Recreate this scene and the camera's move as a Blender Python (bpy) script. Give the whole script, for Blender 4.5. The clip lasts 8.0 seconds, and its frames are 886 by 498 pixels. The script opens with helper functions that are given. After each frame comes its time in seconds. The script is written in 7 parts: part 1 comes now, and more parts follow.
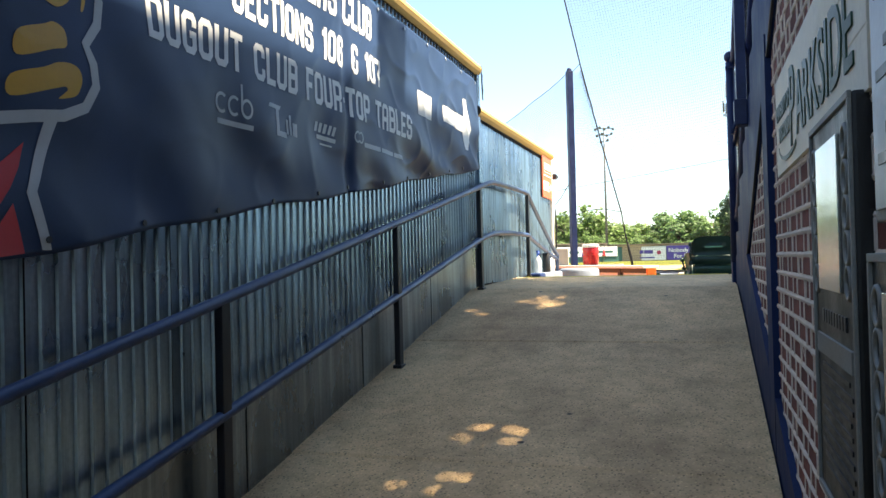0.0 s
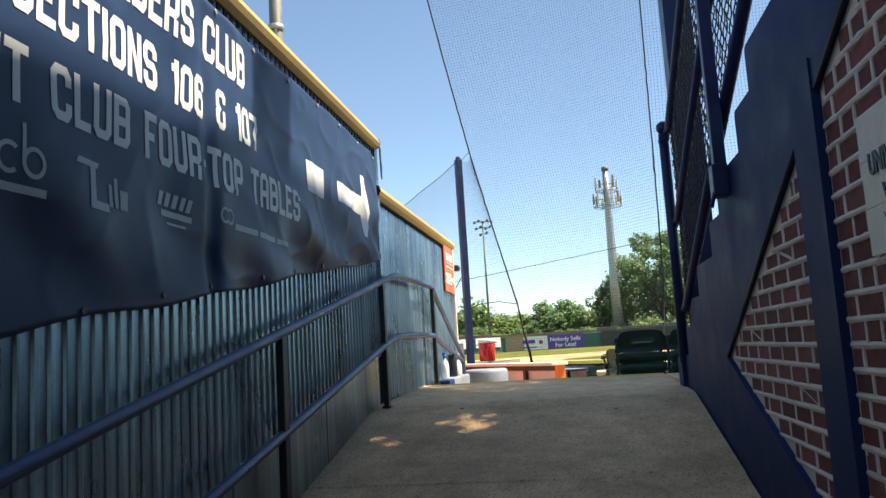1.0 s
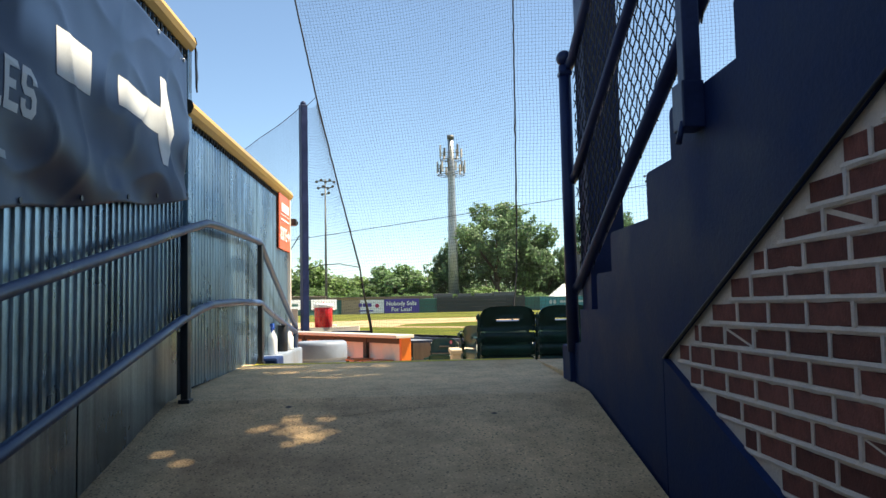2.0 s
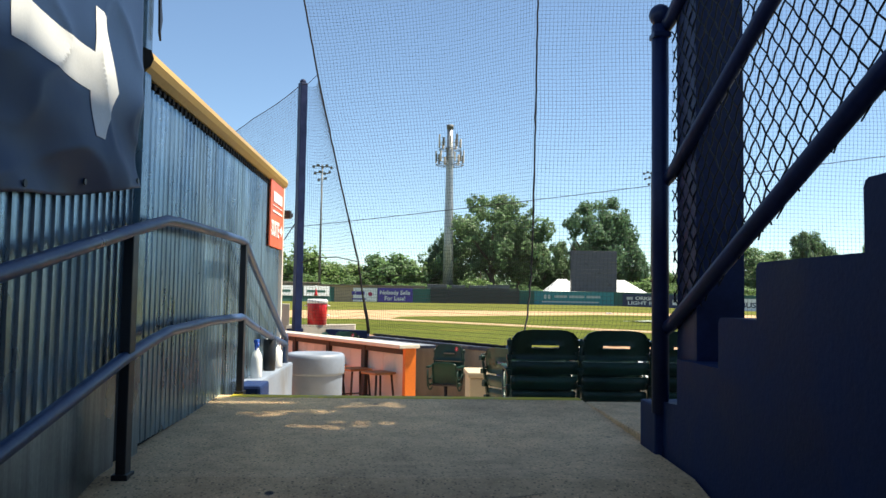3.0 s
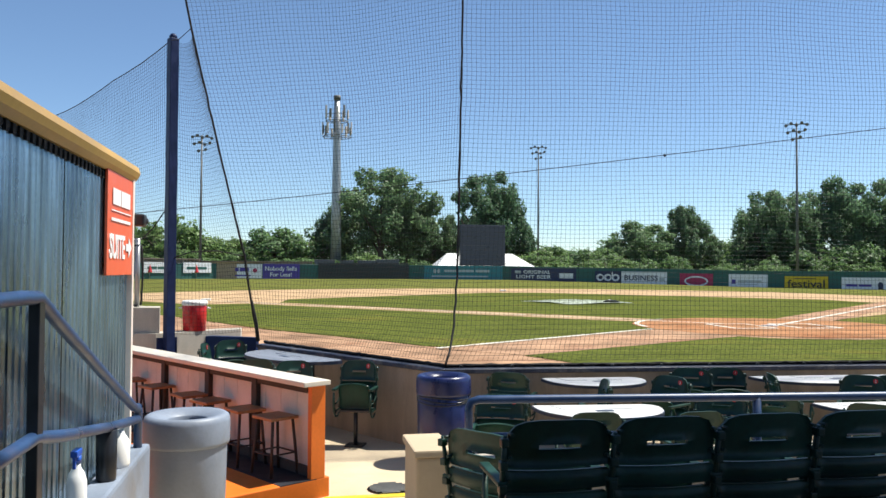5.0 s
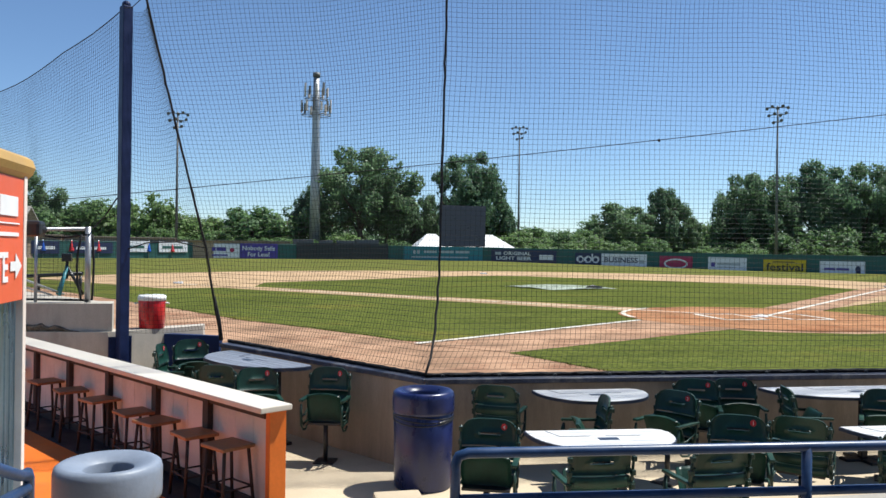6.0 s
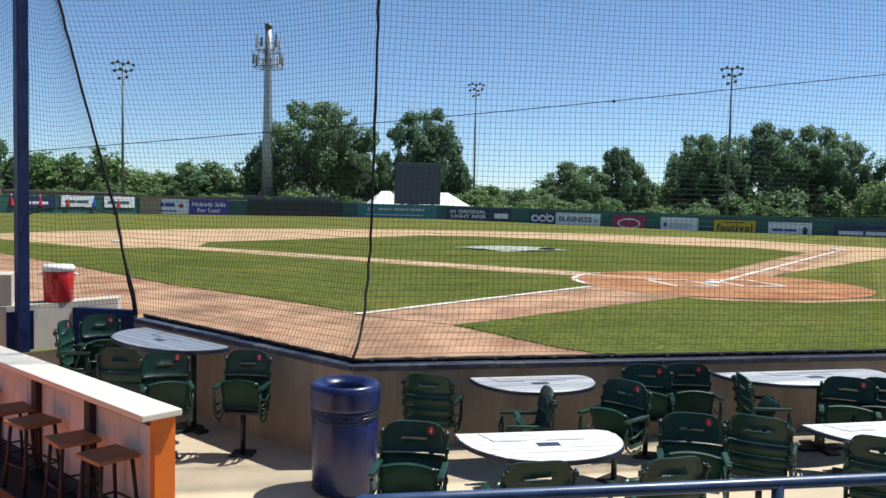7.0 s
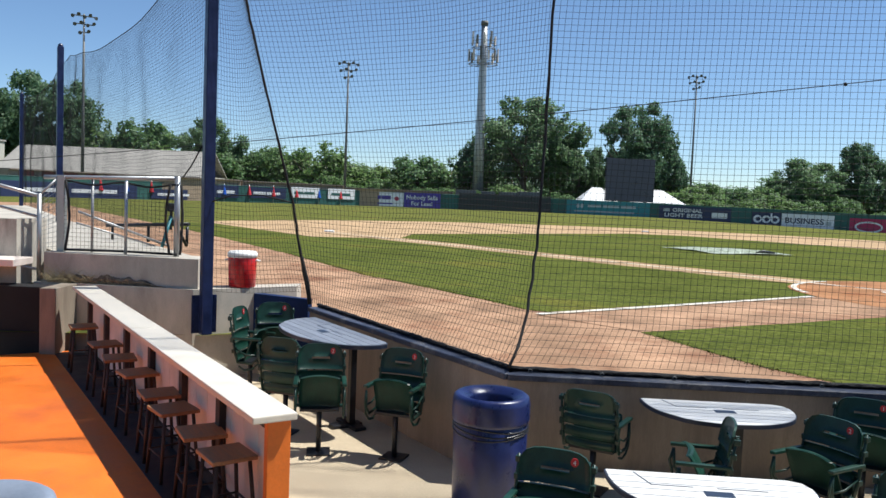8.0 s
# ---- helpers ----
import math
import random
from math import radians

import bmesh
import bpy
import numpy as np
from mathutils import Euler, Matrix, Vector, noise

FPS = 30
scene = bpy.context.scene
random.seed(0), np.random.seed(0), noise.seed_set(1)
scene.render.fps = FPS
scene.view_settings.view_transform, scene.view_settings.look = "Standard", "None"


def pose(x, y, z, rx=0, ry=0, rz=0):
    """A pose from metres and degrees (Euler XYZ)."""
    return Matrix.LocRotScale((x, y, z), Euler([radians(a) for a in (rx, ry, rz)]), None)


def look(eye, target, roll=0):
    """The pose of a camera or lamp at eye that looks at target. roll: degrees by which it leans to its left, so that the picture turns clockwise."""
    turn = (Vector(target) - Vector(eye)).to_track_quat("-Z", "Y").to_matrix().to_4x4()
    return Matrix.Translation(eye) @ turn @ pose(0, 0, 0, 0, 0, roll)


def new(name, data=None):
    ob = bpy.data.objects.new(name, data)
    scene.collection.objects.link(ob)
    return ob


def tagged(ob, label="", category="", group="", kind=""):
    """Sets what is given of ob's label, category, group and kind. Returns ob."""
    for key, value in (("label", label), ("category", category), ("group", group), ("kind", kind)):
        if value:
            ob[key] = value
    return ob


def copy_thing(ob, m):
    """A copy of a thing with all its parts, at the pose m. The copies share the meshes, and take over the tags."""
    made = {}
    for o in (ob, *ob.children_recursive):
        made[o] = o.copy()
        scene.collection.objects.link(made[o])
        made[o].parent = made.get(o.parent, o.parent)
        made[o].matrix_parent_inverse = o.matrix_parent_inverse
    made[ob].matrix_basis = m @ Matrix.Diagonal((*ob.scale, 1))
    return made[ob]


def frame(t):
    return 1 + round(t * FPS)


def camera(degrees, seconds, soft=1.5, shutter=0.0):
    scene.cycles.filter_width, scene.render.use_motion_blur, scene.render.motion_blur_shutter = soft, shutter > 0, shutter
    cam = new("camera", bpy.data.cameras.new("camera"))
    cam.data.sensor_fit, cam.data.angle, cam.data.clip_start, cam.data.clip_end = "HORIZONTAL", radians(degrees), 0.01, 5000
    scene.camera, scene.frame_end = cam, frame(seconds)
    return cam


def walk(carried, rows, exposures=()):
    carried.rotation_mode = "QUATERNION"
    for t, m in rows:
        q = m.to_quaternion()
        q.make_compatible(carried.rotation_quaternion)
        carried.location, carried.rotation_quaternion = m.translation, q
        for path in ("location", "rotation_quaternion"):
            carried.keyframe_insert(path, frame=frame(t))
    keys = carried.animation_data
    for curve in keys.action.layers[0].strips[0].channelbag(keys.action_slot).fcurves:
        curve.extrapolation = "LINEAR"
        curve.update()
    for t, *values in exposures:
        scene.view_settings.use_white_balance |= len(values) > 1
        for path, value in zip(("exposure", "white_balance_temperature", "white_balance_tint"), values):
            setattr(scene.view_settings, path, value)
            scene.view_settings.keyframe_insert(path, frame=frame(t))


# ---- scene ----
cam = camera(58.1, 8.0)
PATH = [
    (0, (0.037, -0.413, 0.764), (-0.575, 1.491, 0.795), -1.4),
    (0.5, (-0.25, 0.155, 0.856), (-0.793, 2.063, 1.107), -2.7),
    (1, (-0.423, 0.723, 0.882), (-0.735, 2.682, 1.135), -3.5),
    (1.5, (-0.485, 1.41, 0.934), (-0.453, 3.395, 1.17), -2.3),
    (1.7, (-0.536, 1.686, 0.935), (-0.477, 3.677, 1.12), -1.9),
    (2.8, (-0.721, 3.035, 1.153), (-0.603, 5.028, 1.273), 0.5),
    (3, (-0.765, 3.279, 1.174), (-0.67, 5.274, 1.293), 0.9),
    (3.5, (-0.844, 3.853, 1.316), (-0.723, 5.846, 1.43), 1.3),
    (4, (-0.892, 4.464, 1.437), (-0.735, 6.455, 1.544), 1.7),
    (4.5, (-0.979, 4.964, 1.516), (-0.726, 6.947, 1.589), 0.4),
    (4.7, (-0.964, 5.126, 1.536), (-0.636, 7.098, 1.604), 0.3),
    (5.8, (-0.826, 6.168, 1.758), (-0.414, 8.125, 1.765), 0.5),
    (6, (-0.763, 6.352, 1.79), (-0.336, 8.306, 1.793), 0.7),
    (6.5, (-0.494, 6.708, 1.883), (0.009, 8.643, 1.813), 1.5),
    (7, (-0.337, 7.125, 1.945), (0.198, 9.05, 1.842), 1.2),
    (7.5, (-0.079, 7.475, 1.936), (0.242, 9.446, 1.825), 1.3),
    (8, (0.2, 7.803, 1.924), (0.219, 9.799, 1.795), 2.3),
]
walk(cam, [(t, look(eye, target, roll)) for t, eye, target, roll in PATH],
     exposures=[(0, 2.45, 8400, 6), (0.2, 1.97, 8200, 6), (0.5, 1.6, 7900, 5), (1.0, 1.6, 7850, 4), (1.5, 1.6, 7800, 4), (3.0, 1.28, 7200, 4), (3.5, 1.16, 7100, 4), (4.0, 1.06, 7150, 5), (4.7, 0.92, 6750, 6), (6.0, 0.62, 6150, 7), (8.0, 0.6, 6150, 7)])

# ---- world and sun ----
SUN_AZ = math.atan2(0.53, 0.10)          # clockwise from +y
SUN_EL = radians(61.7)
world = bpy.data.worlds.new("world")
scene.world = world
world.use_nodes = True
wn = world.node_tree.nodes
wl = world.node_tree.links
sky = wn.new("ShaderNodeTexSky")
sky.sky_type = 'NISHITA'
sky.sun_disc = False
sky.sun_elevation = SUN_EL
sky.sun_rotation = SUN_AZ
sky.altitude = 1800
sky.air_density = 1.0
sky.dust_density = 0.0
sky.ozone_density = 4.0
wl.new(sky.outputs[0], wn["Background"].inputs[0])
wn["Background"].inputs[1].default_value = 0.084
sun_data = bpy.data.lights.new("sun", 'SUN')
sun_data.energy = 4.8
sun_data.angle = radians(0.53)
sun_data.color = (1.0, 0.95, 0.87)
sun = new("sun", sun_data)
sun_way = Vector((math.sin(SUN_AZ) * math.cos(SUN_EL), math.cos(SUN_AZ) * math.cos(SUN_EL), math.sin(SUN_EL)))
sun.matrix_world = look(sun_way * 200, (0, 0, 0))

# ---- building helpers ----
def part(name, bm, material, parent=None, label=""):
    """Link a bmesh as one mesh object, under a thing or part if one is given."""
    me = bpy.data.meshes.new(name)
    bm.to_mesh(me)
    bm.free()
    if material is not None:
        me.materials.append(material)
    ob = new(name, me)
    if parent is not None:
        ob.parent = parent
    return tagged(ob, label)


def share(name, me, parent, m):
    """Another object on a mesh that exists already."""
    ob = new(name, me)
    ob.parent = parent
    ob.matrix_basis = m
    return ob


def thing(name, label, category, at=(0, 0, 0), turn=0, group="", kind=""):
    ob = new(name)
    ob.empty_display_size = 0.1
    ob.matrix_basis = pose(*at, 0, 0, turn)
    return tagged(ob, label, category, group, kind)


def smooth(ob, on=True):
    for p in ob.data.polygons:
        p.use_smooth = on
    return ob


def box(bm, x0, x1, y0, y1, z0, z1, bevel=0.0, m=None):
    """A box between two corners, its edges rounded off by bevel."""
    made = bmesh.ops.create_cube(bm, size=1)["verts"]
    for v in made:
        v.co = Vector(((x0 + x1) / 2 + v.co.x * (x1 - x0), (y0 + y1) / 2 + v.co.y * (y1 - y0), (z0 + z1) / 2 + v.co.z * (z1 - z0)))
    if bevel:
        edges = list({e for v in made for e in v.link_edges})
        got = bmesh.ops.bevel(bm, geom=edges, offset=bevel, segments=2, affect='EDGES', profile=0.6)
        made = list({v for f in got["faces"] for v in f.verts} | {v for v in made if v.is_valid})
    if m is not None:
        for v in made:
            v.co = m @ v.co
    return made


def tube(bm, pts, r, sides=8, cap=True):
    """A round bar along points; r may be one radius or one for each point."""
    pts = [Vector(p) for p in pts]
    rs = r if isinstance(r, (list, tuple)) else [r] * len(pts)
    rings = []
    up = None
    for i, p in enumerate(pts):
        way = (pts[min(i + 1, len(pts) - 1)] - pts[max(i - 1, 0)]).normalized()
        if up is None:
            up = Vector((0, 0, 1)) if abs(way.z) < 0.9 else Vector((1, 0, 0))
        side = way.cross(up).normalized()
        up = side.cross(way).normalized()
        rings.append([bm.verts.new(p + rs[i] * (math.cos(a) * side + math.sin(a) * up))
                      for a in (2 * math.pi * k / sides for k in range(sides))])
    for a, b in zip(rings, rings[1:]):
        for k in range(sides):
            f = bm.faces.new((a[k], a[(k + 1) % sides], b[(k + 1) % sides], b[k]))
            f.smooth = True
    if cap and sides > 2:
        bm.faces.new(rings[0][::-1])
        bm.faces.new(rings[-1])
    return rings


def sweep(bm, profile, steps=28, turn=2 * math.pi, at=(0, 0, 0)):
    """A turned shape from (radius, height) points."""
    rings = []
    for k in range(steps):
        a = turn * k / steps
        rings.append([bm.verts.new((at[0] + r * math.cos(a), at[1] + r * math.sin(a), at[2] + z)) for r, z in profile])
    for k in range(steps):
        a, b = rings[k], rings[(k + 1) % steps]
        for i in range(len(profile) - 1):
            f = bm.faces.new((a[i], b[i], b[i + 1], a[i + 1]))
            f.smooth = True
    bmesh.ops.remove_doubles(bm, verts=[v for ring in rings for v in ring], dist=1e-5)


def prism(bm, outline, z0, z1):
    """An upright slab over an outline of (x, y)."""
    lo = [bm.verts.new((x, y, z0)) for x, y in outline]
    hi = [bm.verts.new((x, y, z1)) for x, y in outline]
    n = len(outline)
    bm.faces.new(lo[::-1])
    bm.faces.new(hi)
    for k in range(n):
        bm.faces.new((lo[k], lo[(k + 1) % n], hi[(k + 1) % n], hi[k]))
    return lo + hi


def side_slab(bm, outline, x0, x1):
    """A slab across x over an outline of (y, z)."""
    a = [bm.verts.new((x0, y, z)) for y, z in outline]
    b = [bm.verts.new((x1, y, z)) for y, z in outline]
    n = len(outline)
    bm.faces.new(a)
    bm.faces.new(b[::-1])
    for k in range(n):
        bm.faces.new((a[k], b[k], b[(k + 1) % n], a[(k + 1) % n]))
    return a + b


def flush(bm):
    bmesh.ops.recalc_face_normals(bm, faces=bm.faces)
    return bm


def run(a, b, x, wide, z0, z1, bevel=0.0, bm=None):
    """A straight upright slab from a to b in plan, shifted x to its right."""
    bm = bm or bmesh.new()
    d = Vector((b[0] - a[0], b[1] - a[1], 0))
    m = Matrix.Translation((a[0], a[1], 0)) @ Matrix.Rotation(math.atan2(d.y, d.x), 4, 'Z')
    box(bm, 0, d.length, -x - wide, -x, z0, z1, bevel, m)
    return bm


def lettering(body, size, material, parent, m, depth=0.002, name="lettering", wide=1.0, bold=0.0):
    """Raised letters in the built-in font, standing in the plane z = 0 of m, from the lower left."""
    cu = bpy.data.curves.new(name, 'FONT')
    cu.body = body
    cu.size = size
    cu.extrude = depth
    cu.offset = bold
    cu.resolution_u = 3
    ob = bpy.data.objects.new(name, cu)
    scene.collection.objects.link(ob)
    me = bpy.data.meshes.new_from_object(ob.evaluated_get(bpy.context.evaluated_depsgraph_get()))
    bpy.data.objects.remove(ob)
    me.name = name
    me.materials.clear()
    me.materials.append(material)
    xs = [v.co.x for v in me.vertices] or [0, 1]
    if wide != 1.0:
        k = wide / (max(xs) - min(xs))
        for v in me.vertices:
            v.co.x = (v.co.x - min(xs)) * k
    ob = new(name, me)
    ob.parent = parent
    ob.matrix_basis = m
    return ob


def facing(o, right, up):
    """A pose at o whose x runs along right and whose y runs along up."""
    r, u = Vector(right).normalized(), Vector(up).normalized()
    n = r.cross(u).normalized()
    return Matrix.Translation(o) @ Matrix((r, u, n)).transposed().to_4x4()


# ---- materials ----
def shader(name):
    m = bpy.data.materials.new(name)
    m.use_nodes = True
    nt = m.node_tree
    return m, nt, nt.nodes["Principled BSDF"]


def noise_at(nt, scale, detail=4, rough=0.55, squash=None, coord="Object"):
    tc = nt.nodes.new("ShaderNodeTexCoord")
    n = nt.nodes.new("ShaderNodeTexNoise")
    n.inputs["Scale"].default_value = scale
    n.inputs["Detail"].default_value = detail
    n.inputs["Roughness"].default_value = rough
    src = tc.outputs[coord]
    if squash:
        mp = nt.nodes.new("ShaderNodeMapping")
        mp.inputs["Scale"].default_value = squash
        nt.links.new(src, mp.inputs[0])
        src = mp.outputs[0]
    nt.links.new(src, n.inputs["Vector"])
    return n


def ramp(nt, src, stops):
    r = nt.nodes.new("ShaderNodeValToRGB")
    els = r.color_ramp.elements
    while len(els) < len(stops):
        els.new(0.5)
    for e, (p, c) in zip(els, stops):
        e.position = p
        e.color = (*c, 1) if len(c) == 3 else c
    nt.links.new(src, r.inputs[0])
    return r.outputs[0]


def mixed(nt, a, b, fac, kind='MIX'):
    x = nt.nodes.new("ShaderNodeMix")
    x.data_type = 'RGBA'
    x.blend_type = kind
    for sock, v in ((x.inputs[6], a), (x.inputs[7], b), (x.inputs[0], fac)):
        if isinstance(v, bpy.types.NodeSocket):
            nt.links.new(v, sock)
        elif isinstance(v, (tuple, list)):
            sock.default_value = (*v, 1)
        else:
            sock.default_value = v
    return x.outputs[2]


def bumped(nt, bsdf, height, strength, distance=0.01):
    b = nt.nodes.new("ShaderNodeBump")
    b.inputs["Strength"].default_value = strength
    b.inputs["Distance"].default_value = distance
    nt.links.new(height, b.inputs["Height"])
    nt.links.new(b.outputs[0], bsdf.inputs["Normal"])


def tint(c, k):
    return tuple(min(1, v * k) for v in c)


def surface(name, col, rough=0.6, metal=0.0, vary=0.25, big=1.5, fine=40, grain=0.3, dist=0.004, squash=None, stain=None, random_by=0.0, spec=0.5):
    """A worn surface: two scales of colour change, a fine relief and uneven gloss."""
    m, nt, b = shader(name)
    n1 = noise_at(nt, big, 5, 0.6, squash)
    n2 = noise_at(nt, fine, 3, 0.6, squash)
    c = ramp(nt, n1.outputs["Fac"], [(0.3, tint(col, 1 - vary)), (0.7, tint(col, 1 + vary))])
    c2 = ramp(nt, n2.outputs["Fac"], [(0.3, (1 - vary * 0.8,) * 3), (0.7, (1, 1, 1))])
    c = mixed(nt, c, c2, 0.8, 'MULTIPLY')
    if stain:
        n3 = noise_at(nt, big * 0.6, 6, 0.7, squash)
        f = ramp(nt, n3.outputs["Fac"], [(0.52, (0, 0, 0)), (0.68, (1, 1, 1))])
        c = mixed(nt, c, stain, f)
    if random_by:
        oi = nt.nodes.new("ShaderNodeObjectInfo")
        f = ramp(nt, oi.outputs["Random"], [(0.0, (1 - random_by,) * 3), (1.0, (1 + random_by * 0.5,) * 3)])
        c = mixed(nt, c, f, 1.0, 'MULTIPLY')
    nt.links.new(c, b.inputs["Base Color"])
    r = ramp(nt, n1.outputs["Fac"], [(0.3, (max(0.02, rough - 0.12),) * 3), (0.7, (min(1, rough + 0.12),) * 3)])
    nt.links.new(r, b.inputs["Roughness"])
    b.inputs["Metallic"].default_value = metal
    b.inputs["Specular IOR Level"].default_value = spec
    if grain:
        bumped(nt, b, n2.outputs["Fac"], grain, dist)
    return m


def aggregate(name, mortar, stones, size=90):
    """Exposed-aggregate concrete: many small pebbles in a paste, with damp stains."""
    m, nt, b = shader(name)
    tc = nt.nodes.new("ShaderNodeTexCoord")
    v = nt.nodes.new("ShaderNodeTexVoronoi")
    v.inputs["Scale"].default_value = size
    nt.links.new(tc.outputs["Object"], v.inputs["Vector"])
    pebble = ramp(nt, v.outputs["Color"], [(0.1, tint(stones, 0.35)), (0.45, stones), (0.9, tint(stones, 1.7))])
    f = ramp(nt, v.outputs["Distance"], [(0.28, (1, 1, 1)), (0.5, (0, 0, 0))])
    c = mixed(nt, mortar, pebble, f)
    n = noise_at(nt, 0.9, 6, 0.65)
    big = ramp(nt, n.outputs["Fac"], [(0.3, (0.62, 0.58, 0.55)), (0.5, (0.92, 0.9, 0.87)), (0.7, (1.1, 1.05, 1.0))])
    c = mixed(nt, c, big, 1.0, 'MULTIPLY')
    # scuffs, then sparse dark spots of old gum and tar
    n2 = noise_at(nt, 5.5, 4, 0.7)
    scuff = ramp(nt, n2.outputs["Fac"], [(0.35, (0.8, 0.78, 0.76)), (0.6, (1.04, 1.03, 1.02))])
    c = mixed(nt, c, scuff, 1.0, 'MULTIPLY')
    g = nt.nodes.new("ShaderNodeTexVoronoi")
    g.inputs["Scale"].default_value = 2.6
    nt.links.new(tc.outputs["Object"], g.inputs["Vector"])
    gum = ramp(nt, g.outputs["Distance"], [(0.035, (1, 1, 1)), (0.055, (0, 0, 0))])
    c = mixed(nt, c, (0.05, 0.042, 0.036), gum)
    nt.links.new(c, b.inputs["Base Color"])
    b.inputs["Roughness"].default_value = 0.8
    bumped(nt, b, f, 0.5, 0.004)
    return m


def galvanised(name, col):
    """Zinc-coated sheet with spangle, cloudy bluish patches and runs of weathering down its height."""
    m, nt, b = shader(name)
    runs = noise_at(nt, 1.0, 6, 0.65, (13, 13, 0.8))
    cloud = noise_at(nt, 1.6, 5, 0.6, (1, 1, 0.6))
    spang = noise_at(nt, 55, 2, 0.5)
    c = ramp(nt, runs.outputs["Fac"], [(0.28, tint(col, 0.55)), (0.5, col), (0.72, tint(col, 1.6))])
    c1 = ramp(nt, cloud.outputs["Fac"], [(0.32, (0.55, 0.62, 0.7)), (0.5, (0.95, 0.97, 1.0)), (0.68, (1.2, 1.3, 1.32))])
    c = mixed(nt, c, c1, 0.9, 'MULTIPLY')
    c2 = ramp(nt, spang.outputs["Fac"], [(0.35, (0.85,) * 3), (0.65, (1.0,) * 3)])
    c = mixed(nt, c, c2, 0.7, 'MULTIPLY')
    nt.links.new(c, b.inputs["Base Color"])
    b.inputs["Metallic"].default_value = 0.9
    r = ramp(nt, cloud.outputs["Fac"], [(0.3, (0.2,) * 3), (0.7, (0.38,) * 3)])
    nt.links.new(r, b.inputs["Roughness"])
    bumped(nt, b, spang.outputs["Fac"], 0.08, 0.003)
    return m


def leafage(name, col, back):
    """Leaves: uneven greens, some light coming through."""
    m, nt, b = shader(name)
    g = nt.nodes.new("ShaderNodeNewGeometry")
    c = ramp(nt, g.outputs["Random Per Island"], [(0.0, tint(col, 0.5)), (0.5, col), (1.0, tint(col, 1.6))])
    oi = nt.nodes.new("ShaderNodeObjectInfo")
    k = ramp(nt, oi.outputs["Random"], [(0.0, (0.72, 0.8, 0.75)), (1.0, (1.25, 1.12, 0.85))])
    c = mixed(nt, c, k, 1.0, 'MULTIPLY')
    nt.links.new(c, b.inputs["Base Color"])
    b.inputs["Roughness"].default_value = 0.55
    t = nt.nodes.new("ShaderNodeBsdfTranslucent")
    tc = mixed(nt, c, back, 0.5, 'MIX')
    nt.links.new(tc, t.inputs["Color"])
    mix = nt.nodes.new("ShaderNodeMixShader")
    mix.inputs[0].default_value = 0.5
    nt.links.new(b.outputs[0], mix.inputs[1])
    nt.links.new(t.outputs[0], mix.inputs[2])
    nt.links.new(mix.outputs[0], nt.nodes["Material Output"].inputs["Surface"])
    return m


def turf(name, col, stripes=None):
    """Mown grass: blade-scale mottling, dry patches, and mowing bands along one heading."""
    m, nt, b = shader(name)
    n1 = noise_at(nt, 0.25, 5, 0.6)
    n2 = noise_at(nt, 9, 5, 0.7)
    c = ramp(nt, n1.outputs["Fac"], [(0.3, tint(col, 0.78)), (0.55, col), (0.75, (col[0] * 1.5, col[1] * 1.12, col[2] * 1.1))])
    c2 = ramp(nt, n2.outputs["Fac"], [(0.3, (0.42, 0.45, 0.4)), (0.7, (1.42, 1.38, 1.3))])
    c = mixed(nt, c, c2, 0.9, 'MULTIPLY')
    n3 = noise_at(nt, 1.8, 5, 0.65)
    c3 = ramp(nt, n3.outputs["Fac"], [(0.3, (0.78, 0.82, 0.8)), (0.7, (1.18, 1.13, 1.0))])
    c = mixed(nt, c, c3, 1.0, 'MULTIPLY')
    if stripes:
        tc = nt.nodes.new("ShaderNodeTexCoord")
        mp = nt.nodes.new("ShaderNodeMapping")
        mp.inputs["Rotation"].default_value = (0, 0, stripes[0])
        nt.links.new(tc.outputs["Object"], mp.inputs[0])
        w = nt.nodes.new("ShaderNodeTexWave")
        w.inputs["Scale"].default_value = stripes[1]
        w.inputs["Distortion"].default_value = 0.4
        nt.links.new(mp.outputs[0], w.inputs["Vector"])
        f = ramp(nt, w.outputs["Fac"], [(0.4, (0.88, 0.9, 0.88)), (0.6, (1.08, 1.05, 1.02))])
        c = mixed(nt, c, f, 1.0, 'MULTIPLY')
    nt.links.new(c, b.inputs["Base Color"])
    b.inputs["Roughness"].default_value = 1.0
    b.inputs["Specular IOR Level"].default_value = 0.0
    bumped(nt, b, n2.outputs["Fac"], 0.6, 0.03)
    return m


M_RAMP = aggregate("exposed_aggregate", (0.76, 0.52, 0.29), (0.65, 0.435, 0.235), 80)
M_CONC = surface("weathered_concrete", (0.34, 0.31, 0.265), 0.85, vary=0.22, big=1.2, fine=60, stain=(0.2, 0.17, 0.14))
M_CONCL = surface("grey_streaked_concrete", (0.47, 0.43, 0.37), 0.88, vary=0.2, big=1.3, fine=55, squash=(2.2, 2.2, 0.7), stain=(0.3, 0.27, 0.225), spec=0.3)
M_DECK = surface("deck_concrete", (0.545, 0.445, 0.312), 0.88, vary=0.18, big=0.8, fine=50, stain=(0.45, 0.36, 0.25), spec=0.3)
M_WALLC = surface("field_wall_concrete", (0.30, 0.245, 0.19), 0.85, vary=0.25, big=1.0, fine=40, squash=(3, 3, 0.6), stain=(0.2, 0.16, 0.12))
M_GALV = galvanised("galvanised_sheet", (0.30, 0.40, 0.465))
M_GALVLOW = galvanised("flat_galvanised_sheet", (0.265, 0.295, 0.305))
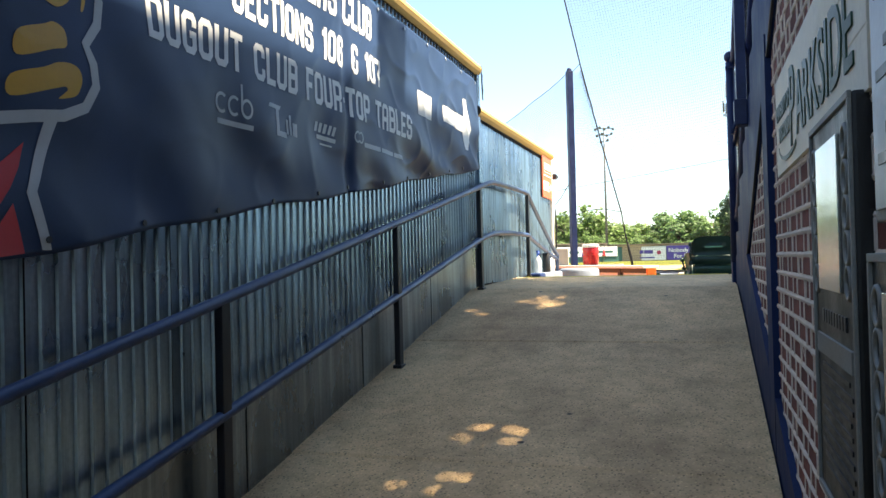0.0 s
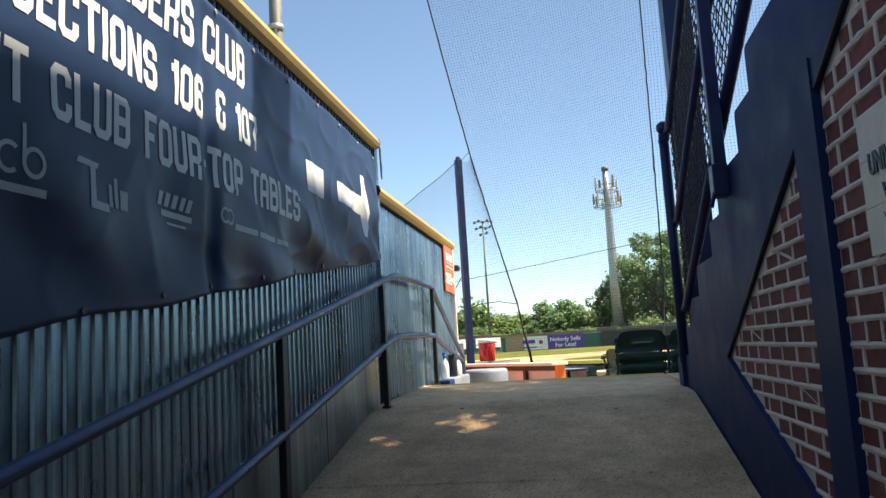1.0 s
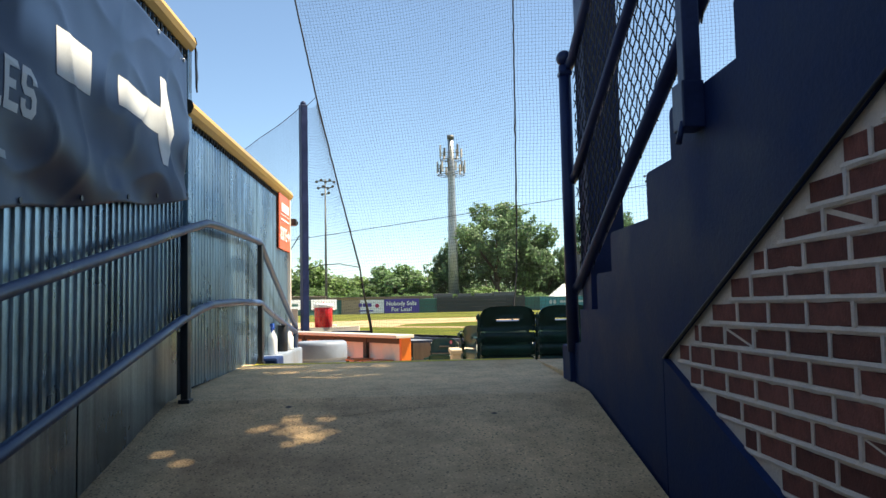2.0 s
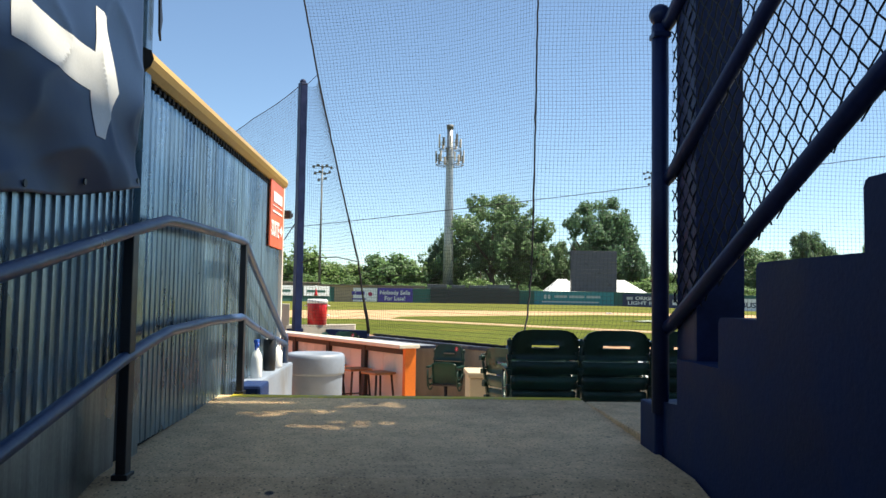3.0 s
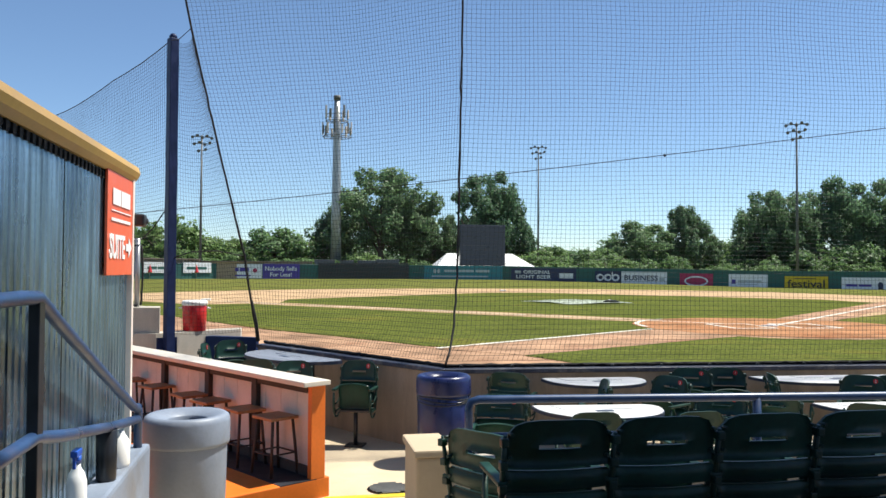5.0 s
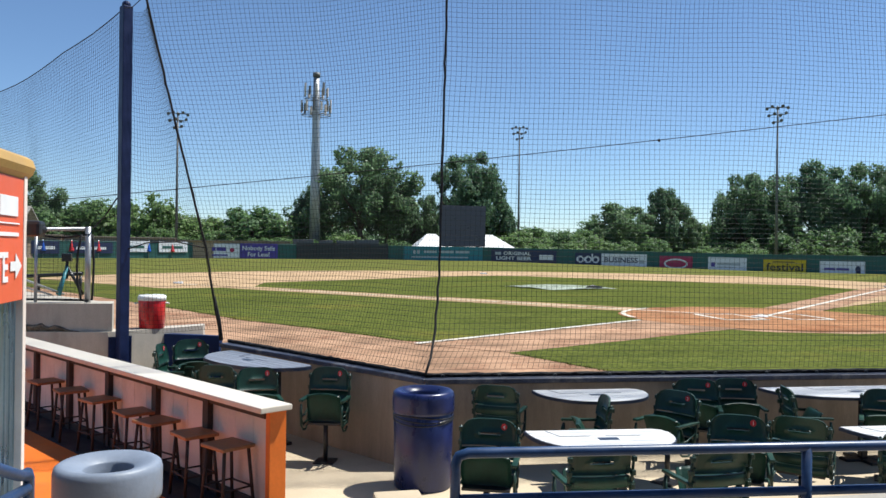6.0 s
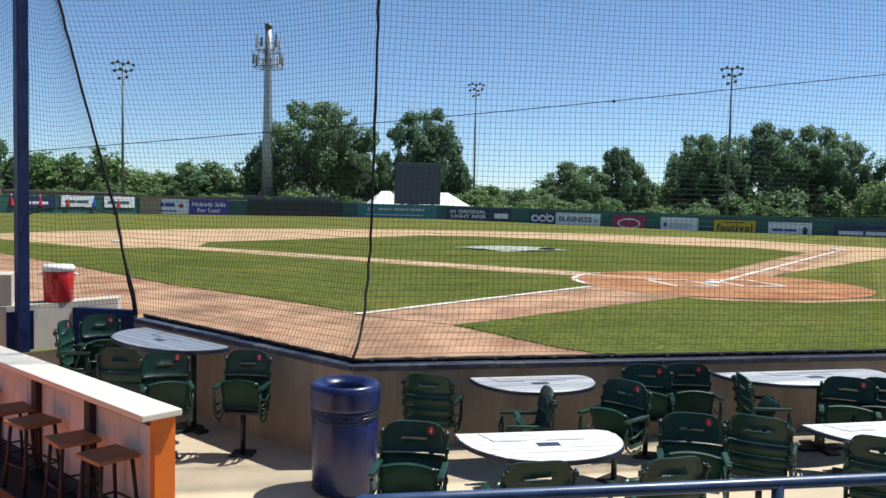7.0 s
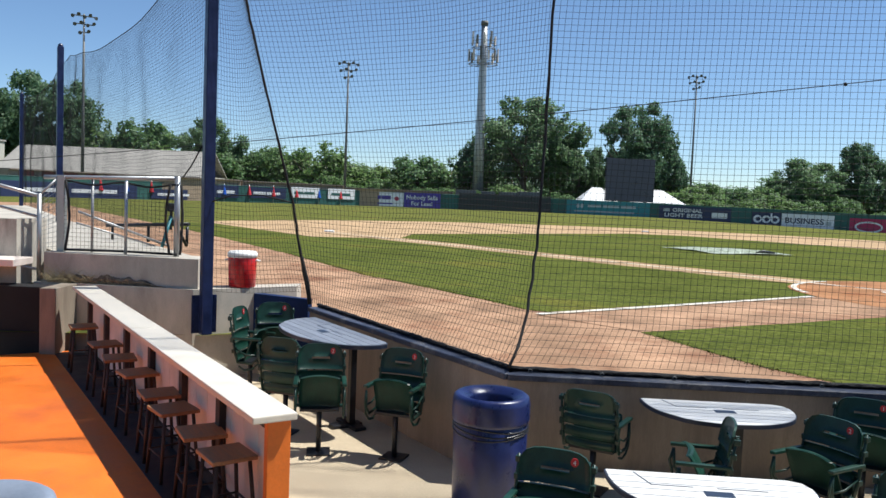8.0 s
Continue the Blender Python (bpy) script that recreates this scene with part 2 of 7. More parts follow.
M_YELLOW = surface("ochre_trim_paint", (0.46, 0.285, 0.085), 0.45, vary=0.15, big=2, fine=30, grain=0.1)
M_NAVY = surface("navy_wall_paint", (0.013, 0.0305, 0.099), 0.6, vary=0.25, big=3, fine=70, grain=0.3, spec=0.12)
M_NAVYM = surface("navy_metal_paint", (0.014, 0.025, 0.085), 0.4, vary=0.3, big=5, fine=60, grain=0.15, spec=0.28)
M_BLACKM = surface("black_metal_paint", (0.012, 0.013, 0.018), 0.4, vary=0.3, big=6, fine=60, grain=0.15)
M_RAIL = surface("worn_blue_pipe_paint", (0.02, 0.052, 0.135), 0.38, vary=0.3, big=5, fine=50, stain=(0.045, 0.06, 0.12), grain=0.12)
M_SPALL = surface("broken_concrete", (0.24, 0.19, 0.14), 1.0, vary=0.5, big=14, fine=60, grain=1.0, dist=0.01, stain=(0.1, 0.075, 0.055), spec=0.1)
M_BRICK = surface("red_brick", (0.255, 0.094, 0.074), 0.85, vary=0.35, big=11, fine=110, grain=0.8, stain=(0.13, 0.055, 0.05), random_by=0.35, spec=0.2)
M_MORTAR = surface("lime_mortar", (0.82, 0.70, 0.59), 0.95, vary=0.12, big=8, fine=90, grain=0.7, stain=(0.74, 0.64, 0.56), spec=0.2)
M_ORANGE = surface("orange_deck_paint", (0.74, 0.165, 0.014), 0.5, vary=0.14, big=1.5, fine=40, stain=(0.58, 0.12, 0.02))
M_WHITEP = surface("off_white_panel_paint", (0.74, 0.64, 0.57), 0.6, vary=0.1, big=2, fine=40, stain=(0.58, 0.5, 0.44))
M_TOP = surface("cream_bar_top", (0.64, 0.585, 0.50), 0.45, vary=0.08, big=3, fine=50, grain=0.1)
M_WOOD = surface("stool_wood", (0.36, 0.175, 0.075), 0.5, vary=0.3, big=5, fine=50, squash=(1, 8, 8), random_by=0.2)
M_DARKWOOD = surface("dark_post_wood", (0.05, 0.035, 0.03), 0.7)
M_GREEN = surface("seat_green_plastic", (0.009, 0.047, 0.033), 0.42, vary=0.35, big=6, fine=60, grain=0.1, random_by=0.3, spec=0.4)
M_GREENI = surface("seat_green_iron", (0.008, 0.035, 0.026), 0.4, vary=0.3, big=8, fine=60)
M_GREY = surface("grey_bin_plastic", (0.2, 0.235, 0.3), 0.5, vary=0.12, big=3, fine=40, stain=(0.17, 0.175, 0.19))
M_CAP = surface("worn_navy_cap", (0.05, 0.06, 0.095), 0.5, vary=0.4, big=5, fine=60, grain=0.3, stain=(0.16, 0.16, 0.17), spec=0.35)
M_NAVYB = surface("navy_bin_plastic", (0.012, 0.02, 0.095), 0.33, vary=0.35, big=5, fine=50, grain=0.15)
# near-black colour, mostly painting in the shade of hollows and openings
M_DARK = surface("near_black", (0.012, 0.012, 0.014), 0.9)
M_TABLE = surface("table_white_boards", (0.72, 0.71, 0.69), 0.4, vary=0.1, big=3, fine=40, squash=(1, 9, 1), random_by=0.12)
M_TABLEEDGE = surface("table_dark_edge", (0.03, 0.04, 0.07), 0.4)
M_RED = surface("cooler_red", (0.55, 0.015, 0.02), 0.3, vary=0.1, big=4, fine=30, grain=0.05)
M_WHITE = surface("white_plastic", (0.8, 0.8, 0.79), 0.4, vary=0.05, big=4, fine=30, grain=0.05)
M_SIGNRED = surface("sign_orange_red", (0.72, 0.12, 0.05), 0.4, vary=0.06, big=2, fine=30, grain=0.03)
M_VINYL = surface("white_vinyl_print", (0.72, 0.72, 0.71), 0.6, vary=0.1, big=3, fine=120, grain=0.08)
M_FLOORB = surface("black_floor", (0.014, 0.016, 0.024), 0.6, vary=0.3, big=3, fine=40)
# bluish grey boards in place of the other tables' white
M_TABLEG = surface("grey_table_boards", (0.27, 0.29, 0.34), 0.45, vary=0.2, big=4, fine=40, squash=(1, 9, 1), random_by=0.25)
M_INK = surface("white_print", (0.78, 0.78, 0.78), 0.55, vary=0.06, big=5, fine=60, grain=0.05)
M_GREYINK = surface("grey_print", (0.45, 0.48, 0.5), 0.55, vary=0.08, big=5, fine=60, grain=0.05)
M_GOLD = surface("gold_print", (0.6, 0.33, 0.04), 0.55, vary=0.08, big=5, fine=60, grain=0.05)
M_REDINK = surface("red_print", (0.55, 0.02, 0.03), 0.55, vary=0.08, big=5, fine=60, grain=0.05)
M_BANNER = surface("navy_vinyl_mesh", (0.018, 0.041, 0.1), 0.45, vary=0.25, big=2, fine=260, grain=0.1, dist=0.002, spec=0.26)
M_SIGNB = surface("cream_sign_board", (0.84, 0.77, 0.61), 0.6, vary=0.12, big=3, fine=50)
M_GREENINK = surface("dark_green_print", (0.008, 0.045, 0.022), 0.5)
M_BRONZE = surface("dark_bronze", (0.022, 0.021, 0.02), 0.42, metal=0.25, vary=0.3, big=10, fine=90, grain=0.3)
M_PLATE = surface("polished_plate", (0.55, 0.55, 0.52), 0.22, metal=0.9, vary=0.1)
M_YPAINT = surface("worn_yellow_line", (0.62, 0.47, 0.02), 0.7, vary=0.25, big=6, fine=30, stain=(0.35, 0.3, 0.16))
M_STEEL = surface("galvanised_pole", (0.42, 0.43, 0.44), 0.45, metal=0.7, vary=0.15)
M_STEELD = surface("weathered_pole", (0.16, 0.16, 0.155), 0.6, metal=0.3, vary=0.2)
M_NET = surface("black_net_cord", (0.012, 0.012, 0.014), 0.7, vary=0.1, grain=0)
M_ROPE = surface("black_rope", (0.01, 0.01, 0.012), 0.8, vary=0.3, big=30, fine=200)
M_LAMP = surface("lamp_housing", (0.1, 0.1, 0.1), 0.5)
M_SOD = turf("mown_turf", (0.098, 0.116, 0.034))
M_OUT = turf("outfield_turf", (0.13, 0.142, 0.048), (0.75, 0.12))
M_DIRT = surface("infield_clay", (0.37, 0.185, 0.092), 1.0, vary=0.38, big=0.9, fine=16, stain=(0.25, 0.10, 0.045), grain=0.8, dist=0.02, spec=0.05)
M_SKIN = surface("dry_infield_skin", (0.43, 0.295, 0.172), 1.0, vary=0.26, big=0.5, fine=12, grain=0.6, dist=0.015, spec=0.05)
M_TRACK = surface("warning_track_grit", (0.385, 0.237, 0.15), 1.0, vary=0.42, big=0.8, fine=22, stain=(0.20, 0.092, 0.055), grain=0.8, dist=0.02, spec=0.05)
M_CHALK = surface("chalk", (0.66, 0.62, 0.54), 1.0, vary=0.2, big=1.5, fine=12, stain=(0.5, 0.36, 0.25), spec=0.1)
M_TARP = surface("mound_cover", (0.36, 0.4, 0.32), 0.8, vary=0.6, big=4, fine=9, stain=(0.12, 0.15, 0.05), spec=0.2)
M_FENCE = surface("teal_fence_boards", (0.03, 0.115, 0.10), 0.6, vary=0.2, big=0.4, fine=10)
M_BOARD = surface("dark_screen", (0.035, 0.038, 0.042), 0.5, vary=0.2, big=0.6, fine=8)
M_TENT = surface("white_tent_cloth", (0.82, 0.82, 0.82), 0.7, vary=0.05, big=0.5, fine=5)
M_ROOF = surface("grey_roof_shingle", (0.3, 0.28, 0.25), 0.9, vary=0.15, big=0.8, fine=8)
M_SIDING = surface("pale_siding", (0.45, 0.43, 0.38), 0.8, vary=0.1, big=0.5, fine=6)
M_BARK = surface("bark", (0.09, 0.07, 0.05), 0.95, vary=0.3, big=3, fine=20, grain=0.6, dist=0.02)
M_LEAF = leafage("leaves", (0.125, 0.21, 0.125), (0.2, 0.33, 0.17))
M_LEAFL = leafage("light_leaves", (0.135, 0.225, 0.095), (0.22, 0.35, 0.13))
M_PURPLE = surface("violet_print", (0.07, 0.045, 0.3), 0.5, vary=0.06)
M_TEAL = surface("teal_print", (0.03, 0.2, 0.24), 0.5, vary=0.06)
M_NAVYAD = surface("navy_print", (0.02, 0.03, 0.09), 0.5, vary=0.1)
M_YAD = surface("yellow_print", (0.65, 0.45, 0.01), 0.5, vary=0.05)
M_RAD = surface("crimson_print", (0.4, 0.02, 0.09), 0.5, vary=0.08)
M_WAD = surface("white_board_print", (0.8, 0.79, 0.82), 0.5, vary=0.05)
M_BLACKPLASTIC = surface("black_plastic", (0.015, 0.015, 0.017), 0.35)
M_BLUEP = surface("blue_plastic", (0.02, 0.1, 0.5), 0.35)

# ---- ground and ball field ----
HOME = Vector((12.83, 26.35, 0))
U1 = Vector((0.7496, 0.662, 0))          # towards first base
U3 = Vector((-0.662, 0.7496, 0))         # towards third base
MOUND = HOME + 18.44 * (U1 + U3) / math.sqrt(2)
CORNER = Vector((0.87, 14.63, 0))        # where the two runs of field wall meet
WALLEND = Vector((-1.41, 18.17, 0))


def ground_z(x):
    return -0.022 * min(max(x - 36, 0), 34)


def worn(outline, step=0.45, k=0.09):
    """The outline with more points and an uneven, scuffed edge."""
    out = []
    for i, p in enumerate(outline):
        a, b = Vector((*p, 0)), Vector((*outline[(i + 1) % len(outline)], 0))
        n = max(1, min(60, int((b - a).length / step)))
        for j in range(n):
            q = a.lerp(b, j / n)
            far = min(1.0, (q - Vector((2, 18, 0))).length / 6)
            out.append((q.x + k * far * noise.noise(q * 1.7), q.y + k * far * noise.noise(q * 1.7 + Vector((31, 7, 0)))))
    return out


def sheet(name, outline, z, material, label, category):
    """A thin sheet on the ground, following its fall to the right."""
    bm = bmesh.new()
    if material is not M_CHALK:
        outline = worn(outline)
    f = bm.faces.new([bm.verts.new((x, y, 0)) for x, y in outline])
    bmesh.ops.triangulate(bm, faces=[f])
    for cut in (36, 70):
        bmesh.ops.bisect_plane(bm, geom=bm.verts[:] + bm.edges[:] + bm.faces[:], plane_co=(cut, 0, 0), plane_no=(1, 0, 0))
    for v in bm.verts:
        v.co.z = z + ground_z(v.co.x)
    flush(bm)
    if bm.faces[:] and bm.faces[:][0].normal.z < 0:
        bmesh.ops.reverse_faces(bm, faces=bm.faces[:])
    return tagged(part(name, bm, material), label, category, kind="structure")


def field_at(a, b):
    """A place a metres towards first and b towards third base from home."""
    p = HOME + a * U1 + b * U3
    return (p.x, p.y)


def ring(c, r, a0, a1, n=24):
    return [(c[0] + r * math.cos(a0 + (a1 - a0) * k / n), c[1] + r * math.sin(a0 + (a1 - a0) * k / n)) for k in range(n + 1)]


# one sheet to the horizon, open where the sunken seating, the ramp and the stand are
bm = bmesh.new()
outer = [(-3000, -3000), (36, -3000), (36, 3000), (-3000, 3000)]
hole = [(-8.0, -12), (24, -12), (24, 13.25), (CORNER.x, CORNER.y + 0.06), (WALLEND.x, WALLEND.y + 0.05), (-1.75, 18.75), (-2.8, 18.15), (-5.2, 17.9), (-8.0, 17.9)]
loops = []
for loop in (outer, hole):
    vs = [bm.verts.new((x, y, 0)) for x, y in loop]
    loops += [bm.edges.new((vs[k], vs[(k + 1) % len(vs)])) for k in range(len(vs))]
bmesh.ops.triangle_fill(bm, edges=loops, use_beauty=True)
for x0, x1, z0, z1 in ((36, 70, 0, -0.748), (70, 3000, -0.748, -0.748)):
    vs = [bm.verts.new(p) for p in ((x0, -3000, z0), (x1, -3000, z1), (x1, 3000, z1), (x0, 3000, z0))]
    bm.faces.new(vs)
flush(bm)
for f in bm.faces:
    if f.normal.z < 0:
        f.normal_flip()
tagged(part("ground", bm, M_OUT), "mown green outfield grass reaching far away", "grass", kind="structure")

# warning track and foul dirt along the wall
sheet("foul_dirt", [(24, 13.27), (24, 15.8), (9.5, 26.2), (2.0, 21.6), (-1.37, 26.9), (-4.41, 32.8), (-10.5, 43.0), (-20, 58), (-34, 80), (-38, 77), (-24, 54), (-10, 32.5), (-2.1, 19.3), (WALLEND.x, WALLEND.y + 0.06), (CORNER.x, CORNER.y + 0.07)],
      0.006, M_TRACK, "pinkish tan warning track grit beside the wall", "dirt")
# infield skin: the arc behind the bases, then the turf square inside it
start = math.atan2(field_at(-3.2, 40)[1] - MOUND.y, field_at(-3.2, 40)[0] - MOUND.x)
stop = math.atan2(field_at(40, -3.2)[1] - MOUND.y, field_at(40, -3.2)[0] - MOUND.x)
sheet("infield_skin", [field_at(-3.0, 22.5)] + ring(MOUND, 28.6, start, stop, 40) + [field_at(22.5, -3.0), field_at(0, 0)], 0.010, M_SKIN, "dry tan infield dirt around the bases", "dirt")
sq = [field_at(1.0, 1.0), field_at(22.6, 1.0)] + ring(field_at(27.43, 0), 4.6, math.atan2(*reversed((Vector(field_at(23, 1)) - Vector(field_at(27.43, 0)))[:])), math.atan2(*reversed((Vector(field_at(26.2, 4.5)) - Vector(field_at(27.43, 0)))[:])), 1)[:0] + [field_at(25.6, 4.2), field_at(25.6, 23.0), field_at(23.0, 25.6), field_at(4.2, 25.6), field_at(1.0, 22.6)]
sheet("infield_turf", sq, 0.016, M_SOD, "short green infield grass square", "grass")
sheet("foul_turf_left", [field_at(-0.75, 3.2), (9.0, 26.1), (2.2, 21.55), (1.86, 21.75), (0.49, 24.06), (-1.37, 26.59), (-4.41, 32.45), (-10.3, 42.7), (-14, 50.0), field_at(-3.2, 36), field_at(-3.2, 24), field_at(-0.75, 22.8)], 0.012, M_SOD, "green foul-ground grass beside the third base line", "grass")
sheet("foul_turf_right", [(3.35, 19.72), (6.0, 21.72), (9.2, 23.75), (10.6, 22.5), (12.2, 21.95), (14.2, 22.1), (18.5, 22.6), (24, 25), (30, 31), (40, 30), (40, 15), (10, 15.1), (6.6, 15.6), (4.9, 16.5), (4.27, 17.4), (3.75, 18.74)], 0.012, M_SOD, "green foul-ground grass behind home plate", "grass")
sheet("first_base_path", [field_at(2, -0.8), field_at(26, -0.8), field_at(26, 1.0), field_at(2, 1.0)], 0.018, M_TRACK, "tan base path to first base", "dirt")
sheet("third_base_path", [field_at(-0.55, 2), field_at(-0.55, 27), field_at(0.55, 27), field_at(0.55, 2)], 0.018, M_SKIN, "thin tan base path to third base", "dirt")
sheet("home_path", [(2.0, 21.1), (8.9, 25.7), (10.4, 23.5), (3.4, 19.75)], 0.0145, M_TRACK, "tan dirt path from the dugout to home plate", "dirt")
sheet("home_circle", ring(HOME, 3.96, 0, 2 * math.pi, 48)[:-1], 0.022, M_DIRT, "reddish clay circle around home plate", "dirt")


def chalk(name, a, b, wide, label="white chalk line on the clay"):
    a, b = Vector((*a, 0)), Vector((*b, 0))
    d = (b - a).normalized()
    n = Vector((-d.y, d.x, 0)) * wide / 2
    sheet(name, [(a - n)[:2], (b - n)[:2], (b + n)[:2], (a + n)[:2]], 0.030, M_CHALK, label, "chalk line")


chalk("chalk_line", (1.98, 21.16), (8.75, 25.66), 0.16)
chalk("foul_line", field_at(0.6, 0), field_at(29, 0), 0.16)
chalk("foul_line", field_at(0, 1.4), field_at(0, 4.6), 0.14)
chalk("foul_line", field_at(0, 4.6), field_at(0, 27), 0.12)
for sx in (-1, 1):
    # batter's boxes beside the plate, square to the field's axis
    axis = (U1 + U3).normalized()
    across = Vector((axis.y, -axis.x, 0))
    c = HOME + across * sx * 0.98
    q = [c + across * i * 0.6 + axis * j * 0.92 for i, j in ((-1, -1), (1, -1), (1, 1), (-1, 1))]
    for k in range(4):
        chalk("batters_box_line", q[k][:2], q[(k + 1) % 4][:2], 0.14)
for a0, a1 in ((radians(118), radians(178)),):
    pts = ring(HOME, 3.9, a0, a1, 14)
    sheet("circle_chalk", pts + ring(HOME, 3.76, a1, a0, 14), 0.031, M_CHALK, "white chalk arc on the clay circle", "chalk line")
bm = bmesh.new()
prism(bm, [(HOME.x - 0.2, HOME.y), (HOME.x, HOME.y - 0.2), (HOME.x + 0.2, HOME.y), (HOME.x + 0.2, HOME.y + 0.25), (HOME.x - 0.2, HOME.y + 0.25)], 0.02, 0.045)
tagged(part("home_plate", flush(bm), M_WHITE), "white rubber home plate set in red clay", "home plate")
for name, p in (("first_base", field_at(27.2, 0.2)), ("third_base", field_at(0.2, 27.2)), ("second_base", field_at(27.4, 27.4))):
    bm = bmesh.new()
    box(bm, p[0] - 0.22, p[0] + 0.22, p[1] - 0.22, p[1] + 0.22, 0.02, 0.1, 0.02)
    tagged(part(name, bm, M_WHITE), "white square base bag on tan dirt", "base bag", "base bags")
# the covered mound
bm = bmesh.new()
bmesh.ops.create_grid(bm, x_segments=26, y_segments=26, size=2.0)
for v in list(bm.verts):
    d = math.hypot(v.co.x, v.co.y) / 2.0
    v.co.x *= 1.0 + 0.06 * noise.noise((v.co.y, 0.3, 0))
    v.co.z = 0.03 + 0.10 * max(0, 1 - (d / 1.25) ** 2) + 0.02 * noise.noise(v.co * 2)
mound_at = Vector((13.2, 43.4, 0))
ob = smooth(part("mound_cover", bm, M_TARP))
ob.matrix_basis = pose(mound_at.x, mound_at.y, 0.01, 0, 0, 20)
tagged(ob, "pale grey tarp over the pitcher's mound", "mound cover")
bm = bmesh.new()
tube(bm, [(0, 0, 0), (0.4, 0.1, 0.06), (0.9, 0.0, 0.02)], [0.03, 0.075, 0.03], 8)
ob = part("tarp_roll", bm, M_BLACKPLASTIC)
ob.matrix_basis = pose(mound_at.x + 0.75, mound_at.y - 1.55, 0.09, 0, 0, 10)
tagged(ob, "black rolled edge of the mound tarp", "tarp roll")

# ---- ramp, landing, steps and deck ----
def ramp_z(y):
    return 0.12 + 0.2 * (y - 4.2) if y < 6.2 else 0.52 + (y - 6.2) * 0.026


bm = bmesh.new()
rows_y = [-12, -6, -3, 0, 1.5, 2.98, 3.0, 4.74, 4.755, 6.0, 6.2, 6.35, 8.12]
top = [[bm.verts.new((x, y, ramp_z(y) - (0.006 if y in (2.98, 4.74) else 0))) for x in (-1.86, -0.8, 0.31)] for y in rows_y]
low = [[bm.verts.new((x, y, ramp_z(y) - 0.35)) for x in (-1.86, -0.8, 0.31)] for y in rows_y]
for a, b, c, d in zip(top, top[1:], low, low[1:]):
    for k in range(2):
        bm.faces.new((a[k], a[k + 1], b[k + 1], b[k]))
    bm.faces.new((a[0], b[0], d[0], c[0]))
    bm.faces.new((a[2], c[2], d[2], b[2]))
bm.faces.new((top[-1][0], top[-1][1], low[-1][1], low[-1][0]))
bm.faces.new((top[-1][1], top[-1][2], low[-1][2], low[-1][1]))
tagged(part("ramp_floor", flush(bm), M_RAMP), "grey-brown exposed aggregate concrete ramp rising to a landing", "ramp", kind="structure")
bm = bmesh.new()
box(bm, 0.31, 9, 6.72, 7.98, 0.2, 0.57, 0.012)
tagged(part("walkway", bm, M_RAMP), "grey concrete walkway behind the top row of seats", "walkway", kind="structure")
bm = bmesh.new()
box(bm, -1.78, 0.31, 8.04, 8.145, 0.42, 0.572, 0.01)
tagged(part("nosing", bm, M_YPAINT), "worn yellow painted edge of the top step", "step edge", kind="structure")
steps_y = [8.12, 9.0, 9.85, 10.7, 11.55, 12.42]
for k in range(5):
    bm = bmesh.new()
    z = 0.57 - 0.194 * (k + 1)
    box(bm, -1.78, -0.19, steps_y[k] + (0.026 if k == 0 else 0.0), steps_y[k + 1], z - 0.3, z, 0.008)
    if k == 4:
        box(bm, -1.78, 0.3, steps_y[k + 1], steps_y[k + 1] + 0.02, z - 0.3, z + 0.001)
    tagged(part("step", bm, M_DECK), "pale concrete step down to the table deck", "step", "deck steps", "structure")
bm = bmesh.new()
box(bm, -0.62, 0.2, 12.36, 12.46, -0.41, -0.392, 0.004)
tagged(part("yellow_line", bm, M_YPAINT), "yellow painted line on the deck floor", "floor line", kind="structure")
# the sunken deck floor
bm = bmesh.new()
prism(bm, [(-8, 10.2), (24, 10.2), (24, 13.12), (CORNER.x, CORNER.y), (0.62, 14.107), (-1.877, 14.48), (-4.1, 17.96), (-4.5, 18.6), (-8, 18.6)], -0.7, -0.40)
tagged(part("deck_floor", flush(bm), M_DECK), "pale tan concrete floor of the table deck", "floor", kind="structure")
bm = bmesh.new()
prism(bm, [(0.62, 14.107), (CORNER.x, CORNER.y), (WALLEND.x, WALLEND.y), (-1.9, 18.9), (-4.5, 18.6), (-4.1, 17.96), (-1.877, 14.48)], -0.85, -0.58)
tagged(part("lower_floor", flush(bm), M_DECK), "tan concrete floor one step lower by the grey table", "floor", kind="structure")
# tiers under the two rows of seats
for name, y0, y1, z in (("tier", 8.0, 9.05, 0.106), ("tier", 9.05, 10.02, -0.06)):
    bm = bmesh.new()
    box(bm, -0.19, 12, y0, y1, -0.72, z, 0.01)
    tagged(part(name, bm, M_CONC), "concrete seating tier under green seats", "tier", "seating tiers", "structure")
bm = bmesh.new()
box(bm, 0.0, 12, 10.02, 10.2, -0.72, 0.46, 0.015)
tagged(part("deck_kerb", bm, M_CONC), "rough concrete kerb below the blue rail", "kerb", kind="structure")
bm = bmesh.new()
box(bm, -0.21, 0.0, 9.96, 10.42, -0.5, 0.5, 0.02)
box(bm, -0.225, 0.015, 9.945, 10.435, 0.5, 0.545, 0.012)
tagged(part("end_pier", bm, M_DECK), "beige concrete pier with a flat cap ending the seat rows", "pier", kind="structure")

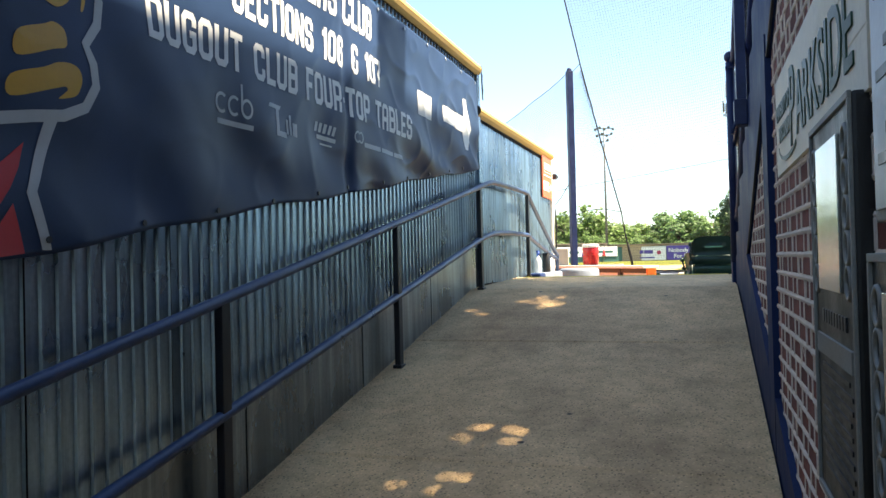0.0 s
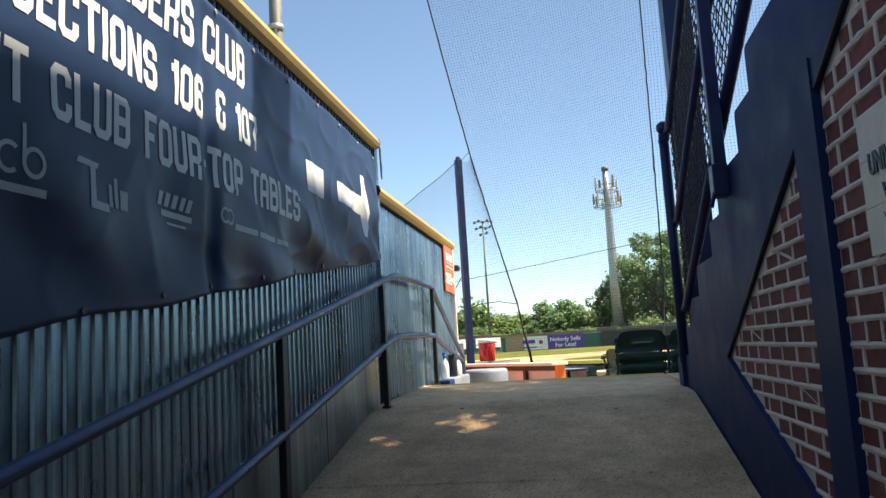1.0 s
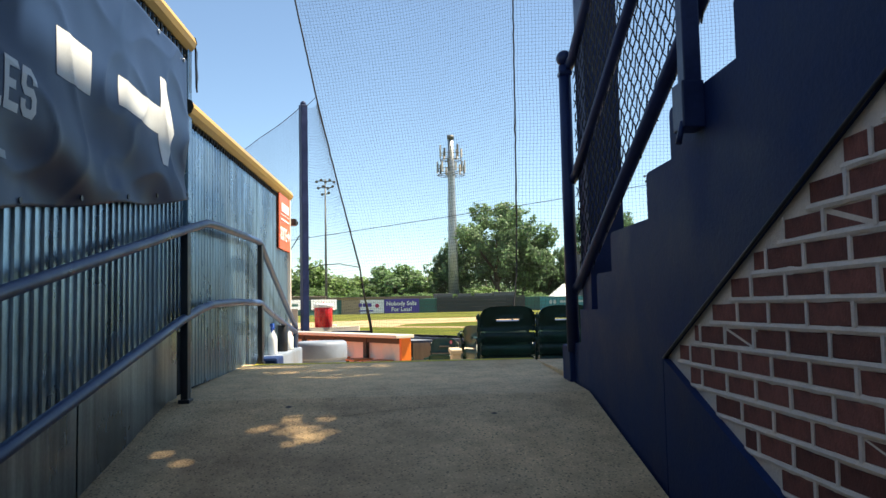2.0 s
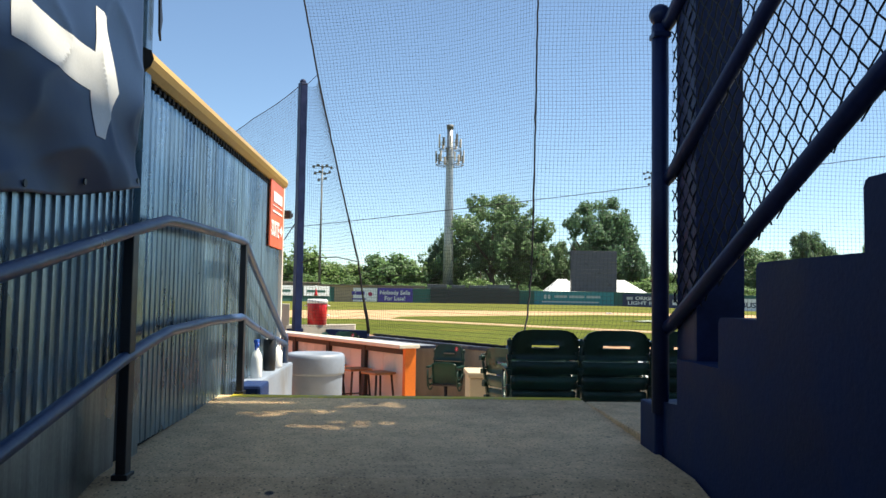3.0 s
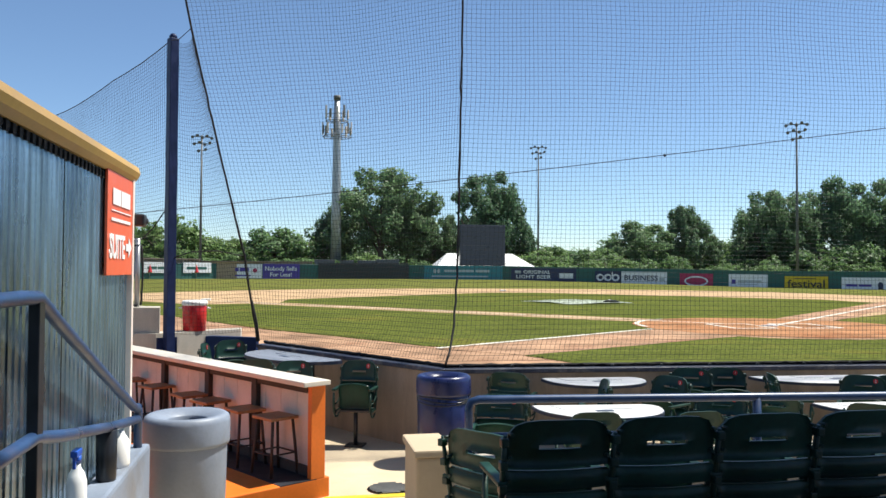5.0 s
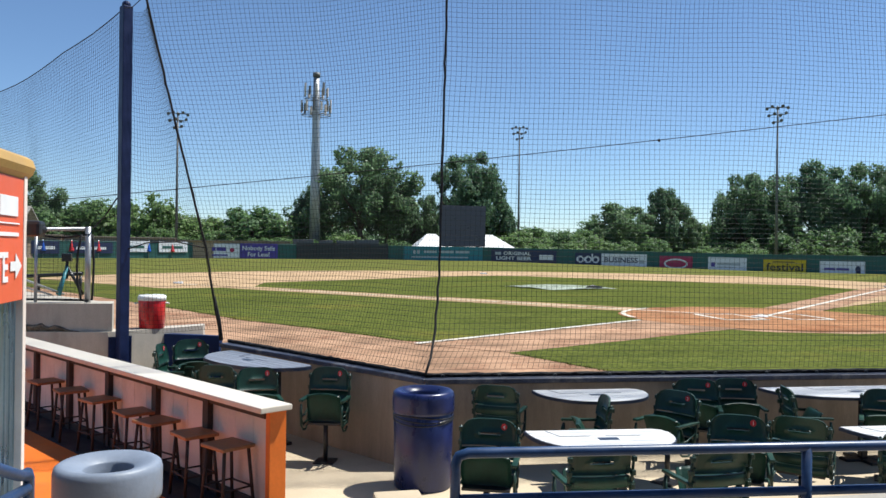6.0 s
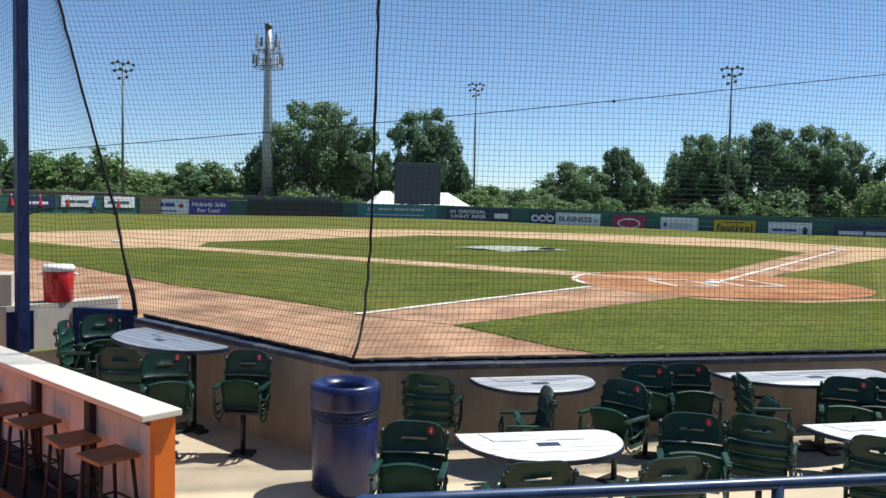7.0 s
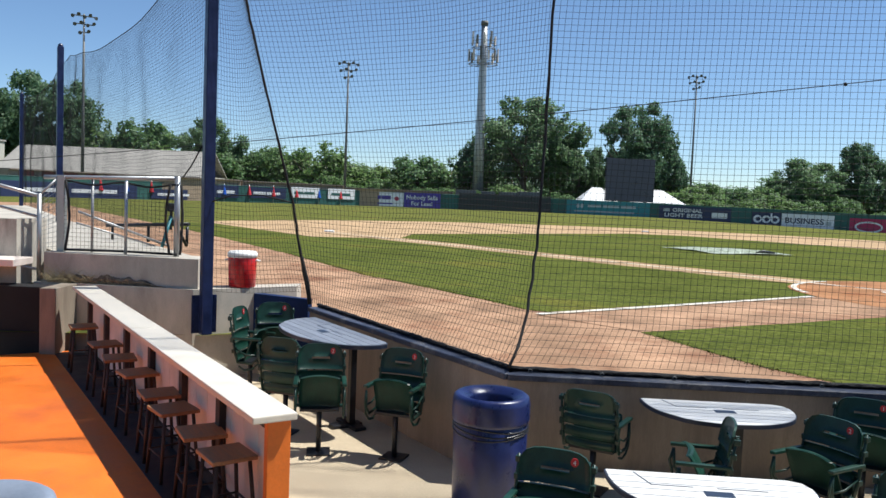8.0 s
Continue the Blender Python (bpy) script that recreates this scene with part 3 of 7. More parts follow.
# ---- field wall ----
def wall_run(a, b, name, label):
    d = (b - a).normalized()
    n = Vector((-d.y, d.x, 0))
    if n.y < 0:
        n = -n
    bm = bmesh.new()
    prism(bm, [p[:2] for p in (a, b, b + n * 0.2, a + n * 0.2)], -0.7, 0.37)
    ob = tagged(part(name, flush(bm), M_WALLC), label, "wall", kind="structure")
    bm = bmesh.new()
    prism(bm, [p[:2] for p in (a - n * 0.035, b - n * 0.035, b + n * 0.235, a + n * 0.235)], 0.37, 0.427)
    bmesh.ops.bevel(bm, geom=[e for e in bm.edges], offset=0.008, segments=1, affect='EDGES')
    cap = part("wall_cap", flush(bm), M_CAP, ob)
    return ob


RIGHTEND = Vector((24, 13.1, 0))
wall_run(CORNER, RIGHTEND, "wall_field_right", "brown-grey concrete field wall with a blue cap")
wall_run(CORNER, WALLEND, "wall_field_left", "brown-grey concrete field wall with a blue cap")

# dugout walls past the left table
bm = bmesh.new()
prism(bm, [(-5.1, 18.35), (-2.92, 18.12), (-1.72, 18.95), (-1.72, 19.3), (-2.9, 18.6), (-5.1, 18.8)], -0.7, 0.60)
prism(bm, [(-5.0, 18.42), (-2.88, 18.18), (-2.95, 18.7), (-5.0, 18.9)], 0.6, 0.99)
tagged(part("wall_dugout", flush(bm), M_CONCL), "pale concrete dugout end wall in two levels", "wall", kind="structure")
bm = bmesh.new()
prism(bm, [(-2.3, 18.62), (-1.44, 18.2), (-1.40, 18.28), (-2.2, 18.72)], -0.4, 0.52)
tagged(part("wall_navy_panel", flush(bm), M_NAVY), "navy painted panel joining the field wall and dugout", "panel", kind="structure")
# solid near-black block painted in for the shade of the open recess
bm = bmesh.new()
box(bm, -8.2, -4.70, 17.95, 18.25, -0.7, 0.58, 0.01)
tagged(part("recess_shade_block", bm, M_DARK), "near-black block standing for the shaded recess beside the suite deck", "wall", kind="structure")
# darker field wall concrete here puts the pier's shade into its colour
bm = bmesh.new()
box(bm, -4.70, -4.50, 17.7, 18.4, -0.7, 0.60, 0.01)
tagged(part("pier_recess", bm, M_WALLC), "brown-grey concrete pier, darkened for its shade, beside the dark recess", "pier", kind="structure")

# crumbled lower edge of the dugout wall's upper block
bm = bmesh.new()
grid = []
for i in range(61):
    x = -4.75 + 1.45 * i / 60
    face_y = 18.42 + (x + 5.0) * (18.18 - 18.42) / 2.12
    high = 0.10 + 0.07 * noise.noise((x * 4, 0.3, 5)) + 0.03 * noise.noise((x * 19, 0.3, 5))
    high *= min(1, i / 8, (60 - i) / 14)
    col = []
    for j in range(6):
        out = 0.004 + (0.028 + 0.03 * noise.noise((x * 15, j * 1.7, 2))) * math.sin(math.pi * min(1, (5 - j) / 4 + 0.05))
        col.append(bm.verts.new((x + 0.008 * noise.noise((x * 40, j, 9)), face_y - max(0.003, out), 0.601 + high * j / 5 + 0.004 * noise.noise((x * 30, j * 3.1, 4)) * (j > 0))))
    grid.append(col)
for a, b in zip(grid, grid[1:]):
    for j in range(5):
        bm.faces.new((a[j], b[j], b[j + 1], a[j + 1]))
tagged(part("concrete_spall", bm, M_SPALL), "crumbled brown edge of the concrete dugout wall", "broken concrete", kind="structure")

# ---- sheet-metal building beside the ramp ----
def corrugated(bm, y0, y1, zb, zt, pitch=0.068, deep=0.009, x=-1.85):
    """Ribbed sheet between a lower and an upper edge (functions of y), with an edge fold."""
    n = int(round((y1 - y0) / pitch))
    cols = []
    for k in range(n + 1):
        for f, h in ((0.0, 0.0), (0.70, 0.0), (0.76, 1.0), (0.90, 1.0), (0.96, 0.0)):
            y = y0 + (k + f) * pitch
            if y <= y1:
                cols.append((y, x + deep * h))
    vs = [(bm.verts.new((xx, y, zb(y))), bm.verts.new((xx, y, zt(y)))) for y, xx in cols]
    for a, b in zip(vs, vs[1:]):
        bm.faces.new((a[0], b[0], b[1], a[1]))


metal = thing("metal_building", "ribbed galvanised metal building wall beside the ramp", "building wall", kind="structure")
seams = [-12, -9.4, -6.8, -4.2] + [6.2 - 0.68 * k for k in range(15, -1, -1)] + [6.56]
for a, b in zip(seams, seams[1:]):
    bm = bmesh.new()
    corrugated(bm, a, b - 0.007, lambda y: ramp_z(y) + 0.34, lambda y: 2.46)
    part("metal_sheet", bm, M_GALV, metal)
for a, b in ((6.56, 8.9), (8.9, 10.2)):
    bm = bmesh.new()
    corrugated(bm, a, b - 0.004, lambda y: 0.3 if y > 8.2 else 0.55, lambda y: 2.12, deep=0.005)
    part("metal_sheet", bm, M_GALV, metal)
# flat lower sheets, one by one, lapped along the ramp
y = -11.8
k = 0
while y < 6.2:
    w = 0.62
    bm = bmesh.new()
    x = -1.842 + 0.004 * (k % 2)
    side_slab(bm, [(y, ramp_z(y) - 0.02), (y + w, ramp_z(y + w) - 0.02), (y + w, ramp_z(y + w) + 0.37), (y, ramp_z(y) + 0.37)], x, x + 0.004)
    part("kick_sheet", flush(bm), M_GALVLOW, metal)
    y += w + 0.006
    k += 1
# end wall, back volume and the two ochre eaves
bm = bmesh.new()
box(bm, -5.6, -1.86, -12, 6.54, -2.6, 2.45)
box(bm, -5.6, -1.86, 6.54, 10.18, -0.5, 2.1)
part("core", bm, M_DARK, metal)
bm = bmesh.new()
box(bm, -1.87, -1.815, 10.175, 10.22, -0.4, 2.1, 0.004)
part("corner_trim", bm, M_WHITEP, metal)
bm = bmesh.new()
box(bm, -1.87, -1.822, 6.50, 6.575, 0.52, 2.46, 0.004)
part("corner_trim", bm, M_GALV, metal)


def eave(bm, y0, y1, z, rise=0.0, h=0.098, out=0.056):
    prof = [(-1.95, 0.0), (-1.86 + out * 0.55, -0.005), (-1.86 + out, 0.02), (-1.86 + out + 0.012, h * 0.5), (-1.86 + out, h * 0.85), (-1.86 + out * 0.6, h), (-1.95, h)]
    a = [bm.verts.new((x, y0, z + dz)) for x, dz in prof]
    b = [bm.verts.new((x, y1, z + dz + rise)) for x, dz in prof]
    for i in range(len(prof) - 1):
        bm.faces.new((a[i], a[i + 1], b[i + 1], b[i]))
    bm.faces.new(a[::-1])
    bm.faces.new(b)


for y0, y1, z, rise in ((-12, 6.56, 2.44, 0.0), (6.50, 10.255, 2.06, 0.025)):
    bm = bmesh.new()
    eave(bm, y0, y1, z, rise)
    part("eave", flush(bm), M_YELLOW, metal, "ochre yellow metal eave trim")
bm = bmesh.new()
box(bm, -5.7, -1.93, -12, 6.5, 2.45, 2.525)
box(bm, -5.7, -1.93, 6.56, 10.22, 2.07, 2.145)
part("roof", bm, M_ROOF, metal)
# near-black strips and blocks put the shade under the eaves and between ribs into colour
bm = bmesh.new()
box(bm, -1.858, -1.846, -12, 6.5, 2.425, 2.45)
box(bm, -1.858, -1.846, 6.58, 10.2, 2.045, 2.075)
part("eave_shade_strip", bm, M_DARK, metal)
bm = bmesh.new()
for k in range(124):
    y = -1.9 + 0.068 * k
    box(bm, -1.848, -1.836, y, y + 0.03, 2.395, 2.44)
for k in range(53):
    y = 6.60 + 0.068 * k
    box(bm, -1.848, -1.838, y, y + 0.03, 2.03, 2.065)
tagged(part("rib_shade_blocks", bm, M_DARK, metal), kind="stuff")
# near-black plates drawn as the shade in both gutters' open ends, and the torn strip hanging from the upper one
for y, z in ((6.4975, 2.06), (6.5625, 2.44)):
    bm = bmesh.new()
    side = 1 if z > 2.2 else -1
    prof = [(-1.93, 0.008), (-1.83, 0.004), (-1.802, 0.022), (-1.79, 0.052), (-1.80, 0.086), (-1.83, 0.098), (-1.93, 0.098)]
    a = [bm.verts.new((x, y, z + dz)) for x, dz in prof]
    b = [bm.verts.new((x, y + side * 0.003, z + dz)) for x, dz in prof]
    bm.faces.new(a)
    bm.faces.new(b)
    for k in range(len(prof)):
        bm.faces.new((a[k], a[(k + 1) % len(prof)], b[(k + 1) % len(prof)], b[k]))
    part("gutter_shade_plate", flush(bm), M_DARK, metal)
bm = bmesh.new()
side_slab(bm, [(6.568, 2.47), (6.60, 2.45), (6.592, 2.38), (6.615, 2.31), (6.598, 2.26), (6.605, 2.22), (6.585, 2.25), (6.578, 2.33), (6.57, 2.40)], -1.806, -1.797)
part("torn_strip", flush(bm), M_BLACKM, metal)

# ---- brick stand wall, stair flank and roof on the right ----
X_FACE = 0.322
X_BRICK = 0.346
BH, BL, BJ = 0.0557, 0.191, 0.0150       # brick height, length, joint


def under(y):
    """Lower edge of the sloping stair beam."""
    return 0.77 + 0.44 * (5.0 - y)


def plinth(y):
    return max(0.77 - 0.33 * (5.0 - y), ramp_z(y) + 0.06)


# stepped navy flank of the stairs: short and long steps in turn
RISERS = [6.0 - 0.885 * (k // 2) - (0.30 if k % 2 else 0.0) for k in range(18)]
flank = thing("stair_flank", "navy painted concrete stair flank with stepped top", "stair wall", kind="structure")


def strip(bm, y0, y1, lo, hi, x0, x1, n=8):
    ys = [y0 + (y1 - y0) * i / n for i in range(n + 1)]
    side_slab(bm, [(y, lo(y)) for y in ys] + [(y, hi(y)) for y in reversed(ys)], x0, x1)


bm = bmesh.new()
# beam between the stepped top and the sloping lower edge, step by step, then the solid foot
side_slab(bm, [(6.74, 0.5), (6.74, 0.74), (6.42, 0.76), (6.42, 0.5)], X_FACE, X_FACE + 0.18)
side_slab(bm, [(6.42, 0.45), (6.42, 0.94), (RISERS[0], 0.94), (RISERS[0], 0.40)], X_FACE, X_FACE + 0.18)
part("flank_foot", flush(bm), M_NAVY, flank)
for j in range(len(RISERS) - 1):
    bm = bmesh.new()
    ya, yb = RISERS[j], RISERS[j + 1]
    zt = 0.94 + 0.177 * (j + 1)
    cuts = [ya, yb] if not (yb < 5.0 < ya) else [ya, 5.0, yb]
    for c0, c1 in zip(cuts, cuts[1:]):
        lo0, lo1 = (under(c0), under(c1)) if c0 <= 5.0 else (ramp_z(c0) - 0.05, ramp_z(c1) - 0.05)
        # the outer corner of each step is worn round
        top = [(c0, zt - 0.022), (c0 - 0.008, zt - 0.006), (c0 - 0.024, zt)] if c0 == ya else [(c0, zt)]
        side_slab(bm, [(c0, lo0)] + top + [(c1, zt), (c1, lo1)], X_FACE, X_FACE + 0.18)
    bmesh.ops.remove_doubles(bm, verts=bm.verts[:], dist=1e-4)
    part("flank_step", flush(bm), M_NAVY, flank)
bm = bmesh.new()
strip(bm, 1.0, 4.98, lambda y: ramp_z(y) - 0.1, plinth, X_FACE - 0.004, X_FACE + 0.17, 10)
box(bm, X_FACE - 0.03, X_FACE + 0.2, 6.60, 6.82, 0.5, 0.735, 0.012)
part("plinth", flush(bm), M_NAVY, flank)
bm = bmesh.new()
strip(bm, 3.16, 3.395, lambda y: ramp_z(y), lambda y: under(y) + 0.1, X_FACE - 0.006, X_FACE + 0.17, 2)
part("pilaster", flush(bm), M_NAVY, flank)
# black bars drawn as the shadow line under the sloping beam
bm = bmesh.new()
tube(bm, [(X_FACE + 0.004, 5.0, 0.765), (X_FACE + 0.004, 3.43, under(3.43))], 0.006, 6)
tube(bm, [(X_FACE + 0.004, 3.15, under(3.15)), (X_FACE + 0.004, 1.0, under(1.0))], 0.006, 6)
part("painted_shadow_line", bm, M_BLACKM, flank)
# treads behind the flank
for k in range(16):
    bm = bmesh.new()
    z = 0.94 + 0.177 * (k + 1) - 0.03
    box(bm, X_FACE + 0.18, 1.9, RISERS[k + 1] + 0.01, RISERS[k] + 0.03, z - 0.25, z, 0.01)
    tagged(part("stair_tread", bm, M_CONC), "grey concrete tread of the stand stairs", "stair tread", "stand stairs", "structure")

# brick wall: mortar core, then brick by brick
brickwall = thing("wall_brick", "red brick stand wall with pale lime mortar joints", "brick wall", kind="structure")
bm = bmesh.new()
strip(bm, -12, 3.17, lambda y: ramp_z(y) - 0.2, lambda y: 3.6 if y < -1.3 else under(y) + 0.12, X_BRICK - 0.0025, X_BRICK + 0.12, 40)
strip(bm, 3.38, 5.02, lambda y: plinth(y) - 0.05, lambda y: under(y) + 0.02, X_BRICK - 0.0025, X_BRICK + 0.12, 12)
flush(bm)
joints = bm
rnd = random.Random(4)


def brick_mesh(long, seed):
    bm = bmesh.new()
    box(bm, 0, 0.06, 0, long, 0, BH)
    r = random.Random(seed)
    bmesh.ops.bevel(bm, geom=[e for e in bm.edges if all(v.co.x < 0.001 for v in e.verts)], offset=0.004, segments=1, affect='EDGES')
    for v in bm.verts:
        v.co += Vector((r.uniform(-0.0007, 0.0007), r.uniform(-0.0015, 0.0015), r.uniform(-0.0015, 0.0015)))
    me = bpy.data.meshes.new("brick")
    bm.to_mesh(me)
    bm.free()
    me.materials.append(M_BRICK)
    return me


full = [brick_mesh(BL, s) for s in range(6)]
rest = bmesh.new()
count = 0


def bead(y0, y1, z):
    """The mortar of one bed joint, squeezed out unevenly past the brick faces."""
    if y1 - y0 < 0.06:
        return
    n = max(2, int((y1 - y0) / 0.022))
    cols = []
    for k in range(n + 1):
        y = y0 + (y1 - y0) * k / n
        e = noise.noise((y * 17, z * 31, 2)) * 0.005
        w = noise.noise((y * 24, z * 17, 7)) * 0.0042
        x = X_BRICK - 0.009 + e
        cols.append([joints.verts.new(p) for p in ((X_BRICK + 0.02, y, z - 0.001 - w), (x + 0.003, y, z - 0.0005 - w), (x, y, z + BJ * 0.5), (x + 0.003, y, z + BJ + 0.0005 + w), (X_BRICK + 0.02, y, z + BJ + 0.001 + w))])
    for a, b in zip(cols, cols[1:]):
        for i in range(4):
            joints.faces.new((a[i], a[i + 1], b[i + 1], b[i]))


def lay(y0, y1, z, near, headers=False):
    """One course of stretchers, or of stretchers and headers in turn, shifted against the one below and cut to fit."""
    global count
    bead(y0 - 0.01, y1 + 0.01, z - BJ)
    row = int(round((z + 0.2235) / (BH + BJ)))
    y = 3.639 + 0.006 + (0.0 if row % 2 else 0.1015)
    pitch = (0.203, 0.1085) if headers else (0.203, 0.203)
    if headers and row % 2 == 0:
        y += 0.054
    y -= sum(pitch) * math.ceil((y - y0) / sum(pitch))
    turn = 0
    while y < y1 - 0.02:
        a, b = max(y, y0), min(y + pitch[turn] - 0.012, y1)
        if b - a > 0.02:
            if near(a) and count < 420:
                m = pose(X_BRICK - 0.0045 + rnd.uniform(-0.0015, 0.0015), a, z, rnd.uniform(-0.3, 0.3)) @ Matrix.Diagonal((1, (b - a) / BL, 1, 1))
                share("brick", rnd.choice(full), brickwall, m)
                count += 1
            else:
                box(rest, X_BRICK - 0.004, X_BRICK + 0.05, a, b, z, z + BH)
            # head joint, filled almost flush
            if b < y1 - 0.02:
                box(joints, X_BRICK - 0.0075 + rnd.uniform(-0.001, 0.001), X_BRICK + 0.03, b - 0.0005, b + 0.0125, z - 0.002, z + BH + 0.002)
        y += pitch[turn]
        turn = 1 - turn


z = -0.2235
while z < 3.2:
    zt = z + BH
    # panel under the stairs
    lo = 5.0 - (0.77 - z) / 0.33 if z < 0.77 else 3.4
    hi_y = 5.0 - (zt - 0.77) / 0.44 if zt > 0.77 else 5.0 - (0.77 - z) / 0.33
    if hi_y > 3.44:
        lay(3.40, min(hi_y, 5.0) - 0.012, z, lambda y: True)
    # main wall
    top_y = 3.152 if zt < under(3.15) else 5.0 - (zt - 0.77) / 0.44
    for yy in (i * 0.1 for i in range(-9, 32)):
        if plinth(yy) > z:
            break
    top_y = min(top_y, yy) if plinth(3.1) > z else top_y
    if top_y > -0.6:
        lay(-0.9, top_y, z, lambda y: y > 1.15 and z < 1.95, True)
    z += BH + BJ
part("mortar", joints, M_MORTAR, brickwall)
tagged(part("brickwork", rest, M_BRICK, brickwall), kind="stuff")

# unseen stand roof added to shade ramp and top rows, holed for sun spots
Z_ROOF = 8.5
SPOTS = ((-0.9, 3.34), (-1.05, 3.2), (-0.72, 3.0), (-0.95, 2.86), (-1.19, 6.06), (-1.27, 5.79), (-1.42, 5.54), (-1.1, 5.68), (-1.5, 7.9), (-1.35, 7.55), (-1.1, 7.2), (-0.9, 7.8))
slots = []
for x, y in SPOTS:
    h = Z_ROOF - ramp_z(y)
    slots.append((x + h * sun_way.x / sun_way.z, y + h * sun_way.y / sun_way.z))


holes = random.Random(12)


def open_at(x, y):
    """Small added holes, crowded round the point that lights each spot."""
    near = min(((x - u) / 0.15) ** 2 + ((y - v - 0.3 * (x - u)) / 0.06) ** 2 for u, v in slots)
    return near < 4 and holes.random() < 0.14 * math.exp(-0.5 * near)


def roof_edge(y):
    """Edge over the stairs, fitted to the wanted shade line: nearly straight, then cut back over the deck."""
    return 1.80 - 0.0385 * min(max(y - 2.66, 0), 2.1) + max(0, y - 8.1) * 0.9


bm = bmesh.new()
xs = [0.0, 0.6] + [0.7 + 0.04 * k for k in range(52)] + [4.5, 8.5]
ys = [-8, -2, 0, 2, 2.66, 3.2] + [3.3 + 0.02 * k for k in range(300)] + [9.55]
vs = [[bm.verts.new((roof_edge(y) + x, y, Z_ROOF)) for y in ys] for x in xs]
for i in range(len(xs) - 1):
    for k in range(len(ys) - 1):
        mx = roof_edge((ys[k] + ys[k + 1]) / 2) + (xs[i] + xs[i + 1]) / 2
        if not open_at(mx, (ys[k] + ys[k + 1]) / 2):
            bm.faces.new((vs[i][k], vs[i + 1][k], vs[i + 1][k + 1], vs[i][k + 1]))
# unseen block added to cast the dark band across the banner
box(bm, 1.44, 1.79, 4.72, 5.18, Z_ROOF - 0.12, Z_ROOF - 0.03)
roof = part("unseen_shade_roof", flush(bm), M_NAVYM)
md = roof.modifiers.new("thick", 'SOLIDIFY')
md.thickness = 0.02
tagged(roof, "unseen navy roof with holes, added to shade and dapple the ramp", "roof", kind="structure")
bm = bmesh.new()
box(bm, 23.9, 24.2, -12, 10, -2.5, 5)
box(bm, 0.4, 24, -12.2, -12, -2.5, 5)
box(bm, -5.6, 0.4, -12.4, -12.2, -3.2, 1.5)
tagged(part("wall_stand_back", bm, M_SIDING), "plain pale wall closing the stand", "wall", kind="structure")
# banked seating tiers behind the stairs
bm = bmesh.new()
side_slab(bm, [(8.0, 0.0), (6.7, 0.55), (-12, 4.0), (-12, -2.5), (8.0, -2.5)], 1.95, 23.9)
tagged(part("stand_bank", flush(bm), M_CONC), "concrete bank under the stand seats", "seating bank", kind="structure")

# fine crack across the head of the ramp
bm = bmesh.new()
line = [(-1.34, 5.87), (-1.15, 5.92), (-0.94, 5.91), (-0.68, 5.99), (-0.5, 6.01), (-0.21, 6.09)]
fine = []
for (xa, ya), (xb, yb) in zip(line, line[1:]):
    for k in range(6):
        f = k / 6
        fine.append((xa + (xb - xa) * f, ya + (yb - ya) * f + noise.noise((xa * 7 + f * 9, ya, 1)) * 0.012))
rows = [[bm.verts.new((x, y + s * (0.0022 + 0.0012 * noise.noise((x * 30, 0, s))), ramp_z(y) + 0.0015)) for s in (-1, 1)] for x, y in fine]
for a, b in zip(rows, rows[1:]):
    bm.faces.new((a[0], b[0], b[1], a[1]))
tagged(part("floor_crack", bm, M_DARK), "thin dark crack across the concrete ramp", "crack", kind="structure")

# ---- handrail along the ramp ----
X_RAIL = -1.75


TOPRAIL = [(y, 0.205 + 0.195 * y - 0.02) for y in (-6, -3, 0, 2, 4, 5.5, 6.15)] + [(6.45, 1.44), (6.62, 1.47), (6.85, 1.48), (7.6, 1.49), (8.05, 1.492), (8.22, 1.487), (8.32, 1.45), (8.45, 1.395), (9.2, 1.11), (9.9, 0.85), (10.02, 0.815)]
MIDRAIL = [(y, -0.265 + 0.195 * y) for y in (-6, -3, 0, 2, 4, 5.5, 6.15)] + [(6.45, 0.98), (6.7, 1.01), (7.4, 1.03), (8.2, 1.03), (8.6, 0.96), (9.4, 0.84), (10.02, 0.76)]
handrail = thing("handrail", "worn navy pipe handrail on black posts along the ramp", "handrail")
for pts in (TOPRAIL, MIDRAIL):
    bm = bmesh.new()
    tube(bm, [(X_RAIL, y, z) for y, z in pts], 0.0235, 12)
    part("rail", bm, M_RAIL, handrail)
for y in (-3.6, -1.65, 0.3, 2.3, 4.21, 6.2, 8.215):
    zt = 0.185 + 0.195 * y if y < 6.3 else 1.48
    if y == 6.2:
        zt = 1.39
    bm = bmesh.new()
    box(bm, X_RAIL - 0.018, X_RAIL + 0.018, y - 0.03, y + 0.03, ramp_z(y), zt, 0.004)
    part("post", bm, M_BLACKM, handrail, "flat black steel post")
    bm = bmesh.new()
    box(bm, X_RAIL - 0.028, X_RAIL + 0.028, y - 0.04, y + 0.04, ramp_z(y) - 0.01, ramp_z(y) + 0.012, 0.003)
    part("foot_plate", bm, M_BLACKM, handrail)
bm = bmesh.new()
tube(bm, [(X_RAIL, 10.02, 0.83), (X_RAIL, 10.05, 0.80), (X_RAIL, 10.05, -0.01)], 0.0235, 12)
part("end_post", bm, M_RAIL, handrail)

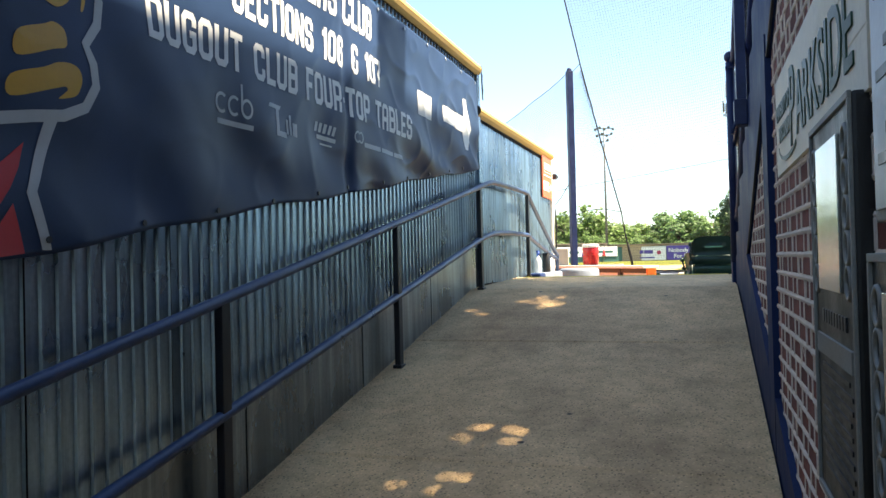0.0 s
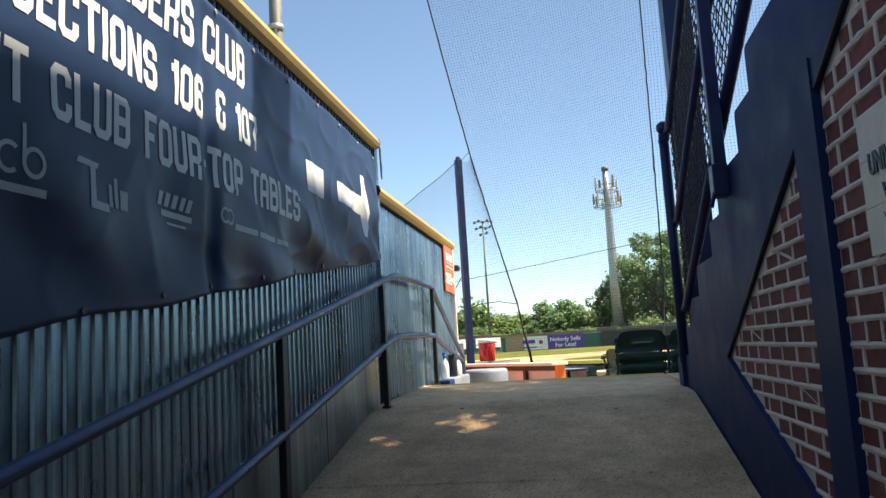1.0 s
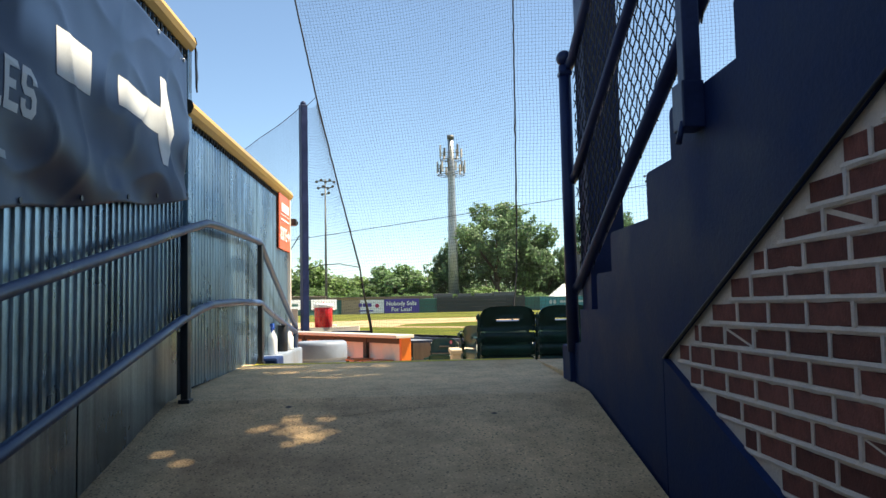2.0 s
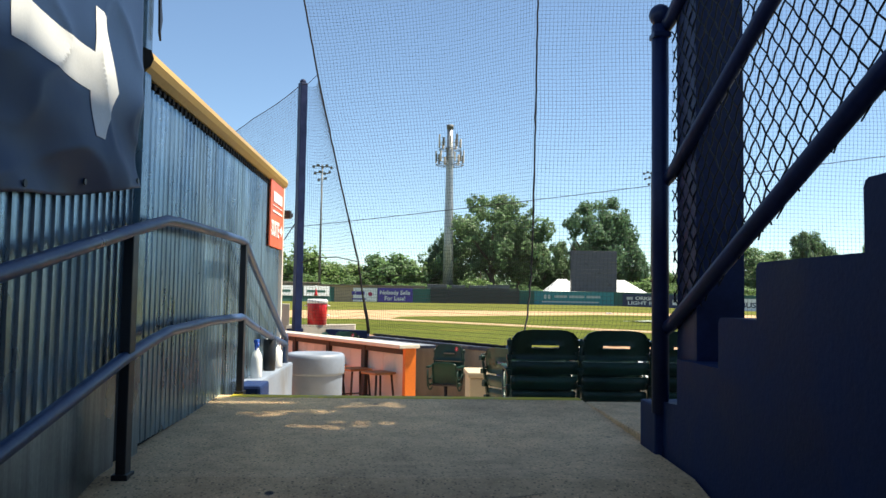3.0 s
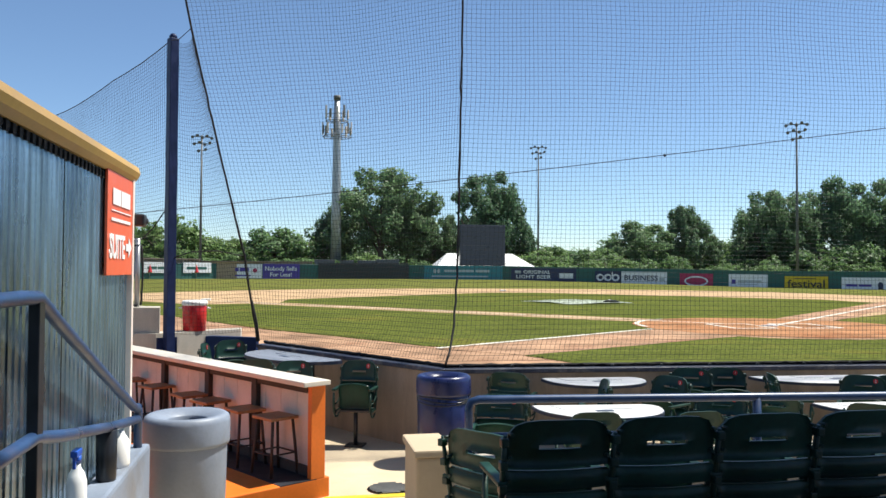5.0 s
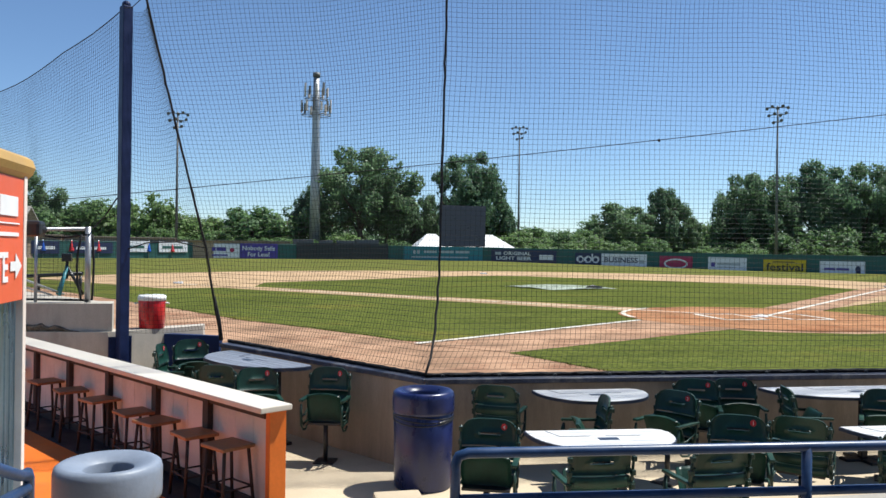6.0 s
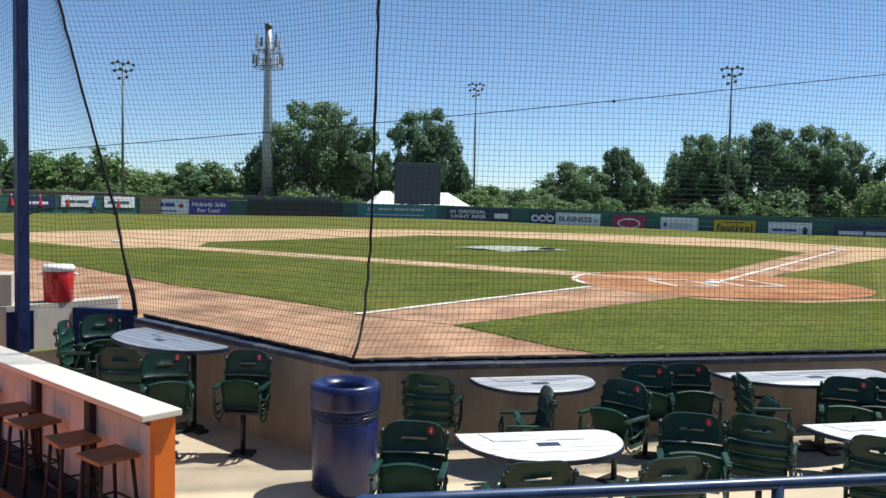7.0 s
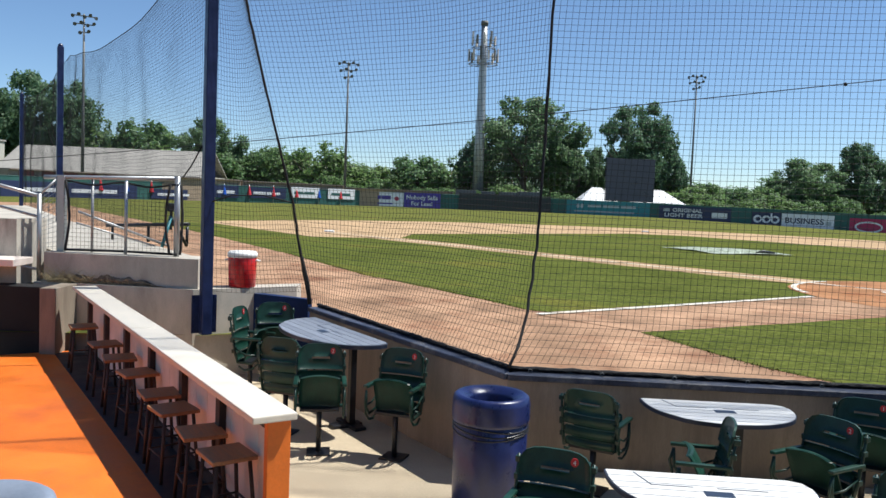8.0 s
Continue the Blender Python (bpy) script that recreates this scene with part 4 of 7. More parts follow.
# ---- painted ledge beside the steps and what stands on it ----
bm = bmesh.new()
box(bm, -1.84, -1.70, 8.62, 10.16, -0.4, 0.60, 0.02)
tagged(part("ledge", bm, M_GREY), "grey painted concrete ledge beside the steps", "ledge", kind="structure")
bm = bmesh.new()
box(bm, -1.80, -1.64, 8.3, 8.62, 0.37, 0.605, 0.02)
tagged(part("ledge_block", bm, M_NAVY), "dark painted block at the top of the steps", "ledge", kind="structure")
bottle = thing("spray_bottle", "clear white spray bottle with a blue trigger on the ledge", "spray bottle", (-1.765, 8.82, 0.60))
bm = bmesh.new()
sweep(bm, [(0.0, 0.0), (0.036, 0.0), (0.039, 0.01), (0.039, 0.13), (0.03, 0.165), (0.015, 0.19), (0.014, 0.21), (0.0, 0.212)], 18)
part("bottle", bm, M_WHITE, bottle)
bm = bmesh.new()
sweep(bm, [(0.0, 0.208), (0.017, 0.208), (0.017, 0.235), (0.0, 0.236)], 14)
box(bm, -0.014, 0.014, -0.05, 0.03, 0.236, 0.262, 0.006)
box(bm, -0.006, 0.006, -0.045, -0.033, 0.19, 0.24, 0.003)
part("trigger", bm, M_BLUEP, bottle, "blue trigger head")
tumbler = thing("black_canister", "black plastic canister on the grey ledge", "canister", (-1.765, 9.35, 0.60))
bm = bmesh.new()
sweep(bm, [(0.0, 0.0), (0.042, 0.0), (0.045, 0.01), (0.048, 0.235), (0.044, 0.238), (0.042, 0.02), (0.0, 0.018)], 20)
part("body", bm, M_BLACKPLASTIC, tumbler)
cup = thing("white_jug", "small white plastic jug on the ledge", "jug", (-1.765, 9.62, 0.60))
bm = bmesh.new()
sweep(bm, [(0.0, 0.0), (0.05, 0.0), (0.055, 0.015), (0.055, 0.12), (0.03, 0.16), (0.022, 0.18), (0.0, 0.182)], 18)
part("body", bm, M_WHITE, cup)

# ---- suite sign ----
sign = thing("suite_sign", "orange-red sign with white lettering and an arrow on the metal wall", "sign", (-1.826, 9.55, 1.55))
bm = bmesh.new()
box(bm, -0.008, 0.006, 0, 0.635, 0, 0.53, 0.003)
part("panel", bm, M_SIGNRED, sign)
on_sign = facing((0.009, 0, 0), (0, 1, 0), (0, 0, 1))
lettering("SUITE", 0.17, M_INK, sign, on_sign @ Matrix.Translation((0.04, 0.09, 0)), wide=0.37, bold=0.004)
bm = bmesh.new()
prism(bm, [(0.44, 0.13), (0.51, 0.13), (0.51, 0.095), (0.595, 0.15), (0.51, 0.205), (0.51, 0.17), (0.44, 0.17)], 0, 0.002)
bm.transform(on_sign)
part("arrow", flush(bm), M_INK, sign)
# the sponsor's name as one plain bar for each of its two halves, a rule and a small line below
for x0, x1, z0, z1 in ((0.10, 0.285, 0.362, 0.445), (0.30, 0.535, 0.362, 0.445), (0.07, 0.56, 0.328, 0.334), (0.07, 0.55, 0.277, 0.293)):
    bm = bmesh.new()
    box(bm, x0, x1, z0, z1, 0, 0.002)
    bm.transform(on_sign)
    part("print", bm, M_INK, sign)
bm = bmesh.new()
for y in (0.0, 0.42):
    tube(bm, [(-1.81, 10.22 + 0.06 * y, 1.86), (-1.76, 10.28, 1.86)], 0.02, 8)
box(bm, -1.84, -1.76, 10.21, 10.31, 1.83, 1.90, 0.015)
tagged(part("wall_camera", bm, M_BLACKPLASTIC), "small black fixture at the building corner", "fixture")

# ---- the banner ----
BX = -1.79


def banner_low(y):
    return 0.83 + 0.1515 * (y - 1.49)


def banner_x(y, z):
    t = (z - banner_low(y)) / (2.40 - banner_low(y))
    r = 0.016 * noise.noise((y * 1.3, z * 2.2, 1)) + 0.019 * noise.noise((y * 3.1 + z * 2.2, z * 1.4, 5)) * (1.15 - t)
    fold = 0.028 * math.exp(-((y - 3.66 + 0.12 * t) / 0.045) ** 2) * (1 - t) ** 0.7
    diag = 0.014 * (0.4 + min(1, max(0, (y - 3) / 2))) * math.sin((y * 1.1 + z * 3.4) * 4.3) * max(0, 1 - t * 1.6)
    crease = 0.007 * (1 - abs(noise.noise((y * 2.6 - z * 1.9, z * 3.2 + y, 11)))) ** 6 * (0.4 + min(1, max(0, (y - 2.5) / 2)))
    return BX + r - fold + diag + crease


banner = thing("banner", "navy vinyl banner with white lettering hung on the metal wall", "banner")
bm = bmesh.new()
ny, nz = 460, 80
y0, y1 = -1.6, 6.36
grid = []
for i in range(ny + 1):
    y = y0 + (y1 - y0) * i / ny
    lo = banner_low(y) + 0.008 * math.sin(y * 7.3) + 0.006 * math.sin(y * 2.9)
    hi = 2.345 - 0.012 * abs(math.sin(y * 4.1)) - 0.02 * max(0, y - 6.0)
    grid.append([bm.verts.new((banner_x(y, lo + (hi - lo) * j / nz), y, lo + (hi - lo) * j / nz)) for j in range(nz + 1)])
for a, b in zip(grid, grid[1:]):
    for j in range(nz):
        f = bm.faces.new((a[j], b[j], b[j + 1], a[j + 1]))
        f.smooth = True
cloth = part("cloth", bm, M_BANNER, banner)
md = cloth.modifiers.new("thick", 'SOLIDIFY')
md.thickness = 0.003


def on_banner(ob, lift=0.002):
    """Lay a flat piece, drawn in y and z, on the folds of the cloth."""
    for v in ob.data.vertices:
        y, z = v.co.x, v.co.y
        v.co = Vector((banner_x(y, z) + lift + max(v.co.z, 0) * 0.1, y, z))
    return ob


def flat_piece(name, shapes, material, parent=banner, lift=0.002):
    """Printed shapes given as outlines in y and z, laid on the cloth."""
    bm = bmesh.new()
    for outline in shapes:
        f = bm.faces.new([bm.verts.new((y, z, 0)) for y, z in outline])
        bmesh.ops.triangulate(bm, faces=[f])
    bmesh.ops.remove_doubles(bm, verts=bm.verts[:], dist=1e-5)
    for _ in range(5):
        long = [e for e in bm.edges if e.calc_length() > 0.024]
        if not long:
            break
        bmesh.ops.subdivide_edges(bm, edges=long, cuts=1)
        bmesh.ops.triangulate(bm, faces=bm.faces[:])
    bmesh.ops.recalc_face_normals(bm, faces=bm.faces)
    ob = part(name, bm, material, parent)
    return on_banner(ob, lift)


def bar(y, z, w, h, lean=0.0):
    return [(y, z), (y + w, z), (y + w + lean, z + h), (y + lean, z + h)]


def hoop(cy, cz, r, wide, a0=0.0, a1=360.0, n=20, squash=1.0):
    out = []
    for k in range(n):
        a, b = radians(a0 + (a1 - a0) * k / n), radians(a0 + (a1 - a0) * (k + 1) / n)
        out.append([(cy + r * math.cos(a), cz + r * squash * math.sin(a)), (cy + r * math.cos(b), cz + r * squash * math.sin(b)),
                    (cy + (r - wide) * math.cos(b), cz + (r - wide) * squash * math.sin(b)), (cy + (r - wide) * math.cos(a), cz + (r - wide) * squash * math.sin(a))])
    return out


# block capitals: centre lines in a box one wide and one high, with cut corners
CUT = 0.2
RIM = [(CUT, 0), (1 - CUT, 0), (1, CUT * 0.6), (1, 1 - CUT * 0.6), (1 - CUT, 1), (CUT, 1), (0, 1 - CUT * 0.6), (0, CUT * 0.6)]
BOWL = [(0, 0), (1 - CUT, 0), (1, CUT * 0.6), (1, 1 - CUT * 0.6), (1 - CUT, 1), (0, 1)]


def half_bowl(z0, z1):
    return [(0, z0), (1 - CUT, z0), (1, z0 + 0.1), (1, z1 - 0.1), (1 - CUT, z1), (0, z1)]


# each stroke: (closed, points); 9 and -9 stand for the outer edge of the letter, 8 for the edge of an upright
GLYPHS = {
    "O": [(True, RIM)], "0": [(True, RIM)], "D": [(True, BOWL)],
    "B": [(True, BOWL), (False, [(8, 0.51), (-8, 0.51)])],
    "C": [(False, [(1, 0.68)] + RIM[3:] + RIM[:3] + [(1, 0.32)])],
    "G": [(False, [(1, 0.70)] + RIM[3:] + RIM[:3] + [(1, 0.47), (0.55, 0.47)])],
    "U": [(False, [(0, 9), (0, CUT * 0.6), (CUT, 0), (1 - CUT, 0), (1, CUT * 0.6), (1, 9)])],
    "L": [(False, [(0, 9), (0, 0), (9, 0)])],
    "E": [(False, [(9, 1), (0, 1), (0, 0), (9, 0)]), (False, [(8, 0.51), (0.95, 0.51)])],
    "F": [(False, [(9, 1), (0, 1), (0, -9)]), (False, [(8, 0.49), (0.95, 0.49)])],
    "I": [(False, [(0, 9), (0, -9)])],
    "1": [(False, [(1, 9), (1, -9)]), (False, [(0, 0.86), (-8, 0.86)])],
    "T": [(False, [(-9, 1), (9, 1)]), (False, [(0.5, 7), (0.5, -9)])],
    "N": [(False, [(0, 9), (0, -9)]), (False, [(1, 9), (1, -9)])],
    "S": [(False, [(1, 0.70)] + RIM[3:7] + [(0, 0.64), (CUT, 0.51), (1 - CUT, 0.51), (1, 0.38), RIM[2], RIM[1], RIM[0], RIM[7], (0, 0.30)])],
    "6": [(False, [(1, 0.72)] + RIM[3:] + RIM[:3] + [(1, 0.44), (1 - CUT, 0.55), (8, 0.55)])],
    "7": [(False, [(-9, 1), (1, 1), (1, 0.72), (0.5, 0.42), (0.5, -9)])],
    "P": [(True, half_bowl(0.42, 1)), (False, [(0, 0.32), (0, -9)])],
    "R": [(True, half_bowl(0.42, 1)), (False, [(0, 0.32), (0, -9)]), (False, [(0.93, 0.31), (0.93, -9)])],
    "A": [(False, [(0, -9), (0, 1 - CUT * 0.6), (CUT, 1), (1 - CUT, 1), (1, 1 - CUT * 0.6), (1, -9)]), (False, [(8, 0.40), (-8, 0.40)])],
    "&": [(False, [(0.92, 0.72), (0.92, 0.9), (0.75, 1), (0.25, 1), (0.05, 0.9), (0.05, 0.62), (0.2, 0.52), (0, 0.4), (0, 0.1), (0.2, 0), (0.7, 0), (0.9, 0.1), (0.9, 0.5)])],
    "-": [(False, [(0, 0.47), (1, 0.47)])],
}
SLIM = {"I": 0.0, "1": 0.2, "-": 0.26, "L": 0.34, "F": 0.34, "E": 0.36, "&": 0.44}


def stroke_quads(pts, closed, w):
    """The quads of a line of width w with mitred corners."""
    n = len(pts)
    sides = []
    for k in range(n):
        here = Vector(pts[k])
        prev = Vector(pts[k - 1]) if k or closed else None
        after = Vector(pts[(k + 1) % n]) if k < n - 1 or closed else None
        d0 = (here - prev).normalized() if prev is not None else (after - here).normalized()
        d1 = (after - here).normalized() if after is not None else d0
        n0, n1 = Vector((-d0.y, d0.x)), Vector((-d1.y, d1.x))
        m = (n0 + n1).normalized()
        m = m * (w / 2 / max(0.5, m.dot(n0)))
        sides.append((tuple(here - m), tuple(here + m)))
    pairs = list(zip(sides, sides[1:])) + ([(sides[-1], sides[0])] if closed else [])
    return [(a[0], b[0], b[1], a[1]) for a, b in pairs]


def block_letter(ch, x, z, high):
    """Outlines of one capital with its lower left at x, z; gives them and its width."""
    w = 0.175 * high
    wide = SLIM.get(ch, 0.41) * high
    tall = high - w
    edge = w / 2
    out = []
    for closed, pts in GLYPHS[ch]:
        line = []
        for u, v in pts:
            px = {9: wide + edge, -9: -edge, 8: edge, -8: wide - edge}.get(u, u * wide)
            pz = {9: tall + edge, -9: -edge, 7: tall - edge}.get(v, v * tall)
            line.append((x + edge + px, z + edge + pz))
        out += stroke_quads(line, closed, w)
    if ch == "N":
        x0, x1 = x + w, x + wide
        out.append(((x0, z + high), (x0, z + high * 0.62), (x1, z), (x1, z + high * 0.38)))
    return out, wide + w


def banner_text(body, y, z, high, wide, material):
    """A line of block capitals fitted to a width, each a printed letter of its own."""
    letters, at = [], 0.0
    for ch in body:
        if ch == " ":
            at += 0.5 * high
            continue
        quads, w = block_letter(ch, at, z, high)
        letters.append(quads)
        at += w + 0.085 * high
    k = wide / (at - 0.085 * high)
    for quads in letters:
        flat_piece("letter", [[(y + u * k, v) for u, v in q] for q in quads], material)


def rounded(pts, n=5):
    """A closed outline drawn smoothly through its corners."""
    out = []
    m = len(pts)
    for k in range(m):
        a, b, c, d = (Vector(pts[(k + j - 1) % m]) for j in range(4))
        for i in range(n):
            t = i / n
            out.append(tuple(0.5 * (2 * b + (c - a) * t + (2 * a - 5 * b + 4 * c - d) * t * t + (3 * b - a - 3 * c + d) * t ** 3)))
    return out


banner_text("FOUNDERS CLUB", 2.63, 2.085, 0.185, 1.35, M_VINYL)
banner_text("SECTIONS 106 & 107", 2.47, 1.832, 0.168, 1.65, M_VINYL)
banner_text("DUGOUT CLUB FOUR-TOP TABLES", 1.93, 1.58, 0.163, 2.67, M_VINYL)
flat_piece("arrow", [bar(4.77, 1.785, 0.29, 0.17), bar(5.335, 1.825, 0.58, 0.125), [(5.90, 1.68), (5.97, 1.68), (6.13, 1.875), (5.93, 2.10), (5.87, 2.10)]], M_VINYL)
# sponsor marks as plain shapes
flat_piece("sponsor_mark", hoop(2.388, 1.432, 0.043, 0.013, 50, 310) + hoop(2.475, 1.432, 0.043, 0.013, 50, 310) + hoop(2.562, 1.432, 0.043, 0.013) + [bar(2.519, 1.432, 0.013, 0.1)], M_GREYINK)
flat_piece("sponsor_mark", [bar(2.36, 1.345, 0.25, 0.022)], M_GREYINK)
flat_piece("sponsor_mark", [bar(2.80, 1.37, 0.03, 0.11, 0.008), bar(2.80, 1.355, 0.10, 0.026), bar(2.905, 1.375, 0.018, 0.07), bar(2.935, 1.375, 0.018, 0.095), bar(2.965, 1.375, 0.045, 0.062), bar(2.735, 1.478, 0.11, 0.02, 0.015)], M_GREYINK)
flat_piece("sponsor_mark", [bar(3.21 + 0.05 * k, 1.44, 0.03, 0.05, 0.016) for k in range(5)] + [bar(3.24, 1.405, 0.22, 0.022), bar(3.28, 1.378, 0.14, 0.009)], M_GREYINK)
flat_piece("sponsor_mark", hoop(3.715, 1.478, 0.034, 0.011, 40, 320) + hoop(3.76, 1.478, 0.034, 0.011, 220, 500), M_GREYINK)
flat_piece("sponsor_mark", [bar(3.81, 1.432, 0.23, 0.026), bar(4.06, 1.432, 0.21, 0.026), bar(4.29, 1.432, 0.16, 0.026)], M_GREYINK)
# emblem fragment: plain coloured shapes only
pts = [(1.92, 1.875), (1.77, 1.785), (1.665, 1.71), (1.695, 1.63), (1.685, 1.55), (1.63, 1.475), (1.665, 1.42), (1.675, 1.35), (1.63, 1.275), (1.54, 1.235), (1.42, 1.215), (1.30, 1.19)]
rim = []
for k, p in enumerate(pts):
    d = (Vector(pts[min(k + 1, len(pts) - 1)]) - Vector(pts[max(k - 1, 0)])).normalized()
    n = Vector((-d.y, d.x)) * 0.018
    rim.append((tuple(Vector(p) - n), tuple(Vector(p) + n)))
flat_piece("emblem_outline", [(a[0], b[0], b[1], a[1]) for a, b in zip(rim, rim[1:])], M_GREYINK)
flat_piece("emblem_outline", [[(1.475, 1.235), (1.52, 1.225), (1.425, 0.995), (1.385, 0.99)], [(1.385, 0.99), (1.425, 0.995), (1.475, 0.825), (1.44, 0.825)]], M_GREYINK)
for piece in ([(1.40, 1.60), (1.459, 1.632), (1.49, 1.647), (1.538, 1.653), (1.57, 1.634), (1.562, 1.593), (1.522, 1.563), (1.484, 1.561), (1.40, 1.59)],
              [(1.61, 1.656), (1.625, 1.642), (1.634, 1.617), (1.624, 1.58), (1.612, 1.577), (1.617, 1.611)],
              [(1.36, 1.45), (1.459, 1.494), (1.496, 1.51), (1.535, 1.5), (1.548, 1.472), (1.543, 1.444), (1.496, 1.428), (1.36, 1.38)],
              [(1.34, 1.32), (1.459, 1.366), (1.509, 1.39), (1.561, 1.4), (1.599, 1.391), (1.614, 1.362), (1.604, 1.324), (1.581, 1.3), (1.519, 1.283), (1.537, 1.3), (1.554, 1.317), (1.541, 1.324), (1.496, 1.309), (1.34, 1.26)]):
    flat_piece("emblem_shape", [rounded(piece)], M_GOLD)
for piece in ([(1.25, 1.03), (1.32, 1.08), (1.39, 1.135), (1.365, 1.06), (1.33, 1.0), (1.25, 0.90)], [(1.24, 0.80), (1.375, 0.815), (1.355, 0.89), (1.335, 0.955), (1.29, 0.90)]):
    flat_piece("emblem_shape", [piece], M_REDINK)
# eyelets and ties along the top edge
for k in range(18):
    y = 6.3 - 0.44 * k
    bm = bmesh.new()
    x = banner_x(y, 2.315) + 0.003
    tube(bm, [(x, y, 2.315), (x + 0.004, y, 2.315)], 0.011, 8)
    part("eyelet", bm, M_STEEL, banner)
    bm = bmesh.new()
    z = banner_low(y) + 0.03
    x = banner_x(y, z) + 0.003
    tube(bm, [(x, y, z), (x + 0.004, y, z)], 0.011, 8)
    part("eyelet", bm, M_BLACKM, banner)

# ---- boards on the brick wall ----
board = thing("college_sign", "cream painted board with dark green lettering on the brick wall", "sign", (0.342, 1.16, 1.05))
bm = bmesh.new()
prof = [(0.012, 0.0)]
for zz in (0.0, 0.12, 0.24):
    prof += [(-0.012, zz + 0.003), (-0.012, zz + 0.117), (-0.0105, zz + 0.1185), (-0.0105, zz + 0.12)]
prof += [(0.012, 0.36)]
a = [bm.verts.new((x, 0, z)) for x, z in prof]
b = [bm.verts.new((x, 1.72, z)) for x, z in prof]
for k in range(len(prof)):
    n = (k + 1) % len(prof)
    bm.faces.new((a[k], a[n], b[n], b[k]))
bm.faces.new(a[::-1])
bm.faces.new(b)
flush(bm)
part("panel", bm, M_SIGNB, board)
bm = bmesh.new()
on_board = facing((-0.014, 1.72, 0), (0, -1, 0), (0, 0, 1))
for k in range(12):
    a0, a1 = math.pi + k * 0.2, math.pi + (k + 1) * 0.2
    p = [(0.42 + 0.3 * math.cos(a), 0.10 + 0.07 * math.sin(a)) for a in (a0, a1)]
    q = [(0.42 + 0.3 * math.cos(a), 0.10 + 0.055 * math.sin(a)) for a in (a1, a0)]
    prism(bm, p + q, 0, 0.002)
bm.transform(on_board)
part("print", flush(bm), M_GREENINK, board)
lettering("P", 0.36, M_GREENINK, board, on_board @ Matrix.Translation((0.50, 0.06, 0.0)), 0.002, "lettering", 0.13, 0.002)
lettering("ARKSIDE", 0.255, M_GREENINK, board, on_board @ Matrix.Translation((0.66, 0.075, 0.0)), 0.002, "lettering", 0.94, 0.002)
lettering("UNIVERSITY OF", 0.075, M_GREENINK, board, on_board @ Matrix.Translation((0.06, 0.20, 0.0)), 0.002, "lettering", 0.42, 0.002)
lettering("WISCONSIN", 0.075, M_GREENINK, board, on_board @ Matrix.Translation((0.13, 0.115, 0.0)), 0.002, "lettering", 0.36, 0.002)


def plaque(y, z, wide, high, seed, plate=True):
    th = thing("memorial_plaque", "dark bronze memorial plaque with ring mouldings on the brick wall", "plaque", (0.338, y, z), group="wall plaques")
    bm = bmesh.new()
    box(bm, -0.03, 0.015, 0, wide, 0, high, 0.008)
    part("backing", bm, M_BRONZE, th)
    for y0, y1, z0, z1 in ((0, wide, high - 0.014, high), (0, wide, 0, 0.014), (0, 0.014, 0.014, high - 0.014), (wide - 0.014, wide, 0.014, high - 0.014)):
        bm = bmesh.new()
        box(bm, -0.037, -0.029, y0, y1, z0, z1, 0.002)
        part("rim", bm, M_PEWTER, th, "worn pale rim")
    bm = bmesh.new()
    box(bm, -0.037, -0.029, wide * 0.26, wide * 0.80, high - 0.38, high - 0.06, 0.002)
    part("picture_plate", bm, M_PLATE, th, "polished metal picture plate")
    for k in range(5):
        for yy in (wide * 0.13, wide * 0.9):
            bm = bmesh.new()
            zc = high - 0.085 - k * 0.068
            tube(bm, [(-0.031, yy + 0.028 * math.cos(a), zc + 0.031 * math.sin(a)) for a in (2 * math.pi * i / 18 for i in range(19))], 0.006, 6, False)
            part("ring_moulding", bm, M_PEWTER, th)
    r = random.Random(seed)
    for k in range(9):
        bm = bmesh.new()
        yy = wide * 0.2 + k * wide * 0.066
        box(bm, -0.034, -0.029, yy, yy + wide * 0.045, high - 0.455, high - 0.425, 0.001)
        part("name_stroke", bm, M_BLACKM, th)
    bm = bmesh.new()
    box(bm, -0.036, -0.029, wide * 0.08, wide * 0.92, high - 0.53, high - 0.485, 0.001)
    part("name_bar", bm, M_PEWTER, th)
    for k in range(10):
        bm = bmesh.new()
        w = (wide - 0.12) * r.uniform(0.8, 1)
        zz = high - 0.56 - k * 0.026
        box(bm, -0.033, -0.029, (wide - w) / 2, (wide + w) / 2, zz, zz + 0.010)
        part("text_line", bm, M_BLACKM, th)
    return th


M_NOTICE = surface("pale_anodised_plate", (0.5, 0.53, 0.56), 0.45, metal=0.5, vary=0.1, big=4, fine=60)
M_PEWTER = surface("worn_pewter", (0.24, 0.24, 0.22), 0.55, metal=0.3, vary=0.2, big=10, fine=90)
plaque(1.20, 0.20, 0.54, 0.86, 1)
plaque(0.53, -0.08, 0.54, 0.84, 2)
# pale notice plate above the second plaque
notice = thing("notice_plate", "pale grey metal notice plate with dark text lines on brick", "notice", (0.338, 0.50, 0.81))
bm = bmesh.new()
box(bm, -0.02, 0.015, 0, 0.57, 0, 0.62, 0.004)
part("panel", bm, M_PEWTER, notice)
bm = bmesh.new()
box(bm, -0.024, -0.019, 0.02, 0.55, 0.02, 0.60, 0.002)
part("face", bm, M_NOTICE, notice)
for k in range(11):
    bm = bmesh.new()
    box(bm, -0.026, -0.023, 0.06, 0.51 - 0.06 * (k % 3), 0.09 + 0.044 * k, 0.108 + 0.044 * k)
    part("text_line", bm, M_BLACKM, notice)

# ---- stair fence, gate post and column ----
XF = 0.352


def low_rail(y):
    return 1.04 + 0.433 * (6.64 - y)


